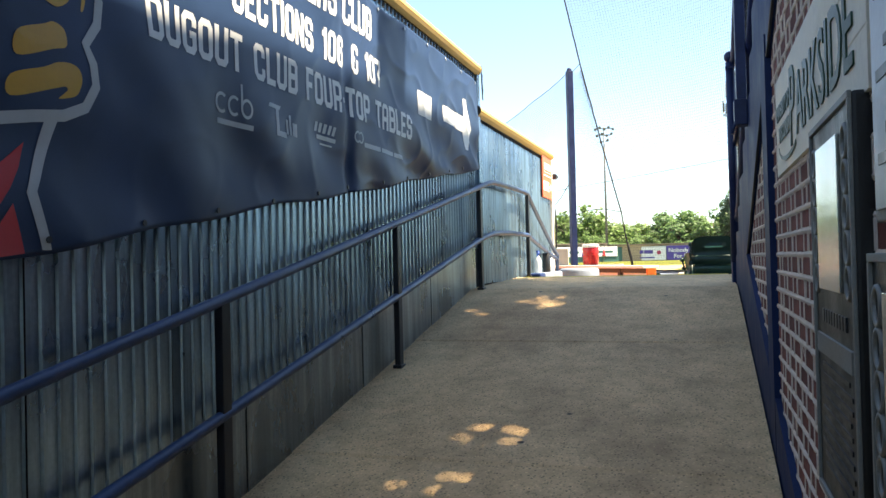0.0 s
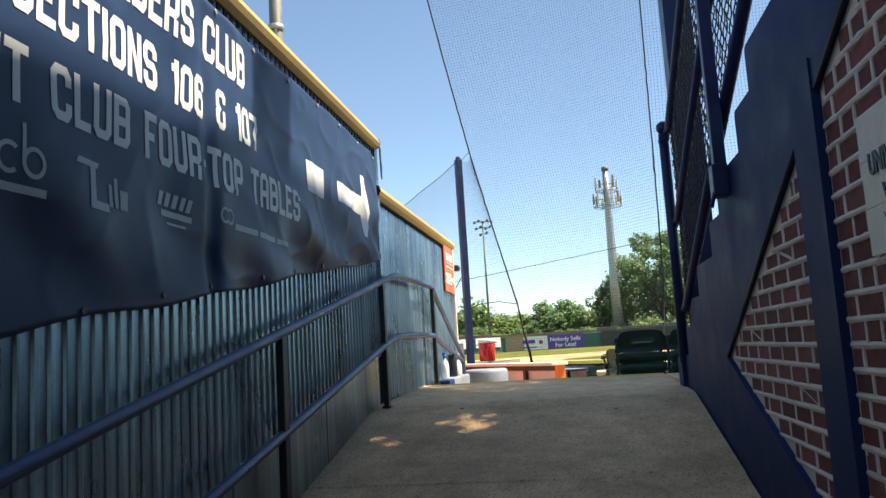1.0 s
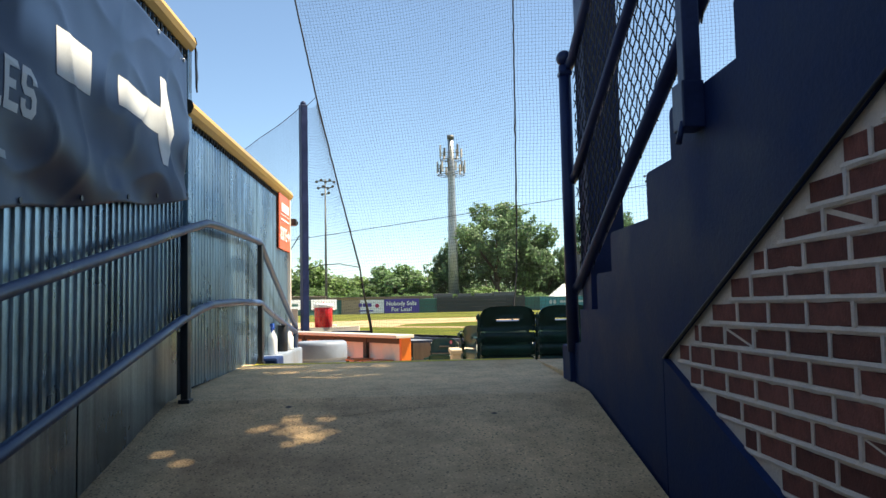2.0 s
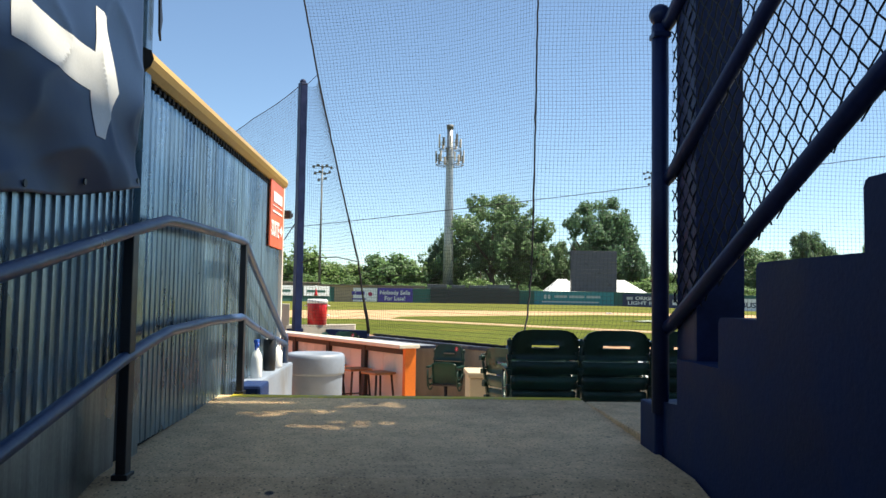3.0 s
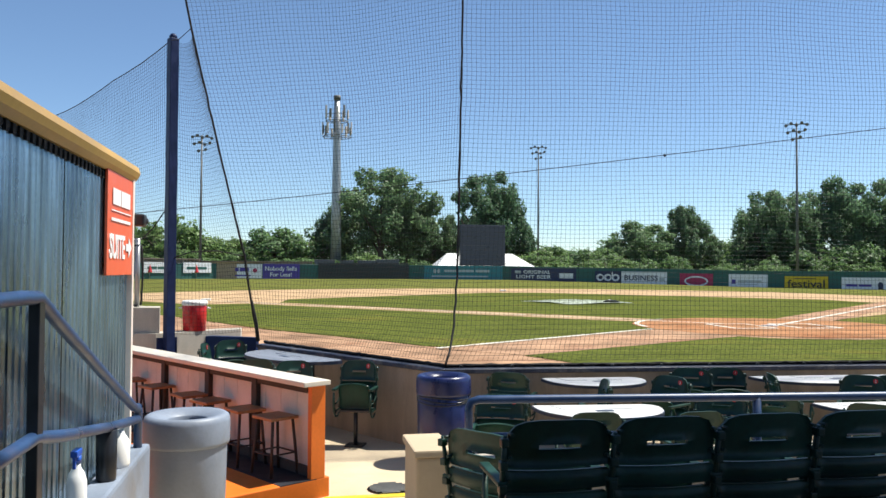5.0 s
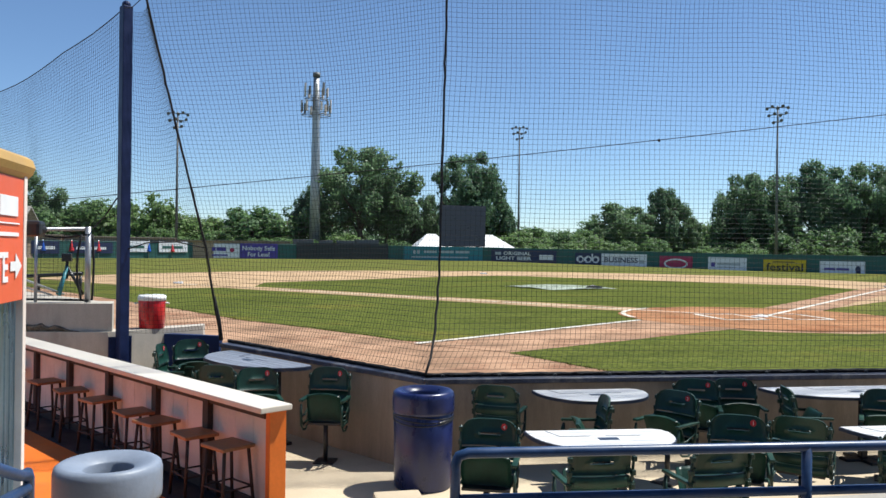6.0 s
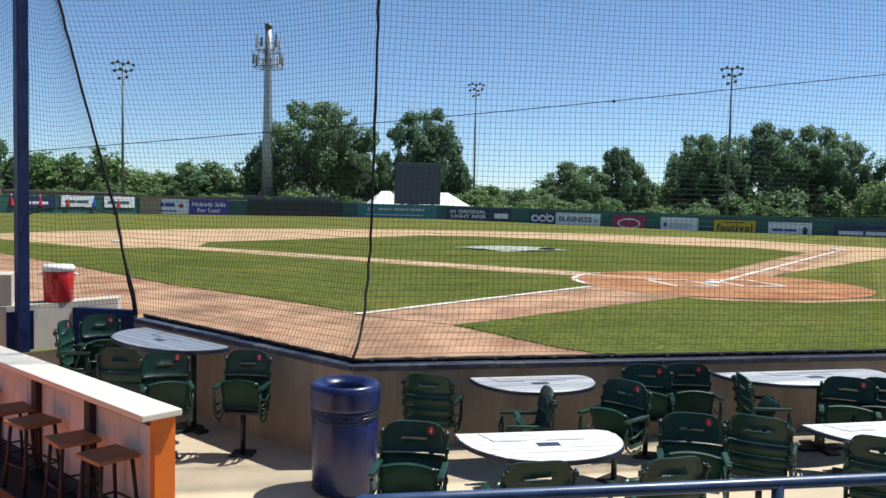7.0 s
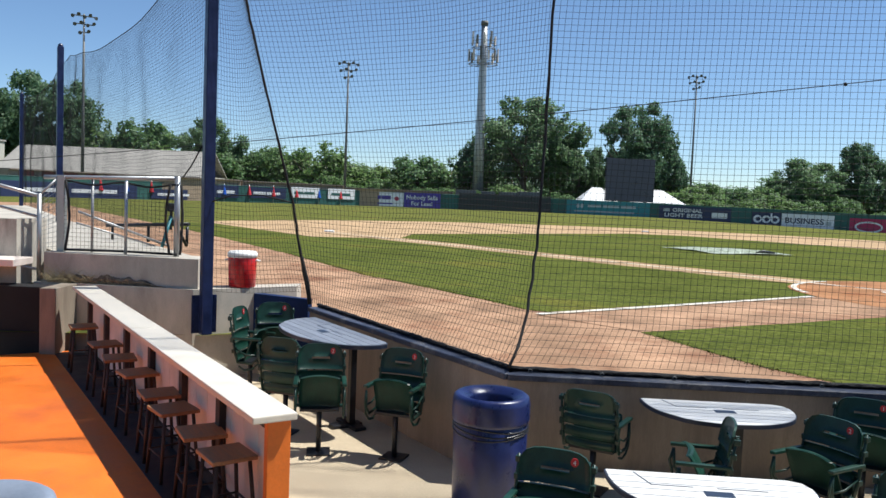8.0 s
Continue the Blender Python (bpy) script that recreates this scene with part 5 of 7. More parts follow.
fence = thing("stair_fence", "navy pipe fence with black chain link beside the stand stairs", "fence")
bm = bmesh.new()
tube(bm, [(0.32, 6.62, 0.70), (0.32, 6.62, 2.36)], 0.036, 14)
box(bm, 0.282, 0.358, 6.582, 6.658, 2.30, 2.325, 0.006)
part("gate_post", bm, M_NAVYM, fence)
bm = bmesh.new()
bmesh.ops.create_uvsphere(bm, u_segments=14, v_segments=10, radius=0.048)
bm.transform(Matrix.Translation((0.32, 6.62, 2.405)))
smooth(part("ball_cap", bm, M_NAVYM, fence))
for dz, r in ((0, 0.030), (0.63, 0.027), (1.30, 0.030)):
    bm = bmesh.new()
    tube(bm, [(XF - 0.02, 6.66, low_rail(6.66) + dz), (XF, 6.55, low_rail(6.55) + dz), (XF, 1.2, low_rail(1.2) + dz)], r, 10)
    part("sloping_rail", bm, M_NAVYM, fence)
XP = 0.295
for y in (4.52, 2.4):
    bm = bmesh.new()
    box(bm, XP - 0.03, XP + 0.027, y - 0.03, y + 0.03, low_rail(y) - 0.42, low_rail(y) + 1.35, 0.005)
    part("square_post", bm, M_NAVYM, fence)
    bm = bmesh.new()
    box(bm, XP - 0.045, XP + 0.026, y - 0.05, y + 0.05, low_rail(y) - 0.45, low_rail(y) - 0.30, 0.006)
    tube(bm, [(XP - 0.04, y - 0.03, low_rail(y) - 0.43), (XP - 0.06, y - 0.04, low_rail(y) - 0.5)], 0.010, 6)
    part("post_bracket", bm, M_NAVYM, fence)
# chain link: two families of slanting wires woven across one another
bm = bmesh.new()
pitch = 0.07
for fam in (1, -1):
    c = -10.0
    k = 0
    while c < 14:
        runpts = []
        y = 1.3
        while y < 6.62:
            z = c + fam * (y - 4)
            inside = low_rail(y) - 0.05 < z < low_rail(y) + 1.33
            if inside:
                runpts.append((XF + 0.012 + 0.003 * (1 if (int(round(y / (pitch / 2))) + k) % 2 else -1), y, z))
            if (not inside or y + pitch / 2 >= 6.62) and runpts:
                if len(runpts) > 1:
                    tube(bm, runpts, 0.0034, 4, False)
                runpts = []
            y += pitch / 2
        c += pitch * 1.22
        k += 1
part("chain_link", bm, M_NET, fence, "black chain link mesh")
bm = bmesh.new()
for y in (i * 0.18 + 1.4 for i in range(29)):
    tube(bm, [(XF - 0.026, y, low_rail(y)), (XF, y, low_rail(y) + 0.03), (XF + 0.028, y, low_rail(y))], 0.003, 4)
part("tie_wires", bm, M_NET, fence)

column = thing("stand_column", "navy steel column rising beside the stairs", "column", (0.455, 6.43, 0.55))
bm = bmesh.new()
box(bm, -0.09, 0.10, 0.09, 0.11, 0, 4.0, 0.003)
box(bm, -0.09, 0.10, -0.11, -0.09, 0, 4.0, 0.003)
box(bm, -0.09, -0.075, -0.09, 0.09, 0, 4.0)
box(bm, 0.085, 0.10, -0.09, 0.09, 0, 4.0)
part("shaft", bm, M_NAVYM, column)
bm = bmesh.new()
box(bm, -0.10, 0.17, -0.15, 0.15, -0.02, 0.025, 0.004)
part("base_plate", bm, M_NAVYM, column)

# ---- seats, top rows ----
def panel(bm, zs, half, depth, thick=0.016, nx=10, gap=(), lean=0.0, bulge=0.0):
    """A dished upright panel: rows at heights zs with half-widths, cells listed in gap left open."""
    def at(i, j, back):
        x = -half[j] + 2 * half[j] * i / nx
        y = depth * (x / max(half)) ** 2 - lean * (zs[j] - zs[0]) - (thick if back else 0) + bulge * (1 - (2 * j / (len(zs) - 1) - 1) ** 2)
        return (x, y, zs[j])
    front = [[bm.verts.new(at(i, j, False)) for i in range(nx + 1)] for j in range(len(zs))]
    back = [[bm.verts.new(at(i, j, True)) for i in range(nx + 1)] for j in range(len(zs))]
    full_set = {(i, j) for i in range(nx) for j in range(len(zs) - 1)} - set(gap)
    for i, j in full_set:
        for g, rev in ((front, True), (back, False)):
            q = [g[j][i], g[j][i + 1], g[j + 1][i + 1], g[j + 1][i]]
            f = bm.faces.new(q[::-1] if rev else q)
            f.smooth = True
        for (di, dj), (a, b) in (((-1, 0), ((i, j), (i, j + 1))), ((1, 0), ((i + 1, j + 1), (i + 1, j))), ((0, -1), ((i + 1, j), (i, j))), ((0, 1), ((i, j + 1), (i + 1, j + 1)))):
            if (i + di, j + dj) not in full_set:
                bm.faces.new((front[a[1]][a[0]], front[b[1]][b[0]], back[b[1]][b[0]], back[a[1]][a[0]]))
    bmesh.ops.delete(bm, geom=[v for v in bm.verts if not v.link_faces], context='VERTS')
    return bm


def seat_body(th, mat=None, tip=12):
    """Back slats, folded seat and iron sides of a stadium seat; it faces +y, its floor is at z = 0."""
    mat = mat or M_GREEN
    up = Matrix.Translation((0, -0.20, 0))
    slat = bmesh.new()
    panel(slat, [0.655, 0.70, 0.735, 0.753, 0.80, 0.835, 0.852, 0.858], [0.232, 0.235, 0.235, 0.234, 0.225, 0.195, 0.15, 0.09], 0.03, gap=[(i, 2) for i in range(3, 7)], lean=0.18)
    slat.transform(up)
    part("top_slat", slat, mat, th)
    for z0, z1, w in ((0.556, 0.643, 0.23), (0.456, 0.542, 0.226), (0.375, 0.444, 0.218)):
        slat = bmesh.new()
        panel(slat, [z0, z0 + 0.009, (z0 + z1) / 2, z1 - 0.009, z1], [w - 0.008, w, w + 0.001, w + 0.002, w - 0.006], 0.03, lean=0.18, bulge=-0.022)
        slat.transform(Matrix.Translation((0, -0.20 + 0.18 * (0.655 - z0) * 0.9, 0)))
        part("back_slat", slat, mat, th)
    seat = bmesh.new()
    panel(seat, [0.0, 0.02, 0.10, 0.20, 0.285, 0.305, 0.312], [0.19, 0.205, 0.21, 0.21, 0.205, 0.195, 0.18], 0.045, thick=0.012, bulge=-0.03)
    seat.transform(pose(0, -0.085, 0.365, -tip, 0, 0))
    part("seat", seat, mat, th)
    for s in (-1, 1):
        bm = bmesh.new()
        x = s * 0.245
        tube(bm, [(x, -0.235, 0.80), (x, -0.205, 0.66), (x, -0.16, 0.45), (x, -0.12, 0.36)], [0.009, 0.013, 0.016, 0.016], 6)
        tube(bm, [(x, -0.12, 0.37), (x, 0.06, 0.36), (x, 0.12, 0.42), (x, 0.13, 0.56)], 0.013, 6)
        tube(bm, [(x, -0.17, 0.50), (x, -0.02, 0.44), (x, 0.1, 0.44)], 0.009, 5)
        tube(bm, [(x, 0.13, 0.55), (x, 0.155, 0.47), (x, 0.13, 0.37), (x, 0.06, 0.315), (x, -0.04, 0.30), (x, -0.11, 0.33)], 0.011, 6)
        part("side_iron", bm, M_GREENI, th)
        bm = bmesh.new()
        box(bm, x - 0.024, x + 0.024, -0.21, 0.155, 0.578, 0.602, 0.008)
        part("armrest", bm, mat, th)
    bm = bmesh.new()
    tube(bm, [(-0.245, -0.11, 0.375), (0.245, -0.11, 0.375)], 0.014, 6)
    part("hinge_rod", bm, M_GREENI, th)
    bm = bmesh.new()
    for s in (-1, 1):
        for z, yy in ((0.80, -0.231), (0.70, -0.212), (0.60, -0.196), (0.50, -0.175)):
            tube(bm, [(s * 0.215, yy + 0.03, z), (s * 0.215, yy - 0.02, z)], 0.008, 6)
            box(bm, s * 0.247 - 0.017, s * 0.247 + 0.017, yy - 0.022, yy + 0.022, z - 0.05, z - 0.012, 0.006)
    tagged(part("bolts", bm, M_GREENI, th), kind="stuff")


def stadium_seat():
    th = thing("stadium_seat", "dark green slatted stadium seat with its seat folded up", "stadium seat", group="top row of stadium seats")
    seat_body(th)
    for s in (-1, 1):
        bm = bmesh.new()
        tube(bm, [(s * 0.245, -0.12, 0.37), (s * 0.245, -0.13, 0.2), (s * 0.245, -0.15, 0.01)], 0.016, 6)
        box(bm, s * 0.245 - 0.03, s * 0.245 + 0.03, -0.2, -0.09, 0, 0.014, 0.004)
        part("leg", bm, M_GREENI, th)
    return th


NARROW = Matrix.Diagonal((0.98, 1, 1, 1))
row_seat = stadium_seat()
row_seat.matrix_basis = pose(0.187, 8.82, 0.106, 0, 0, -1) @ NARROW
for k in range(1, 9):
    copy_thing(row_seat, pose(0.187 + 0.482 * k, 8.82, 0.106, 0, 0, -1))
end_seat = copy_thing(row_seat, pose(0.17, 9.36, -0.06, 0, 0, -52))
tagged(end_seat, "green slatted stadium seat turned aside at the end of the tier", "stadium seat", "top row of stadium seats")

# ---- blue rail in front of the seats ----
deckrail = thing("deck_rail", "blue painted pipe rail above the table deck", "rail")


def rail_y(x):
    return 10.14 - 0.095 * (x - 0.13)


for z, r in ((0.80, 0.026), (0.575, 0.024)):
    bm = bmesh.new()
    pts = [(0.14, rail_y(0.14), 0.46), (0.14, rail_y(0.14), 0.745), (0.155, rail_y(0.16), 0.785), (0.20, rail_y(0.2), 0.80)] if z > 0.7 else [(0.14, rail_y(0.14), z)]
    pts += [(x, rail_y(x), z) for x in (0.6, 2, 4, 7, 10)]
    tube(bm, pts, r, 12)
    part("rail", bm, M_RAIL, deckrail)
for x in (1.96, 3.8, 5.6, 7.4):
    bm = bmesh.new()
    tube(bm, [(x, rail_y(x), 0.2), (x, rail_y(x), 0.80)], 0.026, 12)
    part("post", bm, M_RAIL, deckrail)

# ---- bar counter, stools and suite platform ----
BAR_X = Vector((-0.54, 0.842, 0)).normalized()
BAR_Y = Vector((-BAR_X.y, BAR_X.x, 0))
BAR = Matrix.Translation((-0.60, 12.49, 0)) @ Matrix((BAR_X, BAR_Y, Vector((0, 0, 1)))).transposed().to_4x4()


def in_bar(bm):
    bm.transform(BAR)
    return bm


bm = bmesh.new()
box(bm, 0.0, 6.7, -0.03, 4.4, -0.42, -0.23, 0.01)
tagged(part("suite_platform", in_bar(bm), M_ORANGE), "bright orange painted wooden platform beside the bar", "platform", kind="structure")
# thin black strip on the platform along the bar
bm = bmesh.new()
box(bm, 0.0, 6.6, 0.105, 0.47, -0.235, -0.226, 0.002)
tagged(part("floor_strip", in_bar(bm), M_FLOORB), "black floor strip under the bar stools", "floor strip", kind="structure")
bar_counter = thing("bar_counter", "white panelled drinks bar with a cream top and orange end post", "bar counter")
for x0, x1 in ((-0.05, 3.18), (3.19, 6.52)):
    bm = bmesh.new()
    box(bm, x0, x1, 0.0, 0.275, 0.578, 0.622, 0.008)
    part("top", in_bar(bm), M_TOP, bar_counter)
bm = bmesh.new()
box(bm, 0.0, 0.055, 0.02, 0.165, -0.23, 0.577, 0.004)
part("end_post", in_bar(bm), M_ORANGE, bar_counter, "orange painted end post")
for k in range(24):
    bm = bmesh.new()
    x = 0.06 + k * 0.267
    box(bm, x, x + 0.263, 0.07, 0.10, -0.23, 0.577, 0.002)
    part("board", in_bar(bm), M_WHITEP, bar_counter)
for x in (0.95, 1.9, 2.95, 4.0, 5.05, 6.1):
    bm = bmesh.new()
    box(bm, x, x + 0.09, 0.10, 0.15, -0.23, 0.577, 0.004)
    part("upright", in_bar(bm), M_DARKWOOD, bar_counter, "dark wooden upright")
bm = bmesh.new()
box(bm, 0.11, 6.45, 0.10, 0.13, -0.23, -0.14, 0.003)
box(bm, 0.11, 6.45, 0.10, 0.14, 0.50, 0.576, 0.003)
part("stringer", in_bar(bm), M_DARKWOOD, bar_counter)


def bar_stool(m):
    th = thing("bar_stool", "backless bar stool with a brown wooden seat and dark legs", "stool", group="stools along the bar")
    bm = bmesh.new()
    box(bm, -0.155, 0.155, -0.145, 0.145, 0.565, 0.60, 0.01)
    for v in bm.verts:
        if v.co.z > 0.58:
            v.co.z -= 0.012 * max(0, 1 - (v.co.x / 0.155) ** 2)
    part("seat", bm, M_WOOD, th)
    for sx in (-1, 1):
        for sy in (-1, 1):
            bm = bmesh.new()
            tube(bm, [(sx * 0.115, sy * 0.105, 0.57), (sx * 0.15, sy * 0.14, 0.0)], 0.0135, 8)
            part("leg", bm, M_DARKWOOD, th)
    for a, b in (((-1, -1), (1, -1)), ((1, -1), (1, 1)), ((1, 1), (-1, 1)), ((-1, 1), (-1, -1))):
        bm = bmesh.new()
        tube(bm, [(a[0] * 0.137, a[1] * 0.127, 0.22), (b[0] * 0.137, b[1] * 0.127, 0.22)], 0.009, 6)
        part("stretcher", bm, M_DARKWOOD, th)
    th.matrix_basis = m
    return th


heading = math.degrees(math.atan2(BAR_X.y, BAR_X.x))
STOOLS = ((-1.05, 12.69, 3), (-1.335, 13.12, -4), (-1.70, 13.66, 6), (-1.95, 14.085, -2), (-2.38, 14.765, 5), (-2.77, 15.35, -6), (-3.17, 15.98, 2), (-3.82, 16.95, -3))
stool = bar_stool(pose(STOOLS[0][0], STOOLS[0][1], -0.226, 0, 0, heading + STOOLS[0][2]) @ Matrix.Diagonal((1, 1, 0.86, 1)))
for x, y, a in STOOLS[1:]:
    copy_thing(stool, pose(x, y, -0.226, 0, 0, heading + a))

# ---- bins ----
def grey_bin(at):
    th = thing("trash_bin", "grey plastic trash bin with a funnel top beside the steps", "trash bin", at)
    bm = bmesh.new()
    sweep(bm, [(0.0, 0.0), (0.235, 0.0), (0.25, 0.02), (0.262, 0.60), (0.262, 0.62)], 36)
    part("body", bm, M_GREY, th)
    bm = bmesh.new()
    sweep(bm, [(0.258, 0.60), (0.277, 0.605), (0.28, 0.625), (0.28, 0.755), (0.272, 0.785), (0.25, 0.80), (0.225, 0.795), (0.135, 0.765), (0.128, 0.755), (0.128, 0.60)], 36)
    part("lid", bm, M_GREY, th)
    bm = bmesh.new()
    sweep(bm, [(0.0, 0.62), (0.127, 0.62)], 24)
    part("liner", bm, M_DARK, th)
    return th


grey_bin((-1.60, 10.98, -0.18))


def navy_bin(at):
    th = thing("navy_trash_bin", "glossy navy plastic trash bin with a liner over its rim", "trash bin", at)
    bm = bmesh.new()
    sweep(bm, [(0.0, 0.0), (0.285, 0.0), (0.30, 0.015), (0.312, 0.62), (0.305, 0.625)], 40)
    part("body", bm, M_NAVYB, th)
    bm = bmesh.new()
    sweep(bm, [(0.306, 0.615), (0.322, 0.62), (0.325, 0.64), (0.325, 0.745), (0.315, 0.78), (0.29, 0.795), (0.26, 0.79), (0.185, 0.762), (0.178, 0.75), (0.178, 0.62)], 40)
    part("lid", bm, M_NAVYB, th)
    bm = bmesh.new()
    sweep(bm, [(0.0, 0.63), (0.177, 0.63)], 24)
    part("liner", bm, M_DARK, th)
    bm = bmesh.new()
    for z, ph in ((0.60, 0.0), (0.575, 1.3), (0.55, 2.2)):
        tube(bm, [(0.315 * math.cos(a), 0.315 * math.sin(a), z + 0.012 * math.sin(2 * a + ph)) for a in (2 * math.pi * k / 32 for k in range(33))], 0.006, 5, False)
    part("bag_edge", bm, M_BLACKPLASTIC, th, "crumpled black bag edge")
    return th


navy_bin((0.66, 13.63, -0.40)).scale = (0.885, 0.885, 1.125)
bm = bmesh.new()
sweep(bm, [(0.0, 0.0), (0.19, 0.0), (0.2, 0.006), (0.0, 0.012)], 24)
grate = thing("drain_grate", "round dark iron drain grate in the deck", "drain grate", (-0.03, 12.64, -0.402))
part("rim", bm, M_BLACKM, grate)
for k in range(-4, 5):
    bm = bmesh.new()
    w = math.sqrt(max(0.001, 0.18 ** 2 - (k * 0.04) ** 2))
    box(bm, -w, w, k * 0.04 - 0.011, k * 0.04 + 0.011, 0.012, 0.02, 0.002)
    part("bar", bm, M_STEELD, grate)

# ---- tables ----
def round_corner_outline(wide, deep, n=24):
    """A straight long side at y = 0, a bowed side at y = -deep, the far corner rounded more."""
    pts = [(-wide / 2, 0.0), (wide / 2 - 0.10, 0.0), (wide / 2 - 0.03, -0.04), (wide / 2, -0.13)]
    for k in range(1, n):
        a = math.pi * k / n
        x = wide / 2 * math.cos(a)
        y = -0.10 - (deep - 0.10) * math.sin(a) ** 0.8 if k < n * 0.75 else -(deep) * math.sin(a) ** 0.8
        pts.append((x, y))
    return pts[::-1]


def half_table(m, wide, deep, label, boards=None, leg=(0.135, -0.265)):
    th = thing("deck_table", label, "table", group="tables on the deck")
    out = round_corner_outline(wide, deep)
    xs = [p[0] for p in out]
    nb = 7
    bm = bmesh.new()
    prism(bm, out, 0.715, 0.742)
    part("edge", flush(bm), M_TABLEEDGE, th, "dark moulded table edge")
    # printed boards on the top, one by one
    for k in range(nb):
        y1 = -deep * k / nb - 0.006
        y0 = -deep * (k + 1) / nb + 0.001
        band = bmesh.new()
        f = band.faces.new([band.verts.new((x * 0.985, y * 0.985 - 0.005, 0.7445)) for x, y in out])
        for co, no in (((0, y1, 0), (0, 1, 0)), ((0, y0, 0), (0, -1, 0))):
            bmesh.ops.bisect_plane(band, geom=band.verts[:] + band.edges[:] + band.faces[:], plane_co=co, plane_no=no, clear_outer=True)
        if not band.faces[:]:
            band.free()
            continue
        got = bmesh.ops.extrude_face_region(band, geom=band.faces[:])
        for v in got["geom"]:
            if isinstance(v, bmesh.types.BMVert):
                v.co.z += 0.003
        part("board", flush(band), boards or M_TABLE, th)
    bm = bmesh.new()
    box(bm, -0.07, 0.09, -deep * 0.53, -deep * 0.41, 0.748, 0.7495)
    part("table_mark", bm, M_TABLEEDGE, th, "small dark printed mark")
    bm = bmesh.new()
    for a, b in (((-0.35, -deep * 0.33), (-0.11, -deep * 0.33)), ((0.02, -deep * 0.33), (0.3, -deep * 0.33)), ((-0.35, -deep * 0.33), (-0.42, -deep * 0.05))):
        run(a, b, 0, 0.008, 0.748, 0.7495, bm=bm)
    part("print_line", bm, M_TABLEEDGE, th)
    bm = bmesh.new()
    u, v = leg
    box(bm, u - 0.035, u + 0.035, v - 0.035, v + 0.035, 0.02, 0.715, 0.006)
    part("leg", bm, M_BLACKM, th)
    bm = bmesh.new()
    box(bm, u - 0.235, u + 0.235, v - 0.065, v + 0.065, 0.0, 0.03, 0.008)
    box(bm, u - 0.065, u + 0.065, v - 0.235, v + min(0.235, -v - 0.03), 0.0, 0.03, 0.008)
    part("foot", bm, M_BLACKM, th)
    th.matrix_basis = m
    return th


T_LABEL = "white printed half-round table with a dark edge on the deck"
t1 = half_table(pose(1.84, 12.42, -0.400, 0, 0, -5), 1.17, 0.68, T_LABEL)
copy_thing(t1, pose(2.51, 14.22, -0.400, 0, 0, -3))
copy_thing(t1, pose(4.52, 12.16, -0.400, 0, 0, -3))
half_table(pose(5.35, 14.0, -0.400, 0, 0, -3), 1.85, 0.68, "long white printed half-round table by the field wall")
half_table(pose(-0.72, 16.68, -0.58, 0, 0, -57) @ Matrix.Diagonal((1, 1, 1.32, 1)), 1.9, 0.72, "grey half-round table along the concrete field wall", M_TABLEG, (0.36, -0.14))

# ---- deck chairs ----
def deck_chair(number):
    th = thing("deck_chair", "green slatted pedestal chair, seat folded" + (", with a red number tag" if number else ""), "chair", group="chairs on the deck")
    seat_body(th, tip=27)
    bm = bmesh.new()
    tube(bm, [(0, -0.06, 0.01), (0, -0.06, 0.36)], 0.028, 10)
    box(bm, -0.2, 0.2, -0.14, 0.02, 0.35, 0.372, 0.004)
    part("pedestal", bm, M_BLACKM, th)
    bm = bmesh.new()
    box(bm, -0.12, 0.12, -0.18, 0.06, 0, 0.014, 0.004)
    part("base_plate", bm, M_BLACKM, th)
    if number:
        # the tag sits on the leaning front of the top slat
        m = Matrix.Translation((0.125, -0.2, 0)) @ pose(0, 0, 0.79, 0, 0, 0)
        bm = bmesh.new()
        y = 0.03 * (0.125 / 0.235) ** 2 - 0.18 * (0.80 - 0.655) + 0.004
        tube(bm, [(-0.125, -0.2 + y - 0.004, 0.80), (-0.125, -0.2 + y + 0.002, 0.80)], 0.026, 16)
        tag = part("number_tag", bm, M_REDINK, th, "round red number tag")
        lettering(number, 0.042, M_INK, tag, facing((-0.115, -0.2 + y + 0.003, 0.785), (-1, 0, 0), (0, 0, 1)), 0.001)
    return th


DECK_Z = -0.40
chairs = {n: deck_chair(n) for n in ("1", "2", "3", "4", "")}
# number, place of the back's top in plan, heading of the sitter
CHAIRS = (("4", 0.97, 12.46, 158), ("", 1.45, 13.97, -30), ("", 2.32, 13.24, 78), ("1", 3.69, 14.05, 152), ("1", 4.11, 14.03, 164),
          ("2", 3.13, 13.41, 120), ("1", 3.05, 12.28, 151), ("", 3.50, 12.11, -44), ("", 1.49, 11.45, -3), ("", 2.34, 11.35, 2),
          ("", 4.33, 13.47, -108), ("2", 5.28, 13.17, 140), ("1", 5.60, 13.06, 132), ("", 4.00, 11.45, -45), ("", 5.1, 11.6, -40), ("3", 6.4, 13.4, 160),
          ("2", -0.88, 15.55, 188), ("3", -0.06, 15.47, 161), ("4", -1.80, 17.85, 196), ("1", -2.15, 17.35, -100), ("", -1.34, 15.79, -16))
used = set()
for n, x, y, turn in CHAIRS:
    # move from the back's top to the pedestal
    back = Vector((0, -0.24, 0))
    back.rotate(Euler((0, 0, radians(turn))))
    m = pose(x - back.x, y - back.y, DECK_Z, 0, 0, turn)
    if y > 15:
        # the taller chairs at the grey table, on the lower floor
        m = pose(x - back.x, y - back.y, -0.58, 0, 0, turn) @ Matrix.Diagonal((1, 1, 1.28 if y > 17 else 1.2, 1))
    if n not in used:
        chairs[n].matrix_basis = m @ Matrix.Diagonal((0.93, 1, 1, 1))
        used.add(n)
    else:
        copy_thing(chairs[n], m)

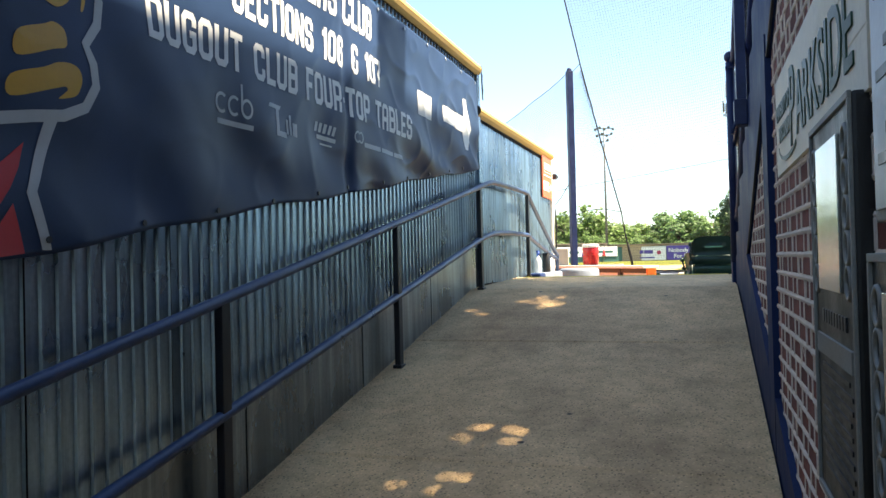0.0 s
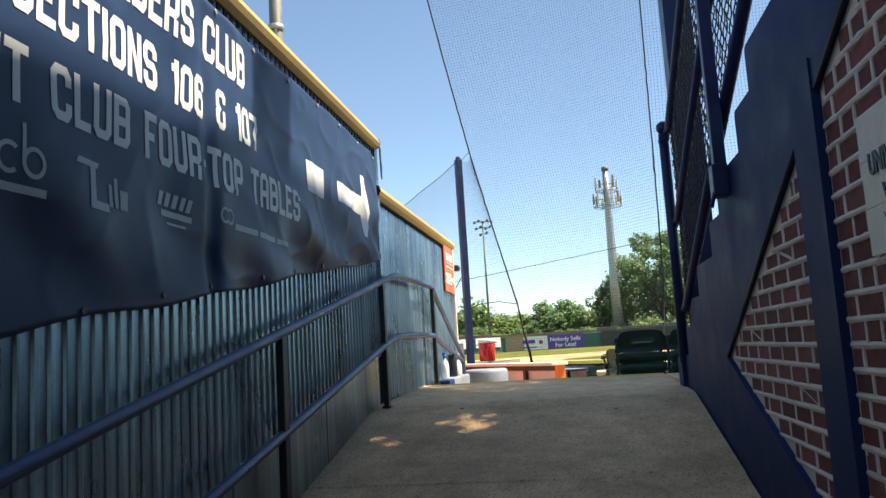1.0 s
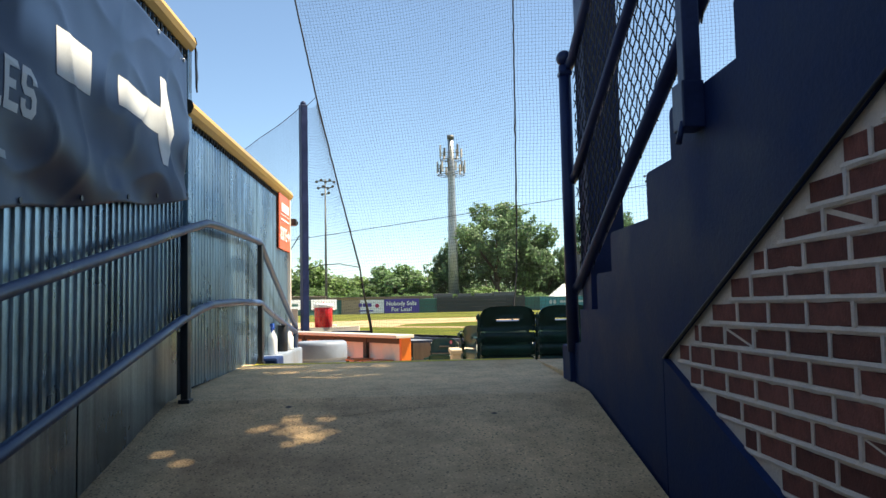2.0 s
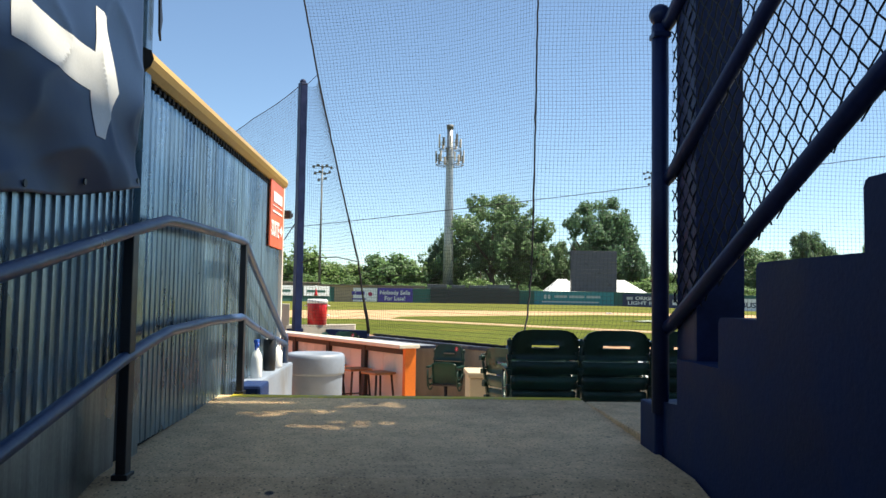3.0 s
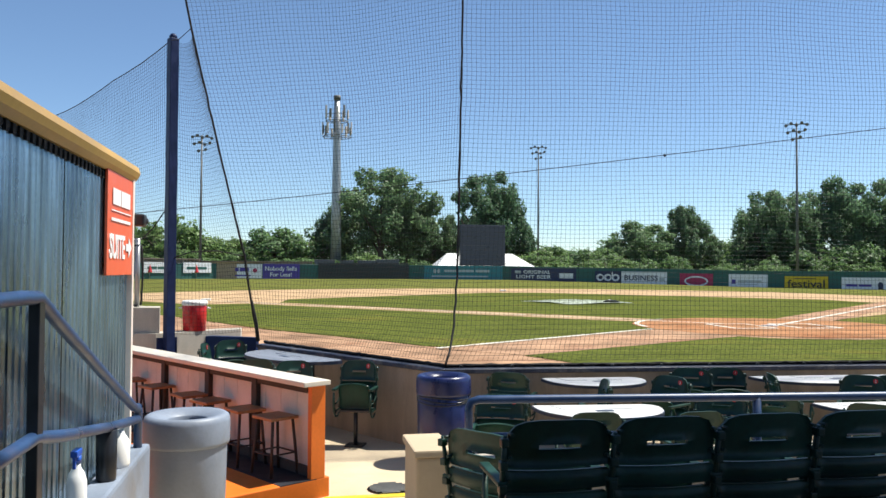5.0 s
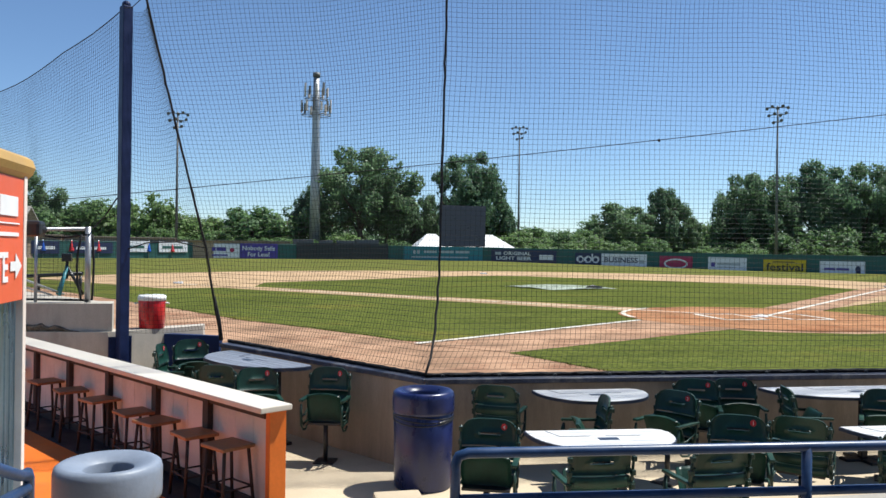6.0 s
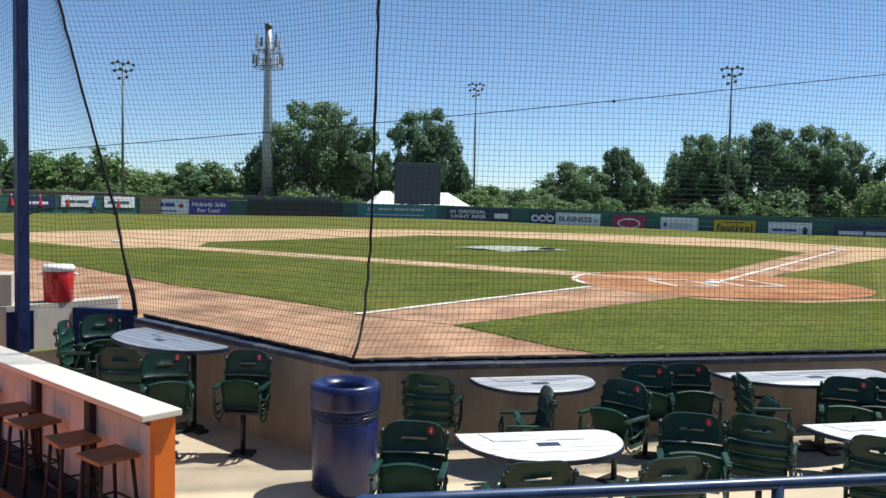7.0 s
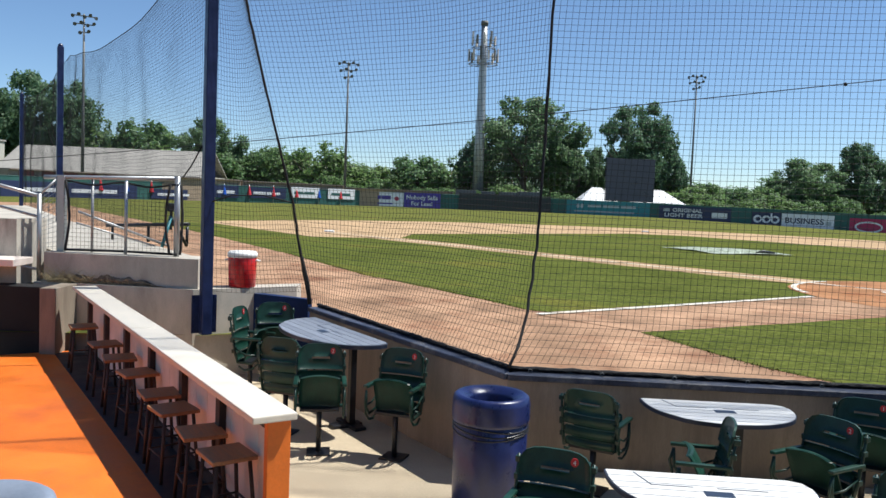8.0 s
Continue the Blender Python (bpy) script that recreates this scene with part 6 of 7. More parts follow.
# ---- cooler on the dugout wall ----
cooler = thing("drink_cooler", "red drink cooler with a white lid on the concrete wall", "cooler", (-2.42, 18.66, 0.60))
bm = bmesh.new()
sweep(bm, [(0.0, 0.0), (0.165, 0.0), (0.18, 0.015), (0.19, 0.40), (0.185, 0.415)], 28)
part("body", bm, M_RED, cooler)
bm = bmesh.new()
sweep(bm, [(0.186, 0.405), (0.198, 0.41), (0.2, 0.46), (0.18, 0.485), (0.0, 0.49)], 28)
part("lid", bm, M_WHITE, cooler, "white lid")
for s in (-1, 1):
    bm = bmesh.new()
    tube(bm, [(s * 0.185, -0.03, 0.37), (s * 0.235, 0, 0.36), (s * 0.185, 0.03, 0.37)], 0.012, 6)
    part("handle", bm, M_WHITE, cooler)

# ---- net poles and backstop net ----
def net_pole(at, top, foot, label):
    th = thing("net_pole", label, "net pole", (at[0], at[1], 0), 33, group="net poles")
    bm = bmesh.new()
    box(bm, -0.068, 0.068, -0.068, 0.068, foot, top, 0.012)
    part("shaft", bm, M_NAVYM, th)
    bm = bmesh.new()
    bmesh.ops.create_uvsphere(bm, u_segments=12, v_segments=8, radius=0.06)
    bm.transform(Matrix.Translation((0, 0, top + 0.02)))
    part("cap", bm, M_NAVYM, th)
    return th


P1, P2, P3 = Vector((-2.71, 17.97, 0)), Vector((-8.8, 26.9, 0)), Vector((-15.3, 37.7, 0))
p = net_pole(P1, 5.08, 0.05, "navy square steel net pole bolted to the dugout wall")
bm = bmesh.new()
box(bm, -0.16, 0.16, 0.068, 0.085, 0.06, 0.55, 0.004)
for sx in (-0.13, 0.13):
    for z in (0.12, 0.24, 0.37, 0.5):
        tube(bm, [(sx, 0.06, z), (sx, 0.045, z)], 0.016, 6)
box(bm, -0.16, 0.16, 0.055, 0.07, 0.06, 0.55, 0.004)
part("mounting_plate", bm, M_NAVYM, p)
net_pole(P2, 5.1, 0.3, "navy square steel net pole beyond the dugout")
net_pole(P3, 5.1, 0.3, "navy square steel net pole far along the line")

ROPE1 = [(-1.41, 18.15, 0.47), (-1.50, 18.0, 1.0), (-1.61, 17.85, 1.78), (-1.95, 17.62, 3.2), (-2.36, 17.4, 5.0), (-2.75, 17.05, 7.0), (-3.15, 16.7, 9.2)]
ROPE2 = [(0.88, 14.66, 0.47), (0.98, 14.88, 0.62), (1.08, 15.12, 0.95), (1.17, 15.38, 1.6), (1.21, 15.48, 2.6), (1.22, 15.42, 4.2), (1.22, 15.25, 6.5), (1.22, 15.05, 9.2)]


def along(pts, z):
    """The point of a rising line at a height."""
    for a, b in zip(pts, pts[1:]):
        if z <= b[2]:
            k = (z - a[2]) / (b[2] - a[2])
            return Vector(a).lerp(Vector(b), max(0, k))
    return Vector(pts[-1])


def corded(name, pts, r, label, category="rope", sides=7):
    bm = bmesh.new()
    tube(bm, pts, r, sides)
    return tagged(part(name, bm, M_ROPE), label, category)


def wavy(pts, r, amp, n=60):
    out = []
    for k in range(n + 1):
        p = along(pts, pts[0][2] + (pts[-1][2] - pts[0][2]) * k / n)
        out.append(p + Vector((noise.noise((k * 0.9, 1, r)), noise.noise((k * 0.9, 5, r)), 0)) * amp)
    return out


corded("net_rope", wavy(ROPE1, 1.0, 0.012), 0.016, "thick black rope laced up the net from the wall end")
corded("net_rope", wavy(ROPE2, 2.0, 0.014), 0.014, "thick black rope laced up the net at the wall corner")
bm = bmesh.new()
tube(bm, [ROPE1[0], (-1.44, 18.1, 0.75), (-1.50, 17.98, 1.1)], [0.03, 0.028, 0.016], 8)
tagged(part("rope_wrap", bm, M_ROPE), "bundled black net at the rope foot", "rope wrap")
corded("guy_cord", [(-2.77, 17.95, 5.05), (-2.6, 17.7, 4.99), (-2.37, 17.4, 5.1)], 0.006, "thin black cord from the pole to the net", "cord", 5)
corded("guy_cord", [(-2.74, 17.95, 1.72), (-2.4, 17.9, 1.84), (-2.0, 17.88, 1.86), (-1.61, 17.85, 1.78)], 0.009, "thin black cord from the pole to the net", "cord", 5)
corded("guy_cord", [(-2.80, 17.98, 2.45), (-3.0, 18.2, 2.2), (-3.2, 18.5, 2.05)], 0.010, "black cord from the pole to the dugout screen", "cord", 5)
corded("span_cable", [(-16 + 46 * k / 24, 26.9 - 12.9 * k / 24, 1.22 + 5.61 * k / 24 + 2.2 * max(0, 0.5 - k / 24) ** 2) for k in range(25)], 0.008, "thin dark cable strung across the field edge", "cable", 5)
# knot on the cable
bm = bmesh.new()
bmesh.ops.create_icosphere(bm, subdivisions=1, radius=0.035)
bm.transform(Matrix.Translation((6.6, 20.56, 3.97)))
tagged(part("cable_clamp", bm, M_ROPE), "small dark clamp on the cable", "clamp")



def mesh_net(bm, surf, nu, nv, su, sv, r=0.0013):
    """Knotted cords over a surface of u and v in 0..1: nu by nv lines, with su and sv steps along them."""
    for i in range(nu + 1):
        tube(bm, [surf(i / nu, j / sv) for j in range(sv + 1)], r, 3, False)
    for j in range(nv + 1):
        tube(bm, [surf(i / su, j / nv) for i in range(su + 1)], r, 3, False)


def ripple(p, k):
    return p + Vector((noise.noise(p * 0.9), noise.noise(p * 0.9 + Vector((9, 0, 0))), noise.noise(p * 0.7 + Vector((0, 7, 0))) * 0.7)) * k


TOPZ = 9.0


def net_middle(u, v):
    z = 0.5 + (TOPZ - 0.5) * v
    a, b = along(ROPE1, z), along(ROPE2, z)
    p = a.lerp(b, u)
    p += Vector((0.84, 0.54, 0)) * 0.35 * math.sin(math.pi * u) * min(1, (z - 0.5) / 1.2)
    return ripple(p, 0.05 * min(1, (z - 0.5)))


def net_right(u, v):
    z = 0.5 + (TOPZ - 0.5) * v
    a = along(ROPE2, z)
    x = a.x + 11.0 * u
    off = along(ROPE2, z).y - CORNER.y
    y = CORNER.y - 0.066 * (x - CORNER.x) + 0.10 + max(off - 0.1, 0) * (1 - 0.45 * min(1, u * 3)) + 0.05 * math.sin(x * 0.8)
    return ripple(Vector((x - 0.35 * max(0, 1 - u * 6) * min(1, 3 * max(0, 0.6 - z)), y, z)), 0.05 * min(1, (z - 0.5)))


def net_corner(u, v):
    z = 0.62 + (5.05 - 0.62) * v
    b = Vector((-2.72, 17.98, z - 0.08 * math.sin(math.pi * u)))
    a = along(ROPE1, z)
    return ripple(a.lerp(b, u) + Vector((0.2, 0.5, 0)) * math.sin(math.pi * u) * 0.4, 0.04)


def net_left(u, v):
    q = P1.lerp(P3, u)
    seg = (u * 2) % 1.0
    sag = 0.42 * math.sin(math.pi * seg) * v
    return ripple(Vector((q.x, q.y, 1.05 + (4.02 - sag) * v)), 0.06)


for name, surf, nu, nv, su, sv in (("net", net_middle, 74, 146, 16, 28), ("net", net_right, 190, 146, 34, 28), ("net", net_corner, 26, 76, 6, 14), ("net", net_left, 330, 66, 40, 8)):
    bm = bmesh.new()
    mesh_net(bm, surf, nu, nv, su, sv, 0.002)
    tagged(part(name, bm, M_NET), "fine black knotted backstop net above the wall", "net", kind="stuff")
corded("net_top_cable", [net_left(k / 40, 1.0) for k in range(41)], 0.008, "thin black cable along the top of the net", "cable", 5)

# bundled lower edge of the net along the wall top
def bundle(a, b, n, seed):
    pts = []
    for k in range(n + 1):
        p = a.lerp(b, k / n)
        pts.append(p + Vector((noise.noise((k * 0.8, seed, 0)) * 0.02, noise.noise((k * 0.8, seed, 4)) * 0.02, 0.012 + 0.012 * noise.noise((k * 0.7, seed, 9)))))
    return pts


inward = Vector((0.05, 0.12, 0.435))
for a, b, n in ((CORNER + inward, RIGHTEND + inward, 220), (CORNER + inward, WALLEND + Vector((0.1, 0.06, 0.44)), 60)):
    bm = bmesh.new()
    for s, r in ((1, 0.024), (2, 0.018), (3, 0.013)):
        tube(bm, bundle(a, b, n, s), r, 6)
    # loose twists of mesh over the bundle
    for s in range(4, 9):
        tube(bm, [p + Vector((0.02 * noise.noise((k * 1.9, s, 3)), -0.03 + 0.055 * noise.noise((k * 1.3, s, 1)), 0.008 + 0.022 * noise.noise((k * 1.6, s, 6)))) for k, p in enumerate(bundle(a, b, n * 2, s))], 0.0045, 4)
    tagged(part("net_hem", bm, M_ROPE), "bunched black net hem lying on the wall cap", "net hem")
for k in range(14):
    bm = bmesh.new()
    x = CORNER.x + 0.2 + 0.62 * k
    tube(bm, [(x + 0.016 * math.cos(a), CORNER.y - 0.066 * (x - CORNER.x) + 0.06, 0.443 + 0.016 * math.sin(a)) for a in (2 * math.pi * i / 12 for i in range(13))], 0.005, 5, False)
    tagged(part("shackle", bm, M_STEELD), "small steel shackle holding the net to the wall", "shackle", "net shackles")

# ---- dugout roof, screen and rails ----
bm = bmesh.new()
prism(bm, [(-5.05, 18.75), (-3.0, 18.55), (-8.9, 27.6), (-15.3, 38.2), (-17.4, 37.2), (-11, 27)], 0.80, 0.985)
tagged(part("dugout_roof", flush(bm), M_CONCL), "flat pale concrete dugout roof slab", "dugout roof", kind="structure")
bm = bmesh.new()
prism(bm, [(-3.05, 18.6), (-8.95, 27.65), (-9.05, 27.6), (-3.15, 18.55)], 0.0, 0.8)
tagged(part("wall_dugout_front", flush(bm), M_NAVY), "dark dugout front under the slab", "wall", kind="structure")
screen = thing("dugout_screen", "galvanised pipe frame with black netting on the dugout wall", "screen")
for x, z0, z1, r, m in ((-4.86, 0.985, 2.02, 0.05, M_STEEL), (-4.45, 0.985, 1.97, 0.02, M_STEEL), (-3.95, 0.985, 1.97, 0.022, M_STEEL), (-3.27, 0.985, 2.06, 0.04, M_STEEL)):
    bm = bmesh.new()
    y = 18.62 if x < -4 else 18.5
    if r > 0.04:
        box(bm, x - r, x + r, y - r, y + r, z0, z1, 0.008)
    else:
        tube(bm, [(x, y, z0), (x, y, z1)], r, 8)
    part("post", bm, m, screen)
bm = bmesh.new()
tube(bm, [(-5.1, 18.62, 1.985), (-4.86, 18.62, 1.99), (-3.27, 18.5, 2.03)], 0.028, 8)
part("top_rail", bm, M_STEEL, screen)
bm = bmesh.new()
tube(bm, [(-4.8, 18.58, 1.02), (-4.0, 18.53, 1.03), (-3.25, 18.46, 1.02)], 0.018, 6)
part("net_edge", bm, M_ROPE, screen)
bm = bmesh.new()
tube(bm, [(-4.8 + 1.55 * k / 14, 18.58 - 0.11 * k / 14, 1.95 - 0.05 * math.sin(math.pi * k / 7) ** 2) for k in range(15)], 0.014, 5)
part("net_edge", bm, M_ROPE, screen)
for x, y, lean in ((-4.78, 18.57, 0.05), (-3.34, 18.46, -0.06), (-3.20, 18.46, 0.02)):
    bm = bmesh.new()
    tube(bm, [(x + lean * math.sin(math.pi * k / 10) + 0.012 * noise.noise((k * 0.8, x, 2)), y - 0.02, 1.02 + 0.093 * k) for k in range(11)], 0.017, 6)
    part("net_edge", bm, M_ROPE, screen)
bm = bmesh.new()
mesh_net(bm, lambda u, v: Vector((-4.80 + 1.48 * u, 18.56 - 0.10 * u, 1.03 + 0.9 * v)), 26, 16, 3, 3, 0.002)
part("netting", bm, M_NET, screen)
bm = bmesh.new()
tube(bm, [(-4.85, 19.1, 1.52), (-4.0, 20.3, 1.0)], 0.018, 6)
tube(bm, [(-4.88, 19.1, 1.36), (-4.15, 20.15, 1.0)], 0.015, 6)
part("slope_rail", bm, M_STEEL, screen)
tri = thing("tripod", "black tripod with teal legs on the dugout roof", "tripod", (-3.98, 20.4, 0.985))
tri.scale = (1.45, 1.45, 1.3)
for a in (0.3, 2.4, 4.5):
    bm = bmesh.new()
    tube(bm, [(0, 0, 0.36), (0.17 * math.cos(a), 0.17 * math.sin(a), 0.0)], 0.018, 6)
    part("leg", bm, M_TEAL if a > 1 else M_BLACKPLASTIC, tri)
bm = bmesh.new()
tube(bm, [(0, 0, 0.2), (0, 0, 0.44)], 0.016, 8)
box(bm, -0.05, 0.05, -0.05, 0.05, 0.42, 0.52, 0.012)
part("head", bm, M_BLACKPLASTIC, tri)
bench = thing("dugout_bench", "dark pipe bench rail beside the dugout", "bench")
bm = bmesh.new()
tube(bm, [(-5.4, 21.4, 1.22), (-3.85, 20.9, 1.32)], 0.03, 8)
part("rail", bm, M_BLACKM, bench)
for x, y in ((-3.88, 20.9), (-4.6, 21.15), (-5.3, 21.4)):
    bm = bmesh.new()
    tube(bm, [(x, y, 0.985), (x, y, 1.28)], 0.025, 8)
    part("post", bm, M_BLACKM, bench)
# walkway and pipe rails past the dark recess
bm = bmesh.new()
prism(bm, [(-5.2, 18.9), (-11.4, 27.6), (-16, 25), (-9, 18.3), (-5.3, 18.3)], 0.55, 1.42)
tagged(part("stand_walkway", flush(bm), M_CONCL), "pale concrete side walkway above the recess", "walkway", kind="structure")
bm = bmesh.new()
box(bm, -8.2, -5.08, 17.8, 18.3, 0.84, 0.93, 0.01)
tagged(part("recess_lintel", bm, M_WHITEP), "pale ledge over the dark recess", "ledge", kind="structure")
siderail = thing("side_rail", "galvanised pipe rail with chain link at the walkway", "rail")
for pts, r in (([(-5.08, 18.45, 0.6), (-5.08, 18.45, 1.76)], 0.03), ([(-5.08, 18.45, 1.73), (-5.7, 18.42, 1.88), (-8, 18.3, 2.3)], 0.024), ([(-5.08, 18.45, 1.45), (-5.7, 18.42, 1.6), (-8, 18.3, 2.0)], 0.018), ([(-5.08, 18.45, 0.75), (-8, 18.35, 1.2)], 0.018), ([(-5.08, 18.45, 1.74), (-4.9, 18.6, 1.99)], 0.014)):
    bm = bmesh.new()
    tube(bm, pts, r, 8)
    part("pipe", bm, M_STEEL, siderail)
bm = bmesh.new()
mesh_net(bm, lambda u, v: Vector((-5.08 + 0.22 * u, 18.46 + 0.16 * u, 0.99 + (0.75 + 0.25 * u) * v)), 5, 14, 2, 2, 0.003)
part("chain_link", bm, M_STEEL, siderail)
# dry weeds on the wall ledge
bm = bmesh.new()
r = random.Random(8)
for k in range(700):
    x = -4.9 + r.random() ** 1.4 * 1.8
    y = 18.33 - 0.02 * (x + 4.9) + r.uniform(-0.02, 0.06)
    h = r.uniform(0.04, 0.17) * (1.5 if x < -4.2 else 0.8)
    a = r.uniform(0, 6.28)
    p = Vector((x, y, 0.60))
    q = p + Vector((math.cos(a) * h, math.sin(a) * h * 0.4, h * r.uniform(0.3, 1)))
    tube(bm, [p, p.lerp(q, 0.5) + Vector((0, 0, 0.012)), q], [0.003, 0.0025, 0.0012], 3, False)
M_WEED = surface("dry_weed", (0.46, 0.37, 0.22), 0.9, vary=0.4, big=20, fine=60)
tagged(part("dry_weeds", bm, M_WEED), "tangled dry brown weeds on the concrete ledge", "weeds", kind="stuff")

pole = thing("tall_pole", "tall grey steel pole rising behind the metal building", "pole", (-7.0, 18.4, 1.42))
bm = bmesh.new()
tube(bm, [(0, 0, 0), (0, 0, 6), (0, 0, 13)], [0.18, 0.165, 0.14], 14)
part("shaft", bm, M_STEELD, pole)
for z in (6.2, 7.4):
    bm = bmesh.new()
    tube(bm, [(0, 0, z), (0, 0, z + 0.12)], 0.19, 14)
    part("band", bm, M_STEEL, pole)

# ---- outfield fence and its boards ----
FENCE = [Vector(p) for p in ((-75, 64, 0), (-62, 84, 0), (-51, 101, 0), (-36, 124, 0), (-12, 141, 0), (20, 147, 0), (50, 134, 0), (70, 114, 0), (86, 92, 0), (104, 66, 0), (118, 46, 0))]
F_CUM = [0.0]
for a, b in zip(FENCE, FENCE[1:]):
    F_CUM.append(F_CUM[-1] + (b - a).length)


def fence_at(s):
    """Place and heading of the fence at s metres along it."""
    for k in range(len(FENCE) - 1):
        if s <= F_CUM[k + 1] or k == len(FENCE) - 2:
            d = (FENCE[k + 1] - FENCE[k]).normalized()
            p = FENCE[k] + d * (s - F_CUM[k])
            return Vector((p.x, p.y, ground_z(p.x))), d


outfence = thing("outfield_fence", "dark teal boarded outfield fence with advertising boards", "fence", kind="structure")
s = 0.0
while s < F_CUM[-1] - 0.1:
    e = min([c for c in F_CUM if c > s + 0.05] + [s + 2.44])
    e = min(e, s + 2.44)
    a, d = fence_at(s + 0.001)
    b, _ = fence_at(e - 0.001)
    bm = bmesh.new()
    n = Vector((-d.y, d.x, 0)) * 0.06
    vs = []
    for p, sgn in ((a, 0), (b, 0), (b, 1), (a, 1)):
        vs.append((p + n * sgn))
    lo = [bm.verts.new(v + Vector((0, 0, -0.3))) for v in vs]
    hi = [bm.verts.new(v + Vector((0, 0, 2.42))) for v in vs]
    bm.faces.new(hi)
    for k in range(4):
        bm.faces.new((lo[k], lo[(k + 1) % 4], hi[(k + 1) % 4], hi[k]))
    part("fence_panel", flush(bm), M_FENCE, outfence)
    s = e
bm = bmesh.new()
tube(bm, [v + Vector((0, 0, 2.45 + ground_z(v.x))) for v in FENCE], 0.05, 6)
part("cap_rail", bm, M_FENCE, outfence)


def ad_board(s0, s1, z0, z1, material, label, shapes=(), text=None):
    """A board on the fence; shapes are bars and discs in shares of its width and height."""
    a, d = fence_at(s0)
    b, _ = fence_at(s1)
    d = (b - a).normalized()
    w = (b - a).length
    h = z1 - z0
    m = facing(a + Vector((d.y, -d.x, 0)) * 0.12 + Vector((0, 0, z0)), (d.x, d.y, (b.z - a.z) / w), (0, 0, 1))
    th = thing("ad_board", label, "advertising board", group="fence boards")
    th.matrix_basis = m
    bm = bmesh.new()
    box(bm, 0, w, 0, h, -0.05, 0.0, 0.02)
    part("panel", bm, material, th)
    by = {}
    for kind, mat, x, y, sx, sy in shapes:
        bm = by.setdefault(mat.name, (bmesh.new(), mat))[0]
        if kind == "bar":
            box(bm, x * w, (x + sx) * w, y * h, (y + sy) * h, 0, 0.02)
        else:
            ring_pts = [(x * w + sx * w * math.cos(t), y * h + sy * h * math.sin(t)) for t in (2 * math.pi * k / 24 for k in range(24))]
            prism(bm, ring_pts, 0, 0.02 if kind == "disc" else 0.03)
    for bm, mat in by.values():
        part("print", flush(bm), mat, th)
    for body, mat, x, y, size, wide in text or ():
        lettering(body, size * h * 1.35, mat, th, Matrix.Translation((x * w, y * h, 0.022)), 0.004, "lettering", wide * w, 0.02)
    return th


def letters_as_bars(mat, x0, x1, y, h, n, seed=0):
    """A name that is not spelled: plain bars, one for each word."""
    r = random.Random(seed)
    words = 1 if n < 5 else 2 if n < 10 else 3
    cuts = [x0] + [x0 + (x1 - x0) * (k + r.uniform(-0.12, 0.12)) / words for k in range(1, words)] + [x1]
    gap = (x1 - x0) * 0.04
    return [("bar", mat, a, y + h * 0.15, b - a - gap, h * 0.7) for a, b in zip(cuts, cuts[1:])]


ad_board(102.2, 107.6, 0.1, 2.45, M_WAD, "white board with violet marks on the fence", letters_as_bars(M_PURPLE, 0.06, 0.62, 0.42, 0.38, 5, 1) + [("bar", M_PURPLE, 0.1, 0.14, 0.55, 0.1), ("disc", M_RAD, 0.78, 0.55, 0.07, 0.15)])
ad_board(107.7, 113.9, 0.05, 2.5, M_PURPLE, "violet board with white slogan lettering on the fence", (), (("Nobody Sells", M_INK, 0.06, 0.55, 0.3, 0.86), ("For Less!", M_INK, 0.2, 0.14, 0.3, 0.58)))
bm = bmesh.new()
a, d = fence_at(117.1)
b, _ = fence_at(133.5)
screen_m = facing(a + Vector((d.y, -d.x, 0)) * 0.2, (d.x, d.y, 0), (0, 0, 1))
eye = thing("batters_eye", "black slatted screen standing at the outfield fence", "screen")
eye.matrix_basis = screen_m
for k in range(12):
    bm = bmesh.new()
    box(bm, 0, 16.4, 0.0 + k * 0.235, 0.2 + k * 0.235, -0.04, 0.02, 0.01)
    part("slat", bm, M_BOARD, eye)
for k in range(6):
    bm = bmesh.new()
    box(bm, k * 3.2, k * 3.2 + 0.15, 0, 2.9, 0.02, 0.1)
    part("post", bm, M_BOARD, eye)
ad_board(136.4, 150.5, -0.05, 2.35, M_TEAL, "teal board with pale marks on the fence", [("ring", M_GREYINK, 0.14, 0.62, 0.018, 0.16), ("ring", M_GREYINK, 0.19, 0.62, 0.018, 0.16)] + letters_as_bars(M_GREYINK, 0.26, 0.86, 0.52, 0.24, 16, 3) + [("bar", M_GREYINK, 0.1, 0.2, 0.72, 0.1)])
ad_board(152.0, 163.2, -0.35, 2.1, M_NAVYAD, "dark navy board with pale lettering on the fence", [("bar", M_GREYINK, 0.06, 0.62, 0.09, 0.2)] + letters_as_bars(M_INK, 0.74, 0.96, 0.25, 0.5, 4, 4), (("ORIGINAL", M_INK, 0.19, 0.62, 0.25, 0.42), ("LIGHT BEER", M_INK, 0.08, 0.28, 0.25, 0.54)))
ad_board(166.4, 171.0, -0.45, 1.95, M_NAVYAD, "navy board with three pale rings on the fence", [("disc", M_WAD, 0.2, 0.55, 0.15, 0.25), ("ring", M_NAVYAD, 0.22, 0.55, 0.08, 0.13), ("disc", M_WAD, 0.5, 0.55, 0.15, 0.25), ("ring", M_NAVYAD, 0.52, 0.55, 0.08, 0.13), ("disc", M_WAD, 0.8, 0.55, 0.15, 0.25), ("ring", M_NAVYAD, 0.8, 0.55, 0.08, 0.13), ("bar", M_WAD, 0.64, 0.55, 0.055, 0.4)])
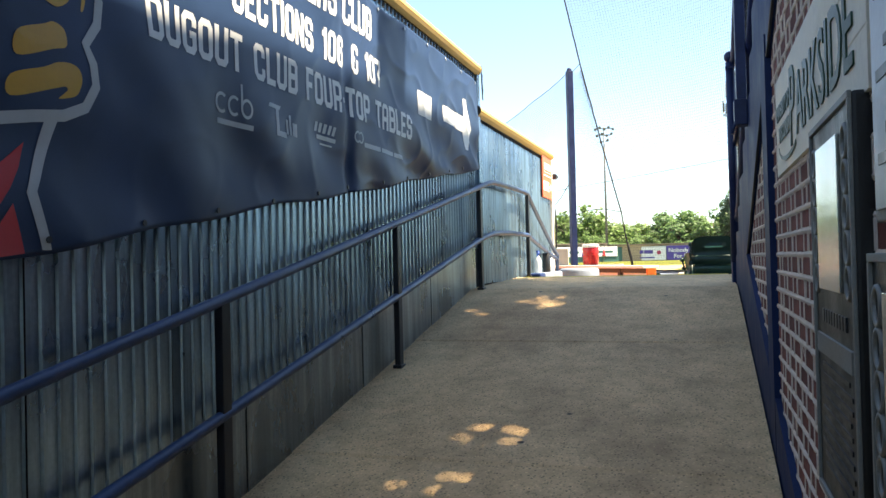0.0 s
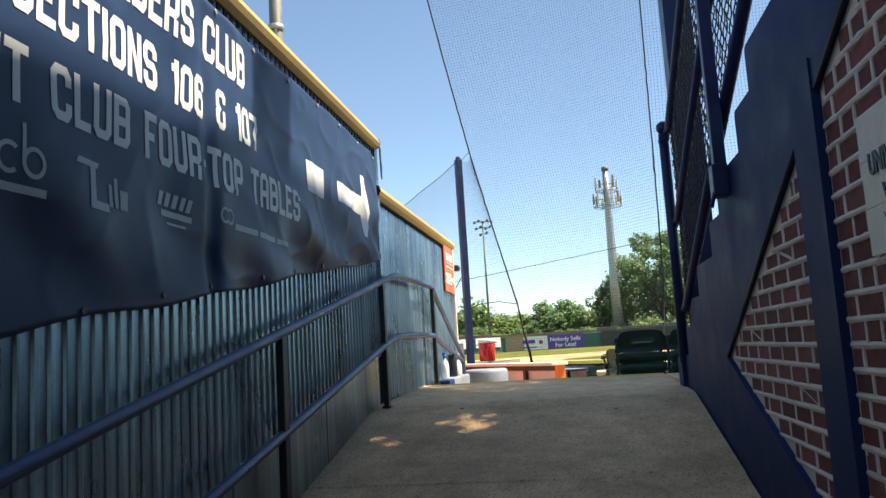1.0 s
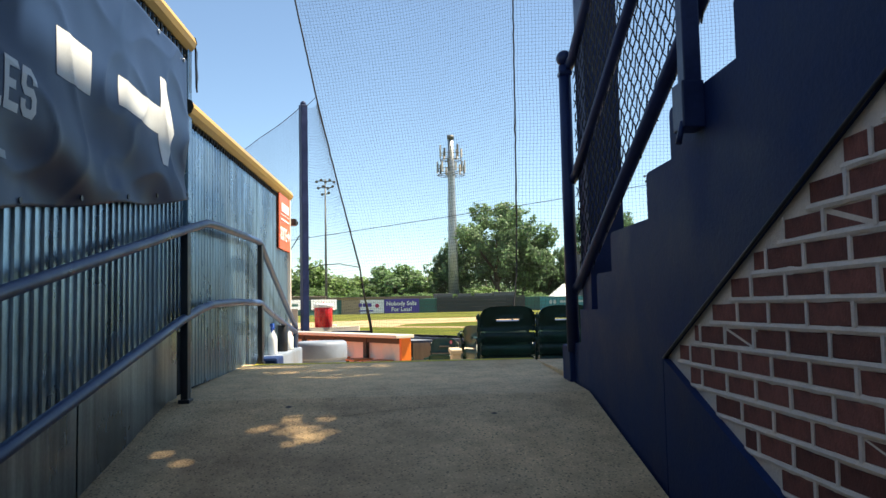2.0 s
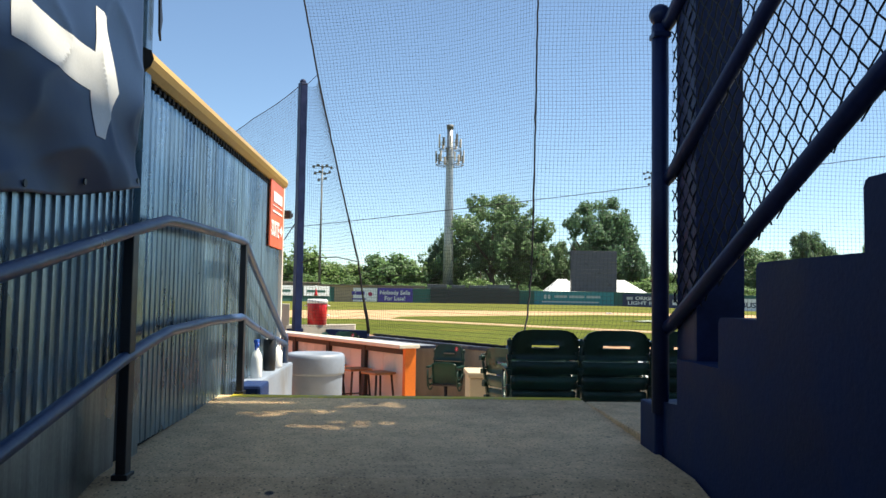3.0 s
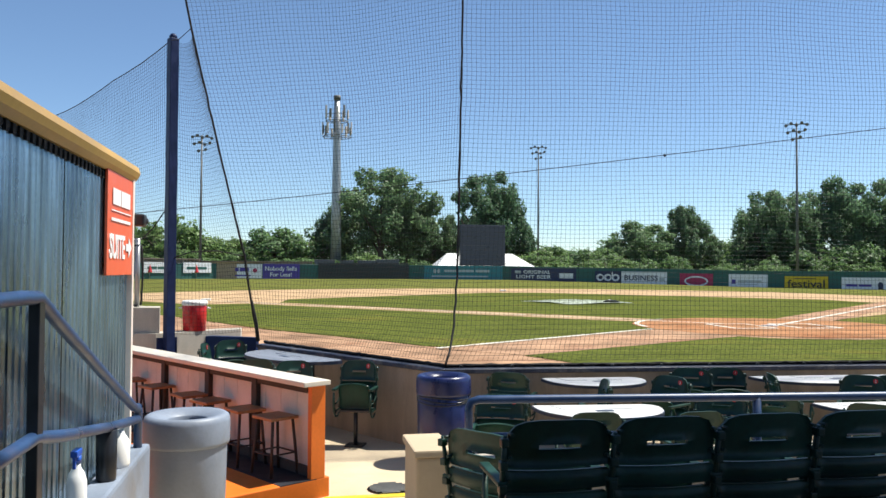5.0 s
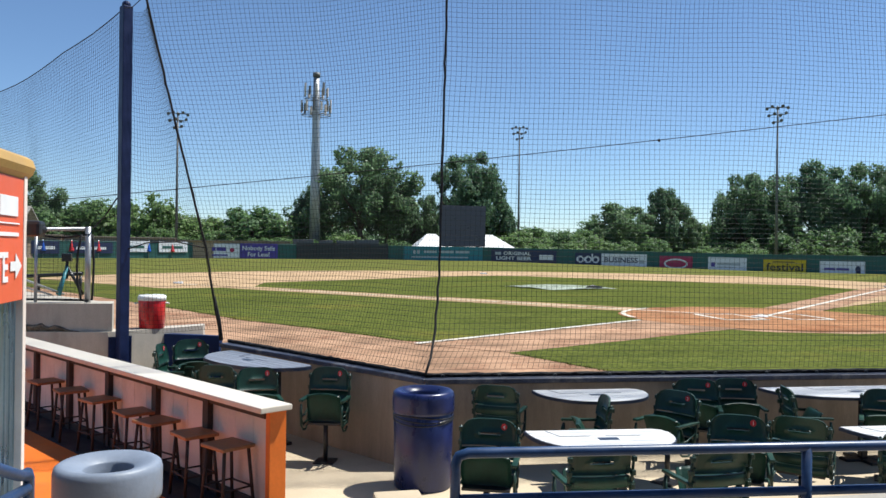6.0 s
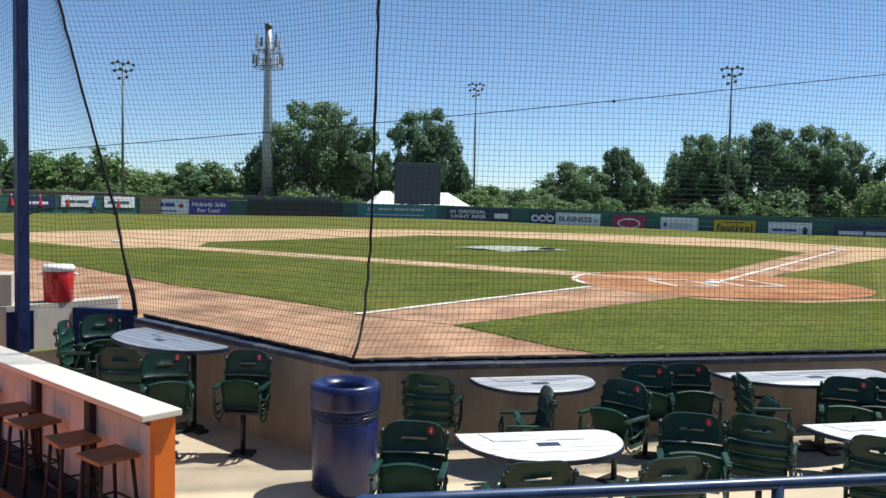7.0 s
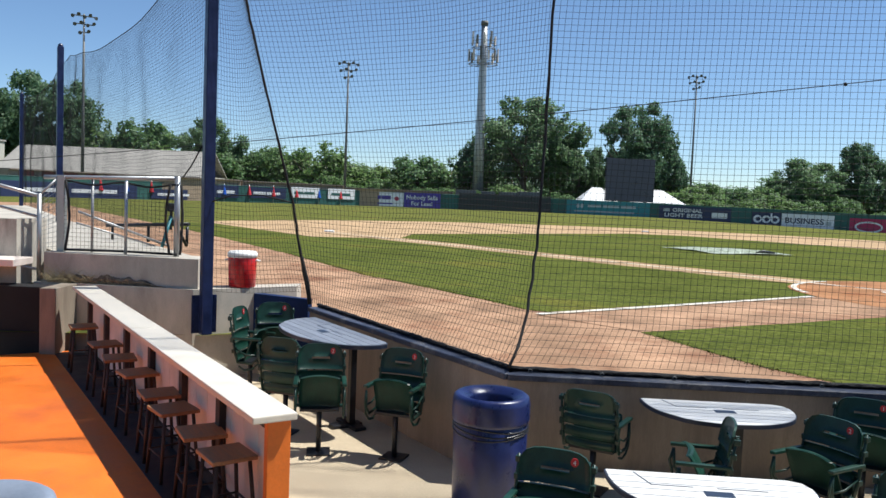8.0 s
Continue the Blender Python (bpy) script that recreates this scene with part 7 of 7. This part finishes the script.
ad_board(171.1, 178.8, -0.5, 1.95, M_WAD, "white board with dark lettering on the fence", letters_as_bars(M_GREYINK, 0.84, 0.95, 0.33, 0.34, 2, 5), (("BUSINESS", M_NAVYAD, 0.07, 0.42, 0.36, 0.74),))
ad_board(180.9, 186.1, -0.55, 1.85, M_RAD, "crimson board with a white oval on the fence", [("disc", M_WAD, 0.5, 0.5, 0.36, 0.34), ("ring", M_RAD, 0.5, 0.5, 0.31, 0.24)] + [("bar", M_WAD, 0.27, 0.44, 0.46, 0.12)])
ad_board(188.5, 194.2, -0.65, 1.9, M_WAD, "white board with faint grey marks on the fence", [("bar", M_PURPLE, 0.08, 0.42, 0.1, 0.26), ("bar", M_GREYINK, 0.24, 0.52, 0.6, 0.14), ("bar", M_GREYINK, 0.24, 0.38, 0.5, 0.06)])
ad_board(196.7, 202.8, -0.75, 1.75, M_YAD, "yellow board with black festival lettering on the fence", [("bar", M_BLACKM, 0.24, 0.84, 0.5, 0.05), ("bar", M_BLACKM, 0.1, 0.27, 0.78, 0.04)], (("festival", M_BLACKM, 0.07, 0.36, 0.46, 0.86),))
ad_board(204.6, 210.5, -0.75, 1.65, M_WAD, "white board with small violet name marks on the fence", letters_as_bars(M_PURPLE, 0.1, 0.68, 0.44, 0.2, 6, 7) + [("disc", M_NAVYAD, 0.85, 0.55, 0.06, 0.2), ("bar", M_NAVYAD, 0.8, 0.3, 0.1, 0.12)])
ad_board(213.4, 222.0, -0.75, 1.6, M_NAVYAD, "navy board with pale script strokes on the fence", letters_as_bars(M_WAD, 0.06, 0.9, 0.35, 0.3, 9, 8))
for s0, s1, z0, z1, m, lab in ((87.7, 92.6, 0.95, 2.6, M_WAD, "white board standing at the outfield fence"), (94.2, 99.1, 0.95, 2.6, M_WAD, "white board with dark marks at the outfield fence"), (80.8, 86.9, 0.7, 2.3, M_NAVYAD, "dark navy board at the outfield fence"), (75.4, 79.2, 0.6, 2.4, M_NAVYAD, "navy and red board at the outfield fence"), (65.2, 73.9, 0.1, 1.5, M_NAVYAD, "navy board with white name strokes at the outfield fence"), (44.5, 63.0, 0.0, 1.9, M_NAVYAD, "dark navy board strip at the outfield fence")):
    ad_board(s0, s1, z0, z1, m, lab, letters_as_bars(M_WAD if m is not M_WAD else M_FENCE, 0.12, 0.86, 0.3, 0.35, 8, int(s0)))
# long low bullpen shed behind the left field fence: tan wall, brown roof edge, red bays
M_TAN = surface("tan_shed_wall", (0.36, 0.27, 0.19), 0.85, vary=0.2, big=0.4, fine=6)
M_RUST = surface("rust_red_bay", (0.30, 0.085, 0.06), 0.8, vary=0.25, big=0.5, fine=6)
M_BROWNROOF = surface("brown_grey_roof_edge", (0.24, 0.19, 0.16), 0.8, vary=0.2, big=0.5, fine=6)
shed_line = thing("bullpen_shed", "long low tan shed with a brown roof edge behind the fence", "shed")
for s0, s1, high in ((46.0, 62.2, 3.35), (62.2, 80.2, 3.35), (80.2, 97.6, 3.25), (97.7, 116.6, 2.95)):
    a, d = fence_at(s0)
    b, _ = fence_at(s1)
    n = Vector((-d.y, d.x, 0))
    bm = bmesh.new()
    prism(bm, [p[:2] for p in (a + n * 0.9, b + n * 0.9, b + n * 3.2, a + n * 3.2)], -0.2, high - 0.14)
    part("wall", flush(bm), M_TAN, shed_line)
    bm = bmesh.new()
    prism(bm, [p[:2] for p in (a + n * 0.55, b + n * 0.55, b + n * 3.5, a + n * 3.5)], high - 0.14, high)
    part("roof", flush(bm), M_BROWNROOF, shed_line)
    k = s0 + 1.2
    while k < s1 - 2.2 and s1 < 81:
        p, d = fence_at(k)
        q, _ = fence_at(k + 1.9)
        bm = bmesh.new()
        prism(bm, [v[:2] for v in (p + n * 0.86, q + n * 0.86, q + n * 0.96, p + n * 0.96)], 2.2, high - 0.2)
        part("bay", flush(bm), M_RUST if int(k) % 3 else M_DARK, shed_line)
        k += 2.9

# furled umbrellas along the left field fence
for k in range(11):
    s = 57.5 + 3.9 * k
    p, d = fence_at(s)
    umbrella = thing("furled_umbrella", "furled red umbrella standing at the outfield fence" if k % 4 != 1 else "furled blue umbrella standing at the outfield fence", "umbrella", p - Vector((0, 0, 0.8)), group="umbrellas at the fence")
    bm = bmesh.new()
    sweep(bm, [(0.0, 3.35), (0.09, 3.25), (0.2, 2.6), (0.36, 1.95), (0.38, 1.8), (0.0, 1.85)], 10)
    part("canopy", bm, M_BLUEP if k % 4 == 1 else M_REDINK, umbrella)
    bm = bmesh.new()
    tube(bm, [(0, 0, -0.3), (0, 0, 3.5)], 0.04, 6)
    part("pole", bm, M_STEEL, umbrella)

# ---- scoreboard, tents, light masts and the phone mast ----
M_SCREEN = surface("blank_screen", (0.075, 0.072, 0.1), 0.35, vary=0.15, big=0.6, fine=8)
score = thing("scoreboard", "dark blank scoreboard behind the outfield fence", "scoreboard")
bm = bmesh.new()
box(bm, 30.1, 38.7, 150, 151.2, 2.5, 10.1, 0.08)
part("face", bm, M_SCREEN, score)
for x in (31.5, 34.4, 37.3):
    bm = bmesh.new()
    box(bm, x - 0.2, x + 0.2, 150.3, 150.8, -0.2, 9.5)
    part("post", bm, M_STEELD, score)
for k in range(5):
    bm = bmesh.new()
    tube(bm, [(31 + 1.7 * k, 150.5, 9.4), (31 + 1.7 * k, 150.0, 9.9)], 0.08, 6)
    part("lamp_arm", bm, M_STEELD, score)
for x0, x1, top in ((26.2, 33.4, 4.9), (36.0, 45.8, 4.9)):
    tent = thing("event_tent", "white peaked event tent behind the fence", "tent", group="event tents")
    bm = bmesh.new()
    base = [bm.verts.new(p) for p in ((x0, 153, 2.2), (x1, 153, 2.2), (x1, 161, 2.2), (x0, 161, 2.2))]
    ridge = [bm.verts.new((x0 + (x1 - x0) * 0.38, 157, top)), bm.verts.new((x0 + (x1 - x0) * 0.62, 157, top))]
    bm.faces.new((base[0], base[1], ridge[1], ridge[0]))
    bm.faces.new((base[2], base[3], ridge[0], ridge[1]))
    bm.faces.new((base[1], base[2], ridge[1]))
    bm.faces.new((base[3], base[0], ridge[0]))
    part("canopy", flush(bm), M_TENT, tent)
    for x in (x0, x1):
        for y in (153, 161):
            bm = bmesh.new()
            tube(bm, [(x, y, -0.2), (x, y, 2.25)], 0.06, 6)
            part("pole", bm, M_STEEL, tent)


def light_mast(at, top, label):
    th = thing("light_mast", label, "floodlight mast", at, math.degrees(math.atan2(30 - at[1], 10 - at[0])) + 90, group="floodlight masts")
    bm = bmesh.new()
    tube(bm, [(0, 0, -0.8), (0, 0, top * 0.5), (0, 0, top)], [0.26, 0.2, 0.12], 10)
    part("mast", bm, M_STEELD, th)
    for z, n, half in ((top - 0.3, 5, 1.45), (top - 1.45, 4, 1.2), (top - 2.6, 2, 0.55)):
        bm = bmesh.new()
        box(bm, -half - 0.1, half + 0.1, -0.06, 0.06, z - 0.07, z + 0.07)
        part("crossarm", bm, M_STEELD, th)
        for i in range(n):
            x = -half + 2 * half * i / (n - 1)
            lean = 104 + 14 * (i % 2)
            bm = bmesh.new()
            sweep(bm, [(0.0, 0.0), (0.12, 0.02), (0.25, 0.26), (0.27, 0.32), (0.25, 0.32), (0.0, 0.28)], 12)
            bm.transform(pose(x, -0.15, z + (0.28 if i % 2 else -0.12), lean, 0, 12 * (i - (n - 1) / 2)))
            part("lamp", bm, M_LAMP, th)
    return th


light_mast((-15.8, 145.4, 0), 24.3, "tall grey floodlight mast with banks of lamps behind the outfield")
light_mast((51.5, 170.0, -0.4), 28.9, "tall grey floodlight mast with banks of lamps behind the outfield")
light_mast((79.5, 121.0, -0.75), 26.6, "tall grey floodlight mast with banks of lamps behind the outfield fence")
light_mast((-51.7, 125.0, 0), 26.2, "tall grey floodlight mast with banks of lamps by the line")

mast = thing("phone_mast", "tall grey phone mast with panel antennas near the top", "phone mast", (8.15, 167.2, 0))
bm = bmesh.new()
tube(bm, [(0, 0, -0.3), (0, 0, 15), (0, 0, 30), (0, 0, 36)], [1.15, 0.95, 0.72, 0.6], 14)
part("mast", bm, M_STEEL, mast)
bm = bmesh.new()
tube(bm, [(0, 0, 36), (0, 0, 36.8)], 0.75, 10)
part("cap", bm, M_STEELD, mast)
for z0, n, rad in ((28.4, 12, 2.9), (31.6, 10, 2.3)):
    for z in (z0, z0 + 1.2):
        bm = bmesh.new()
        tube(bm, [(rad * math.cos(a), rad * math.sin(a), z) for a in (2 * math.pi * k / 12 for k in range(13))], 0.07, 5, False)
        part("ring", bm, M_STEELD, mast)
    for k in range(6):
        bm = bmesh.new()
        a = math.pi * k / 3
        tube(bm, [(0, 0, z0), (rad * math.cos(a), rad * math.sin(a), z0)], 0.08, 5)
        part("arm", bm, M_STEELD, mast)
    for k in range(n):
        a = 2 * math.pi * k / n + 0.3
        bm = bmesh.new()
        h = 1.5 + (k % 3) * 0.35
        box(bm, -0.2, 0.2, -0.12, 0.12, z0 + 0.3, z0 + 0.3 + h * 1.15, 0.03)
        bm.transform(pose(rad * math.cos(a), rad * math.sin(a), 0.2, 0, 0, math.degrees(a) + 90))
        part("antenna", bm, M_WHITEP if k % 2 else M_STEELD, mast)

# ---- long low building past the outfield ----
house = thing("clubhouse", "long low building with a grey shingle roof past the outfield", "building")
bm = bmesh.new()
box(bm, -65, -35.4, 128, 142, -0.2, 3.6)
part("wall", bm, M_SIDING, house)
bm = bmesh.new()
side_slab(bm, [(127.2, 3.5), (135, 7.6), (142.8, 3.5), (142.8, 3.3), (135, 7.35), (127.2, 3.3)], -66, -35.2)
part("roof", flush(bm), M_ROOF, house)
for k in range(9):
    bm = bmesh.new()
    x = -63.5 + 3.1 * k
    box(bm, x, x + 1.6, 127.93, 128.02, 1.2, 2.5, 0.02)
    part("window", bm, M_DARK, house)
shed = thing("tower_shed", "pale grey block building beside the trees", "building")
bm = bmesh.new()
box(bm, -84, -76.5, 140, 150, -0.2, 8.6, 0.05)
part("wall", bm, M_SIDING, shed)
bm = bmesh.new()
box(bm, -84.2, -76.3, 139.8, 150.2, 8.6, 8.9, 0.05)
part("roof", bm, M_ROOF, shed)
for k in range(3):
    box_bm = bmesh.new()
    box(box_bm, -82.6 + 2.3 * k, -81.4 + 2.3 * k, 139.9, 140.02, 5.2, 6.8, 0.02)
    part("window", box_bm, M_DARK, shed)
for x0, x1, h in ((3.4, 7.0, 3.4), (8, 10.4, 3.3), (11.2, 14.4, 3.3), (14.6, 18.6, 3.5)):
    bm = bmesh.new()
    box(bm, x0, x1, 149.5, 152, -0.2, h, 0.05)
    ob = part("bullpen_box", bm, M_STEELD)
    tagged(ob, "grey storage box behind the dark screen", "storage box", "storage boxes")

# ---- trees ----
def crown_mesh(seed, leaves, lobes, leaf=0.34):
    """Many small tilted leaf clumps over several uneven lobes, in a crown about one unit high and wide."""
    r = random.Random(seed)
    weights = [l[1] ** 2 for l in lobes]
    verts, faces = [], []
    while len(faces) < leaves:
        c, rad = r.choices(lobes, weights=weights)[0]
        d = Vector((r.gauss(0, 1), r.gauss(0, 1), r.gauss(0, 1) * 0.9)).normalized()
        p = Vector(c) + d * rad * r.random() ** 0.28 * (1 + 0.35 * noise.noise(d * 3 + Vector(c) * 9))
        if noise.noise(p * 7.0 + Vector((seed, 0, 0))) < -0.12 or p.z < 0.03:
            continue
        s = leaf * r.uniform(0.6, 1.35) * 0.05
        n = (d + Vector((r.gauss(0, 0.5), r.gauss(0, 0.5), r.gauss(0, 0.5) + 0.25))).normalized()
        t = n.orthogonal().normalized()
        t.rotate(Matrix.Rotation(r.uniform(0, 6.28), 3, n))
        b = n.cross(t)
        i = len(verts)
        for q in (p + t * s * 1.3, p + b * s * 0.75, p - t * s * 1.3, p - b * s * 0.75):
            verts.append(q + n * s * r.uniform(-0.3, 0.3))
        faces.append((i, i + 1, i + 2, i + 3))
    me = bpy.data.meshes.new("crown")
    me.from_pydata(verts, [], faces)
    return me


def dome(r, n, wide, low, high, small, large):
    """Leaf masses set over a dome, so that the outline is broken into many rounded heads."""
    out = []
    mid, tall = (low + high) / 2, (high - low) / 2
    for k in range(n):
        if r.random() < 0.07:
            continue
        z = 1 - 1.75 * (k + 0.5) / n
        a = 2.39996 * k + r.uniform(-0.7, 0.7)
        w = math.sqrt(max(0, 1 - z * z)) ** 0.8 * r.uniform(0.55, 1.04)
        rad = small + (large - small) * r.random() ** 1.7
        out.append(((wide * w * math.cos(a), wide * w * math.sin(a), mid + (tall - rad) * z * r.uniform(0.7, 1.0)), rad))
    return out


def tree(seed, kind):
    """A tree one unit high, to be scaled where it stands."""
    r = random.Random(seed)
    if kind == "broad":
        lobes = dome(r, 54, 0.41, 0.08, 1.0, 0.06, 0.15) + [((r.uniform(-0.06, 0.06), 0, 0.5), 0.19)]
    elif kind == "tall":
        lobes = dome(r, 40, 0.32, 0.08, 1.0, 0.06, 0.15) + [((0, 0, 0.45), 0.15)]
    else:
        lobes = dome(r, 22, 0.40, 0.0, 0.9, 0.10, 0.19) + [((0, 0, 0.3), 0.32)]
    th = thing("tree", "leafy green broadleaf tree beyond the ball park fence", "tree", group="trees beyond the fence")
    bm = bmesh.new()
    tube(bm, [(0, 0, -0.02), (0.01, 0, 0.16), (-0.01, 0.01, 0.36), (0.01, 0, 0.62)], [0.032, 0.024, 0.018, 0.007], 8)
    part("trunk", bm, M_BARK, th)
    for k in range(6):
        a = r.uniform(0, 6.28)
        z = r.uniform(0.18, 0.42)
        bm = bmesh.new()
        w = r.uniform(0.2, 0.34)
        tube(bm, [(0, 0, z), (w * 0.5 * math.cos(a), w * 0.5 * math.sin(a), z + 0.13), (w * math.cos(a), w * math.sin(a), z + 0.3)], [0.013, 0.009, 0.003], 6)
        part("limb", bm, M_BARK, th)
    me = crown_mesh(seed, {"bush": 5200, "belt": 3600}.get(kind, 20000), lobes, {"bush": 0.42, "belt": 0.5}.get(kind, 0.23))
    me.materials.append(M_LEAFL if kind == "bush" else M_LEAF)
    crown = new("crown", me)
    crown.parent = th
    tagged(crown)
    return th


models = [("broad", 11), ("broad", 12), ("tall", 13), ("bush", 14), ("bush", 15), ("broad", 16), ("belt", 17), ("belt", 18)]
kinds = [tree(s, k) for k, s in models]
home_of = {}


def plant(kind, x, y, high, wide, turn):
    """Copy a model to its place; the model itself takes the first place at the end."""
    m = pose(x, y, ground_z(x) - 0.3, 0, 0, turn) @ Matrix.Diagonal((wide, wide, high, 1))
    if kind not in home_of:
        home_of[kind] = m
    else:
        copy_thing(kinds[kind], m)


# kind, x, y, height, width
TREES = [(0, 18.2, 176, 25.4, 26.5), (5, 24.5, 180, 21.5, 14.5), (1, 8.4, 181, 15.8, 10.0), (5, 30.0, 184, 12.0, 12.0), (5, 41.2, 175, 25.2, 19.5), (0, 48.0, 178, 16.5, 12.0), (1, 34.5, 186, 16.0, 9.0),
         (2, 86.8, 172, 19.2, 13.0), (1, 92.5, 175, 14.4, 10.5), (1, 77.0, 174, 15.0, 21.5), (3, 65, 170, 9.2, 14.0), (3, 58, 182, 10.0, 14.0), (3, 53, 180, 9.5, 12.0),
         (0, 107.0, 172, 22.8, 17.5), (5, 115, 175, 23.4, 19.5), (1, 127, 172, 27.0, 22.0), (0, 139, 172, 26.6, 22.5), (0, 149, 172, 23.0, 20.0), (3, 95, 178, 9.5, 14.0), (4, 157, 172, 13.2, 20.7), (5, 168, 165, 16.5, 20.7), (4, 98, 168, 7.6, 9.0),
         (3, -4, 178, 13.2, 18.4), (4, 3.0, 176, 12.5, 14.9), (3, -15, 176, 10.3, 18.4), (4, -26, 176, 14.7, 19.5), (3, -35, 178, 14.1, 16.1), (4, -41, 172, 13.0, 16.1), (0, -47, 174, 17.8, 16.1),
         (4, -55, 176, 14.7, 17.2), (3, -62, 178, 16.1, 18.4), (4, -70, 176, 14.7, 16.1), (5, -77, 172, 20.2, 18.4), (0, -85, 174, 21.6, 19.5), (5, -94, 170, 19.2, 19.5), (0, -104, 165, 19.8, 20.7),
         (4, 114, 163, 10.5, 15.0), (3, 123, 164, 12.0, 16.0), (4, 136, 163, 11.0, 15.0), (3, 78, 170, 9.5, 13.0), (4, 67, 169, 8.5, 13.0), (3, 108, 182, 14.0, 18.0)]
rt = random.Random(21)
for kind, x, y, high, wide in TREES:
    plant(kind, x, y, high * (1.22 if x < -60 else 1.0), wide, rt.uniform(0, 360))
# undergrowth and small trees in front, then a farther belt
for k in range(46):
    x = -100 + 6.0 * k + rt.uniform(-2, 2)
    if 24 < x < 47:
        continue
    plant(rt.choice((3, 4)), x, 160 + rt.uniform(-3, 8) + (14 if x < -30 else 0), rt.uniform(4.5, 8.0), rt.uniform(8, 12), rt.uniform(0, 360))
for k in range(34):
    plant(rt.choice((6, 7)), -150 + 10.5 * k, 205 + rt.uniform(-8, 12), rt.uniform(9, 13), rt.uniform(13, 19), rt.uniform(0, 360))
for k in range(10):
    plant(rt.choice((6, 3, 7)), 140 + 8 * k, 150 - 13 * k + rt.uniform(-3, 3), rt.uniform(10, 16), rt.uniform(13, 17), rt.uniform(0, 360))
for kind, m in home_of.items():
    kinds[kind].matrix_basis = m

# uneven grass blades along the edges of the foul-ground turf
blades = random.Random(21)
verts, faces = [], []
for edge in (((2.2, 21.55), (1.86, 21.75), (0.49, 24.06), (-1.37, 26.59), (-4.41, 32.45)), ((3.38, 19.66), (3.75, 18.74), (4.27, 17.4), (4.9, 16.5), (6.6, 15.6), (10, 15.1))):
    for (xa, ya), (xb, yb) in zip(edge, edge[1:]):
        for k in range(int(math.hypot(xb - xa, yb - ya) * 90)):
            f = blades.random()
            wob = noise.noise((xa + (xb - xa) * f * 3, ya + (yb - ya) * f * 3, 2)) * 0.07
            x, y = xa + (xb - xa) * f + wob + blades.gauss(0, 0.04), ya + (yb - ya) * f + wob + blades.gauss(0, 0.04)
            w, h, a = blades.uniform(0.005, 0.011), blades.uniform(0.012, 0.03), blades.uniform(0, 3.14)
            c, d = w * math.cos(a), w * math.sin(a)
            i = len(verts)
            verts += [(x - c, y - d, 0.01), (x + c, y + d, 0.01), (x + blades.gauss(0, 0.02), y + blades.gauss(0, 0.02), 0.012 + h)]
            faces.append((i, i + 1, i + 2))
me = bpy.data.meshes.new("grass_fringe")
me.from_pydata(verts, [], faces)
me.materials.append(M_SOD)
tagged(new("grass_fringe", me), "ragged green grass edge beside the foul-ground dirt", "grass", kind="stuff")
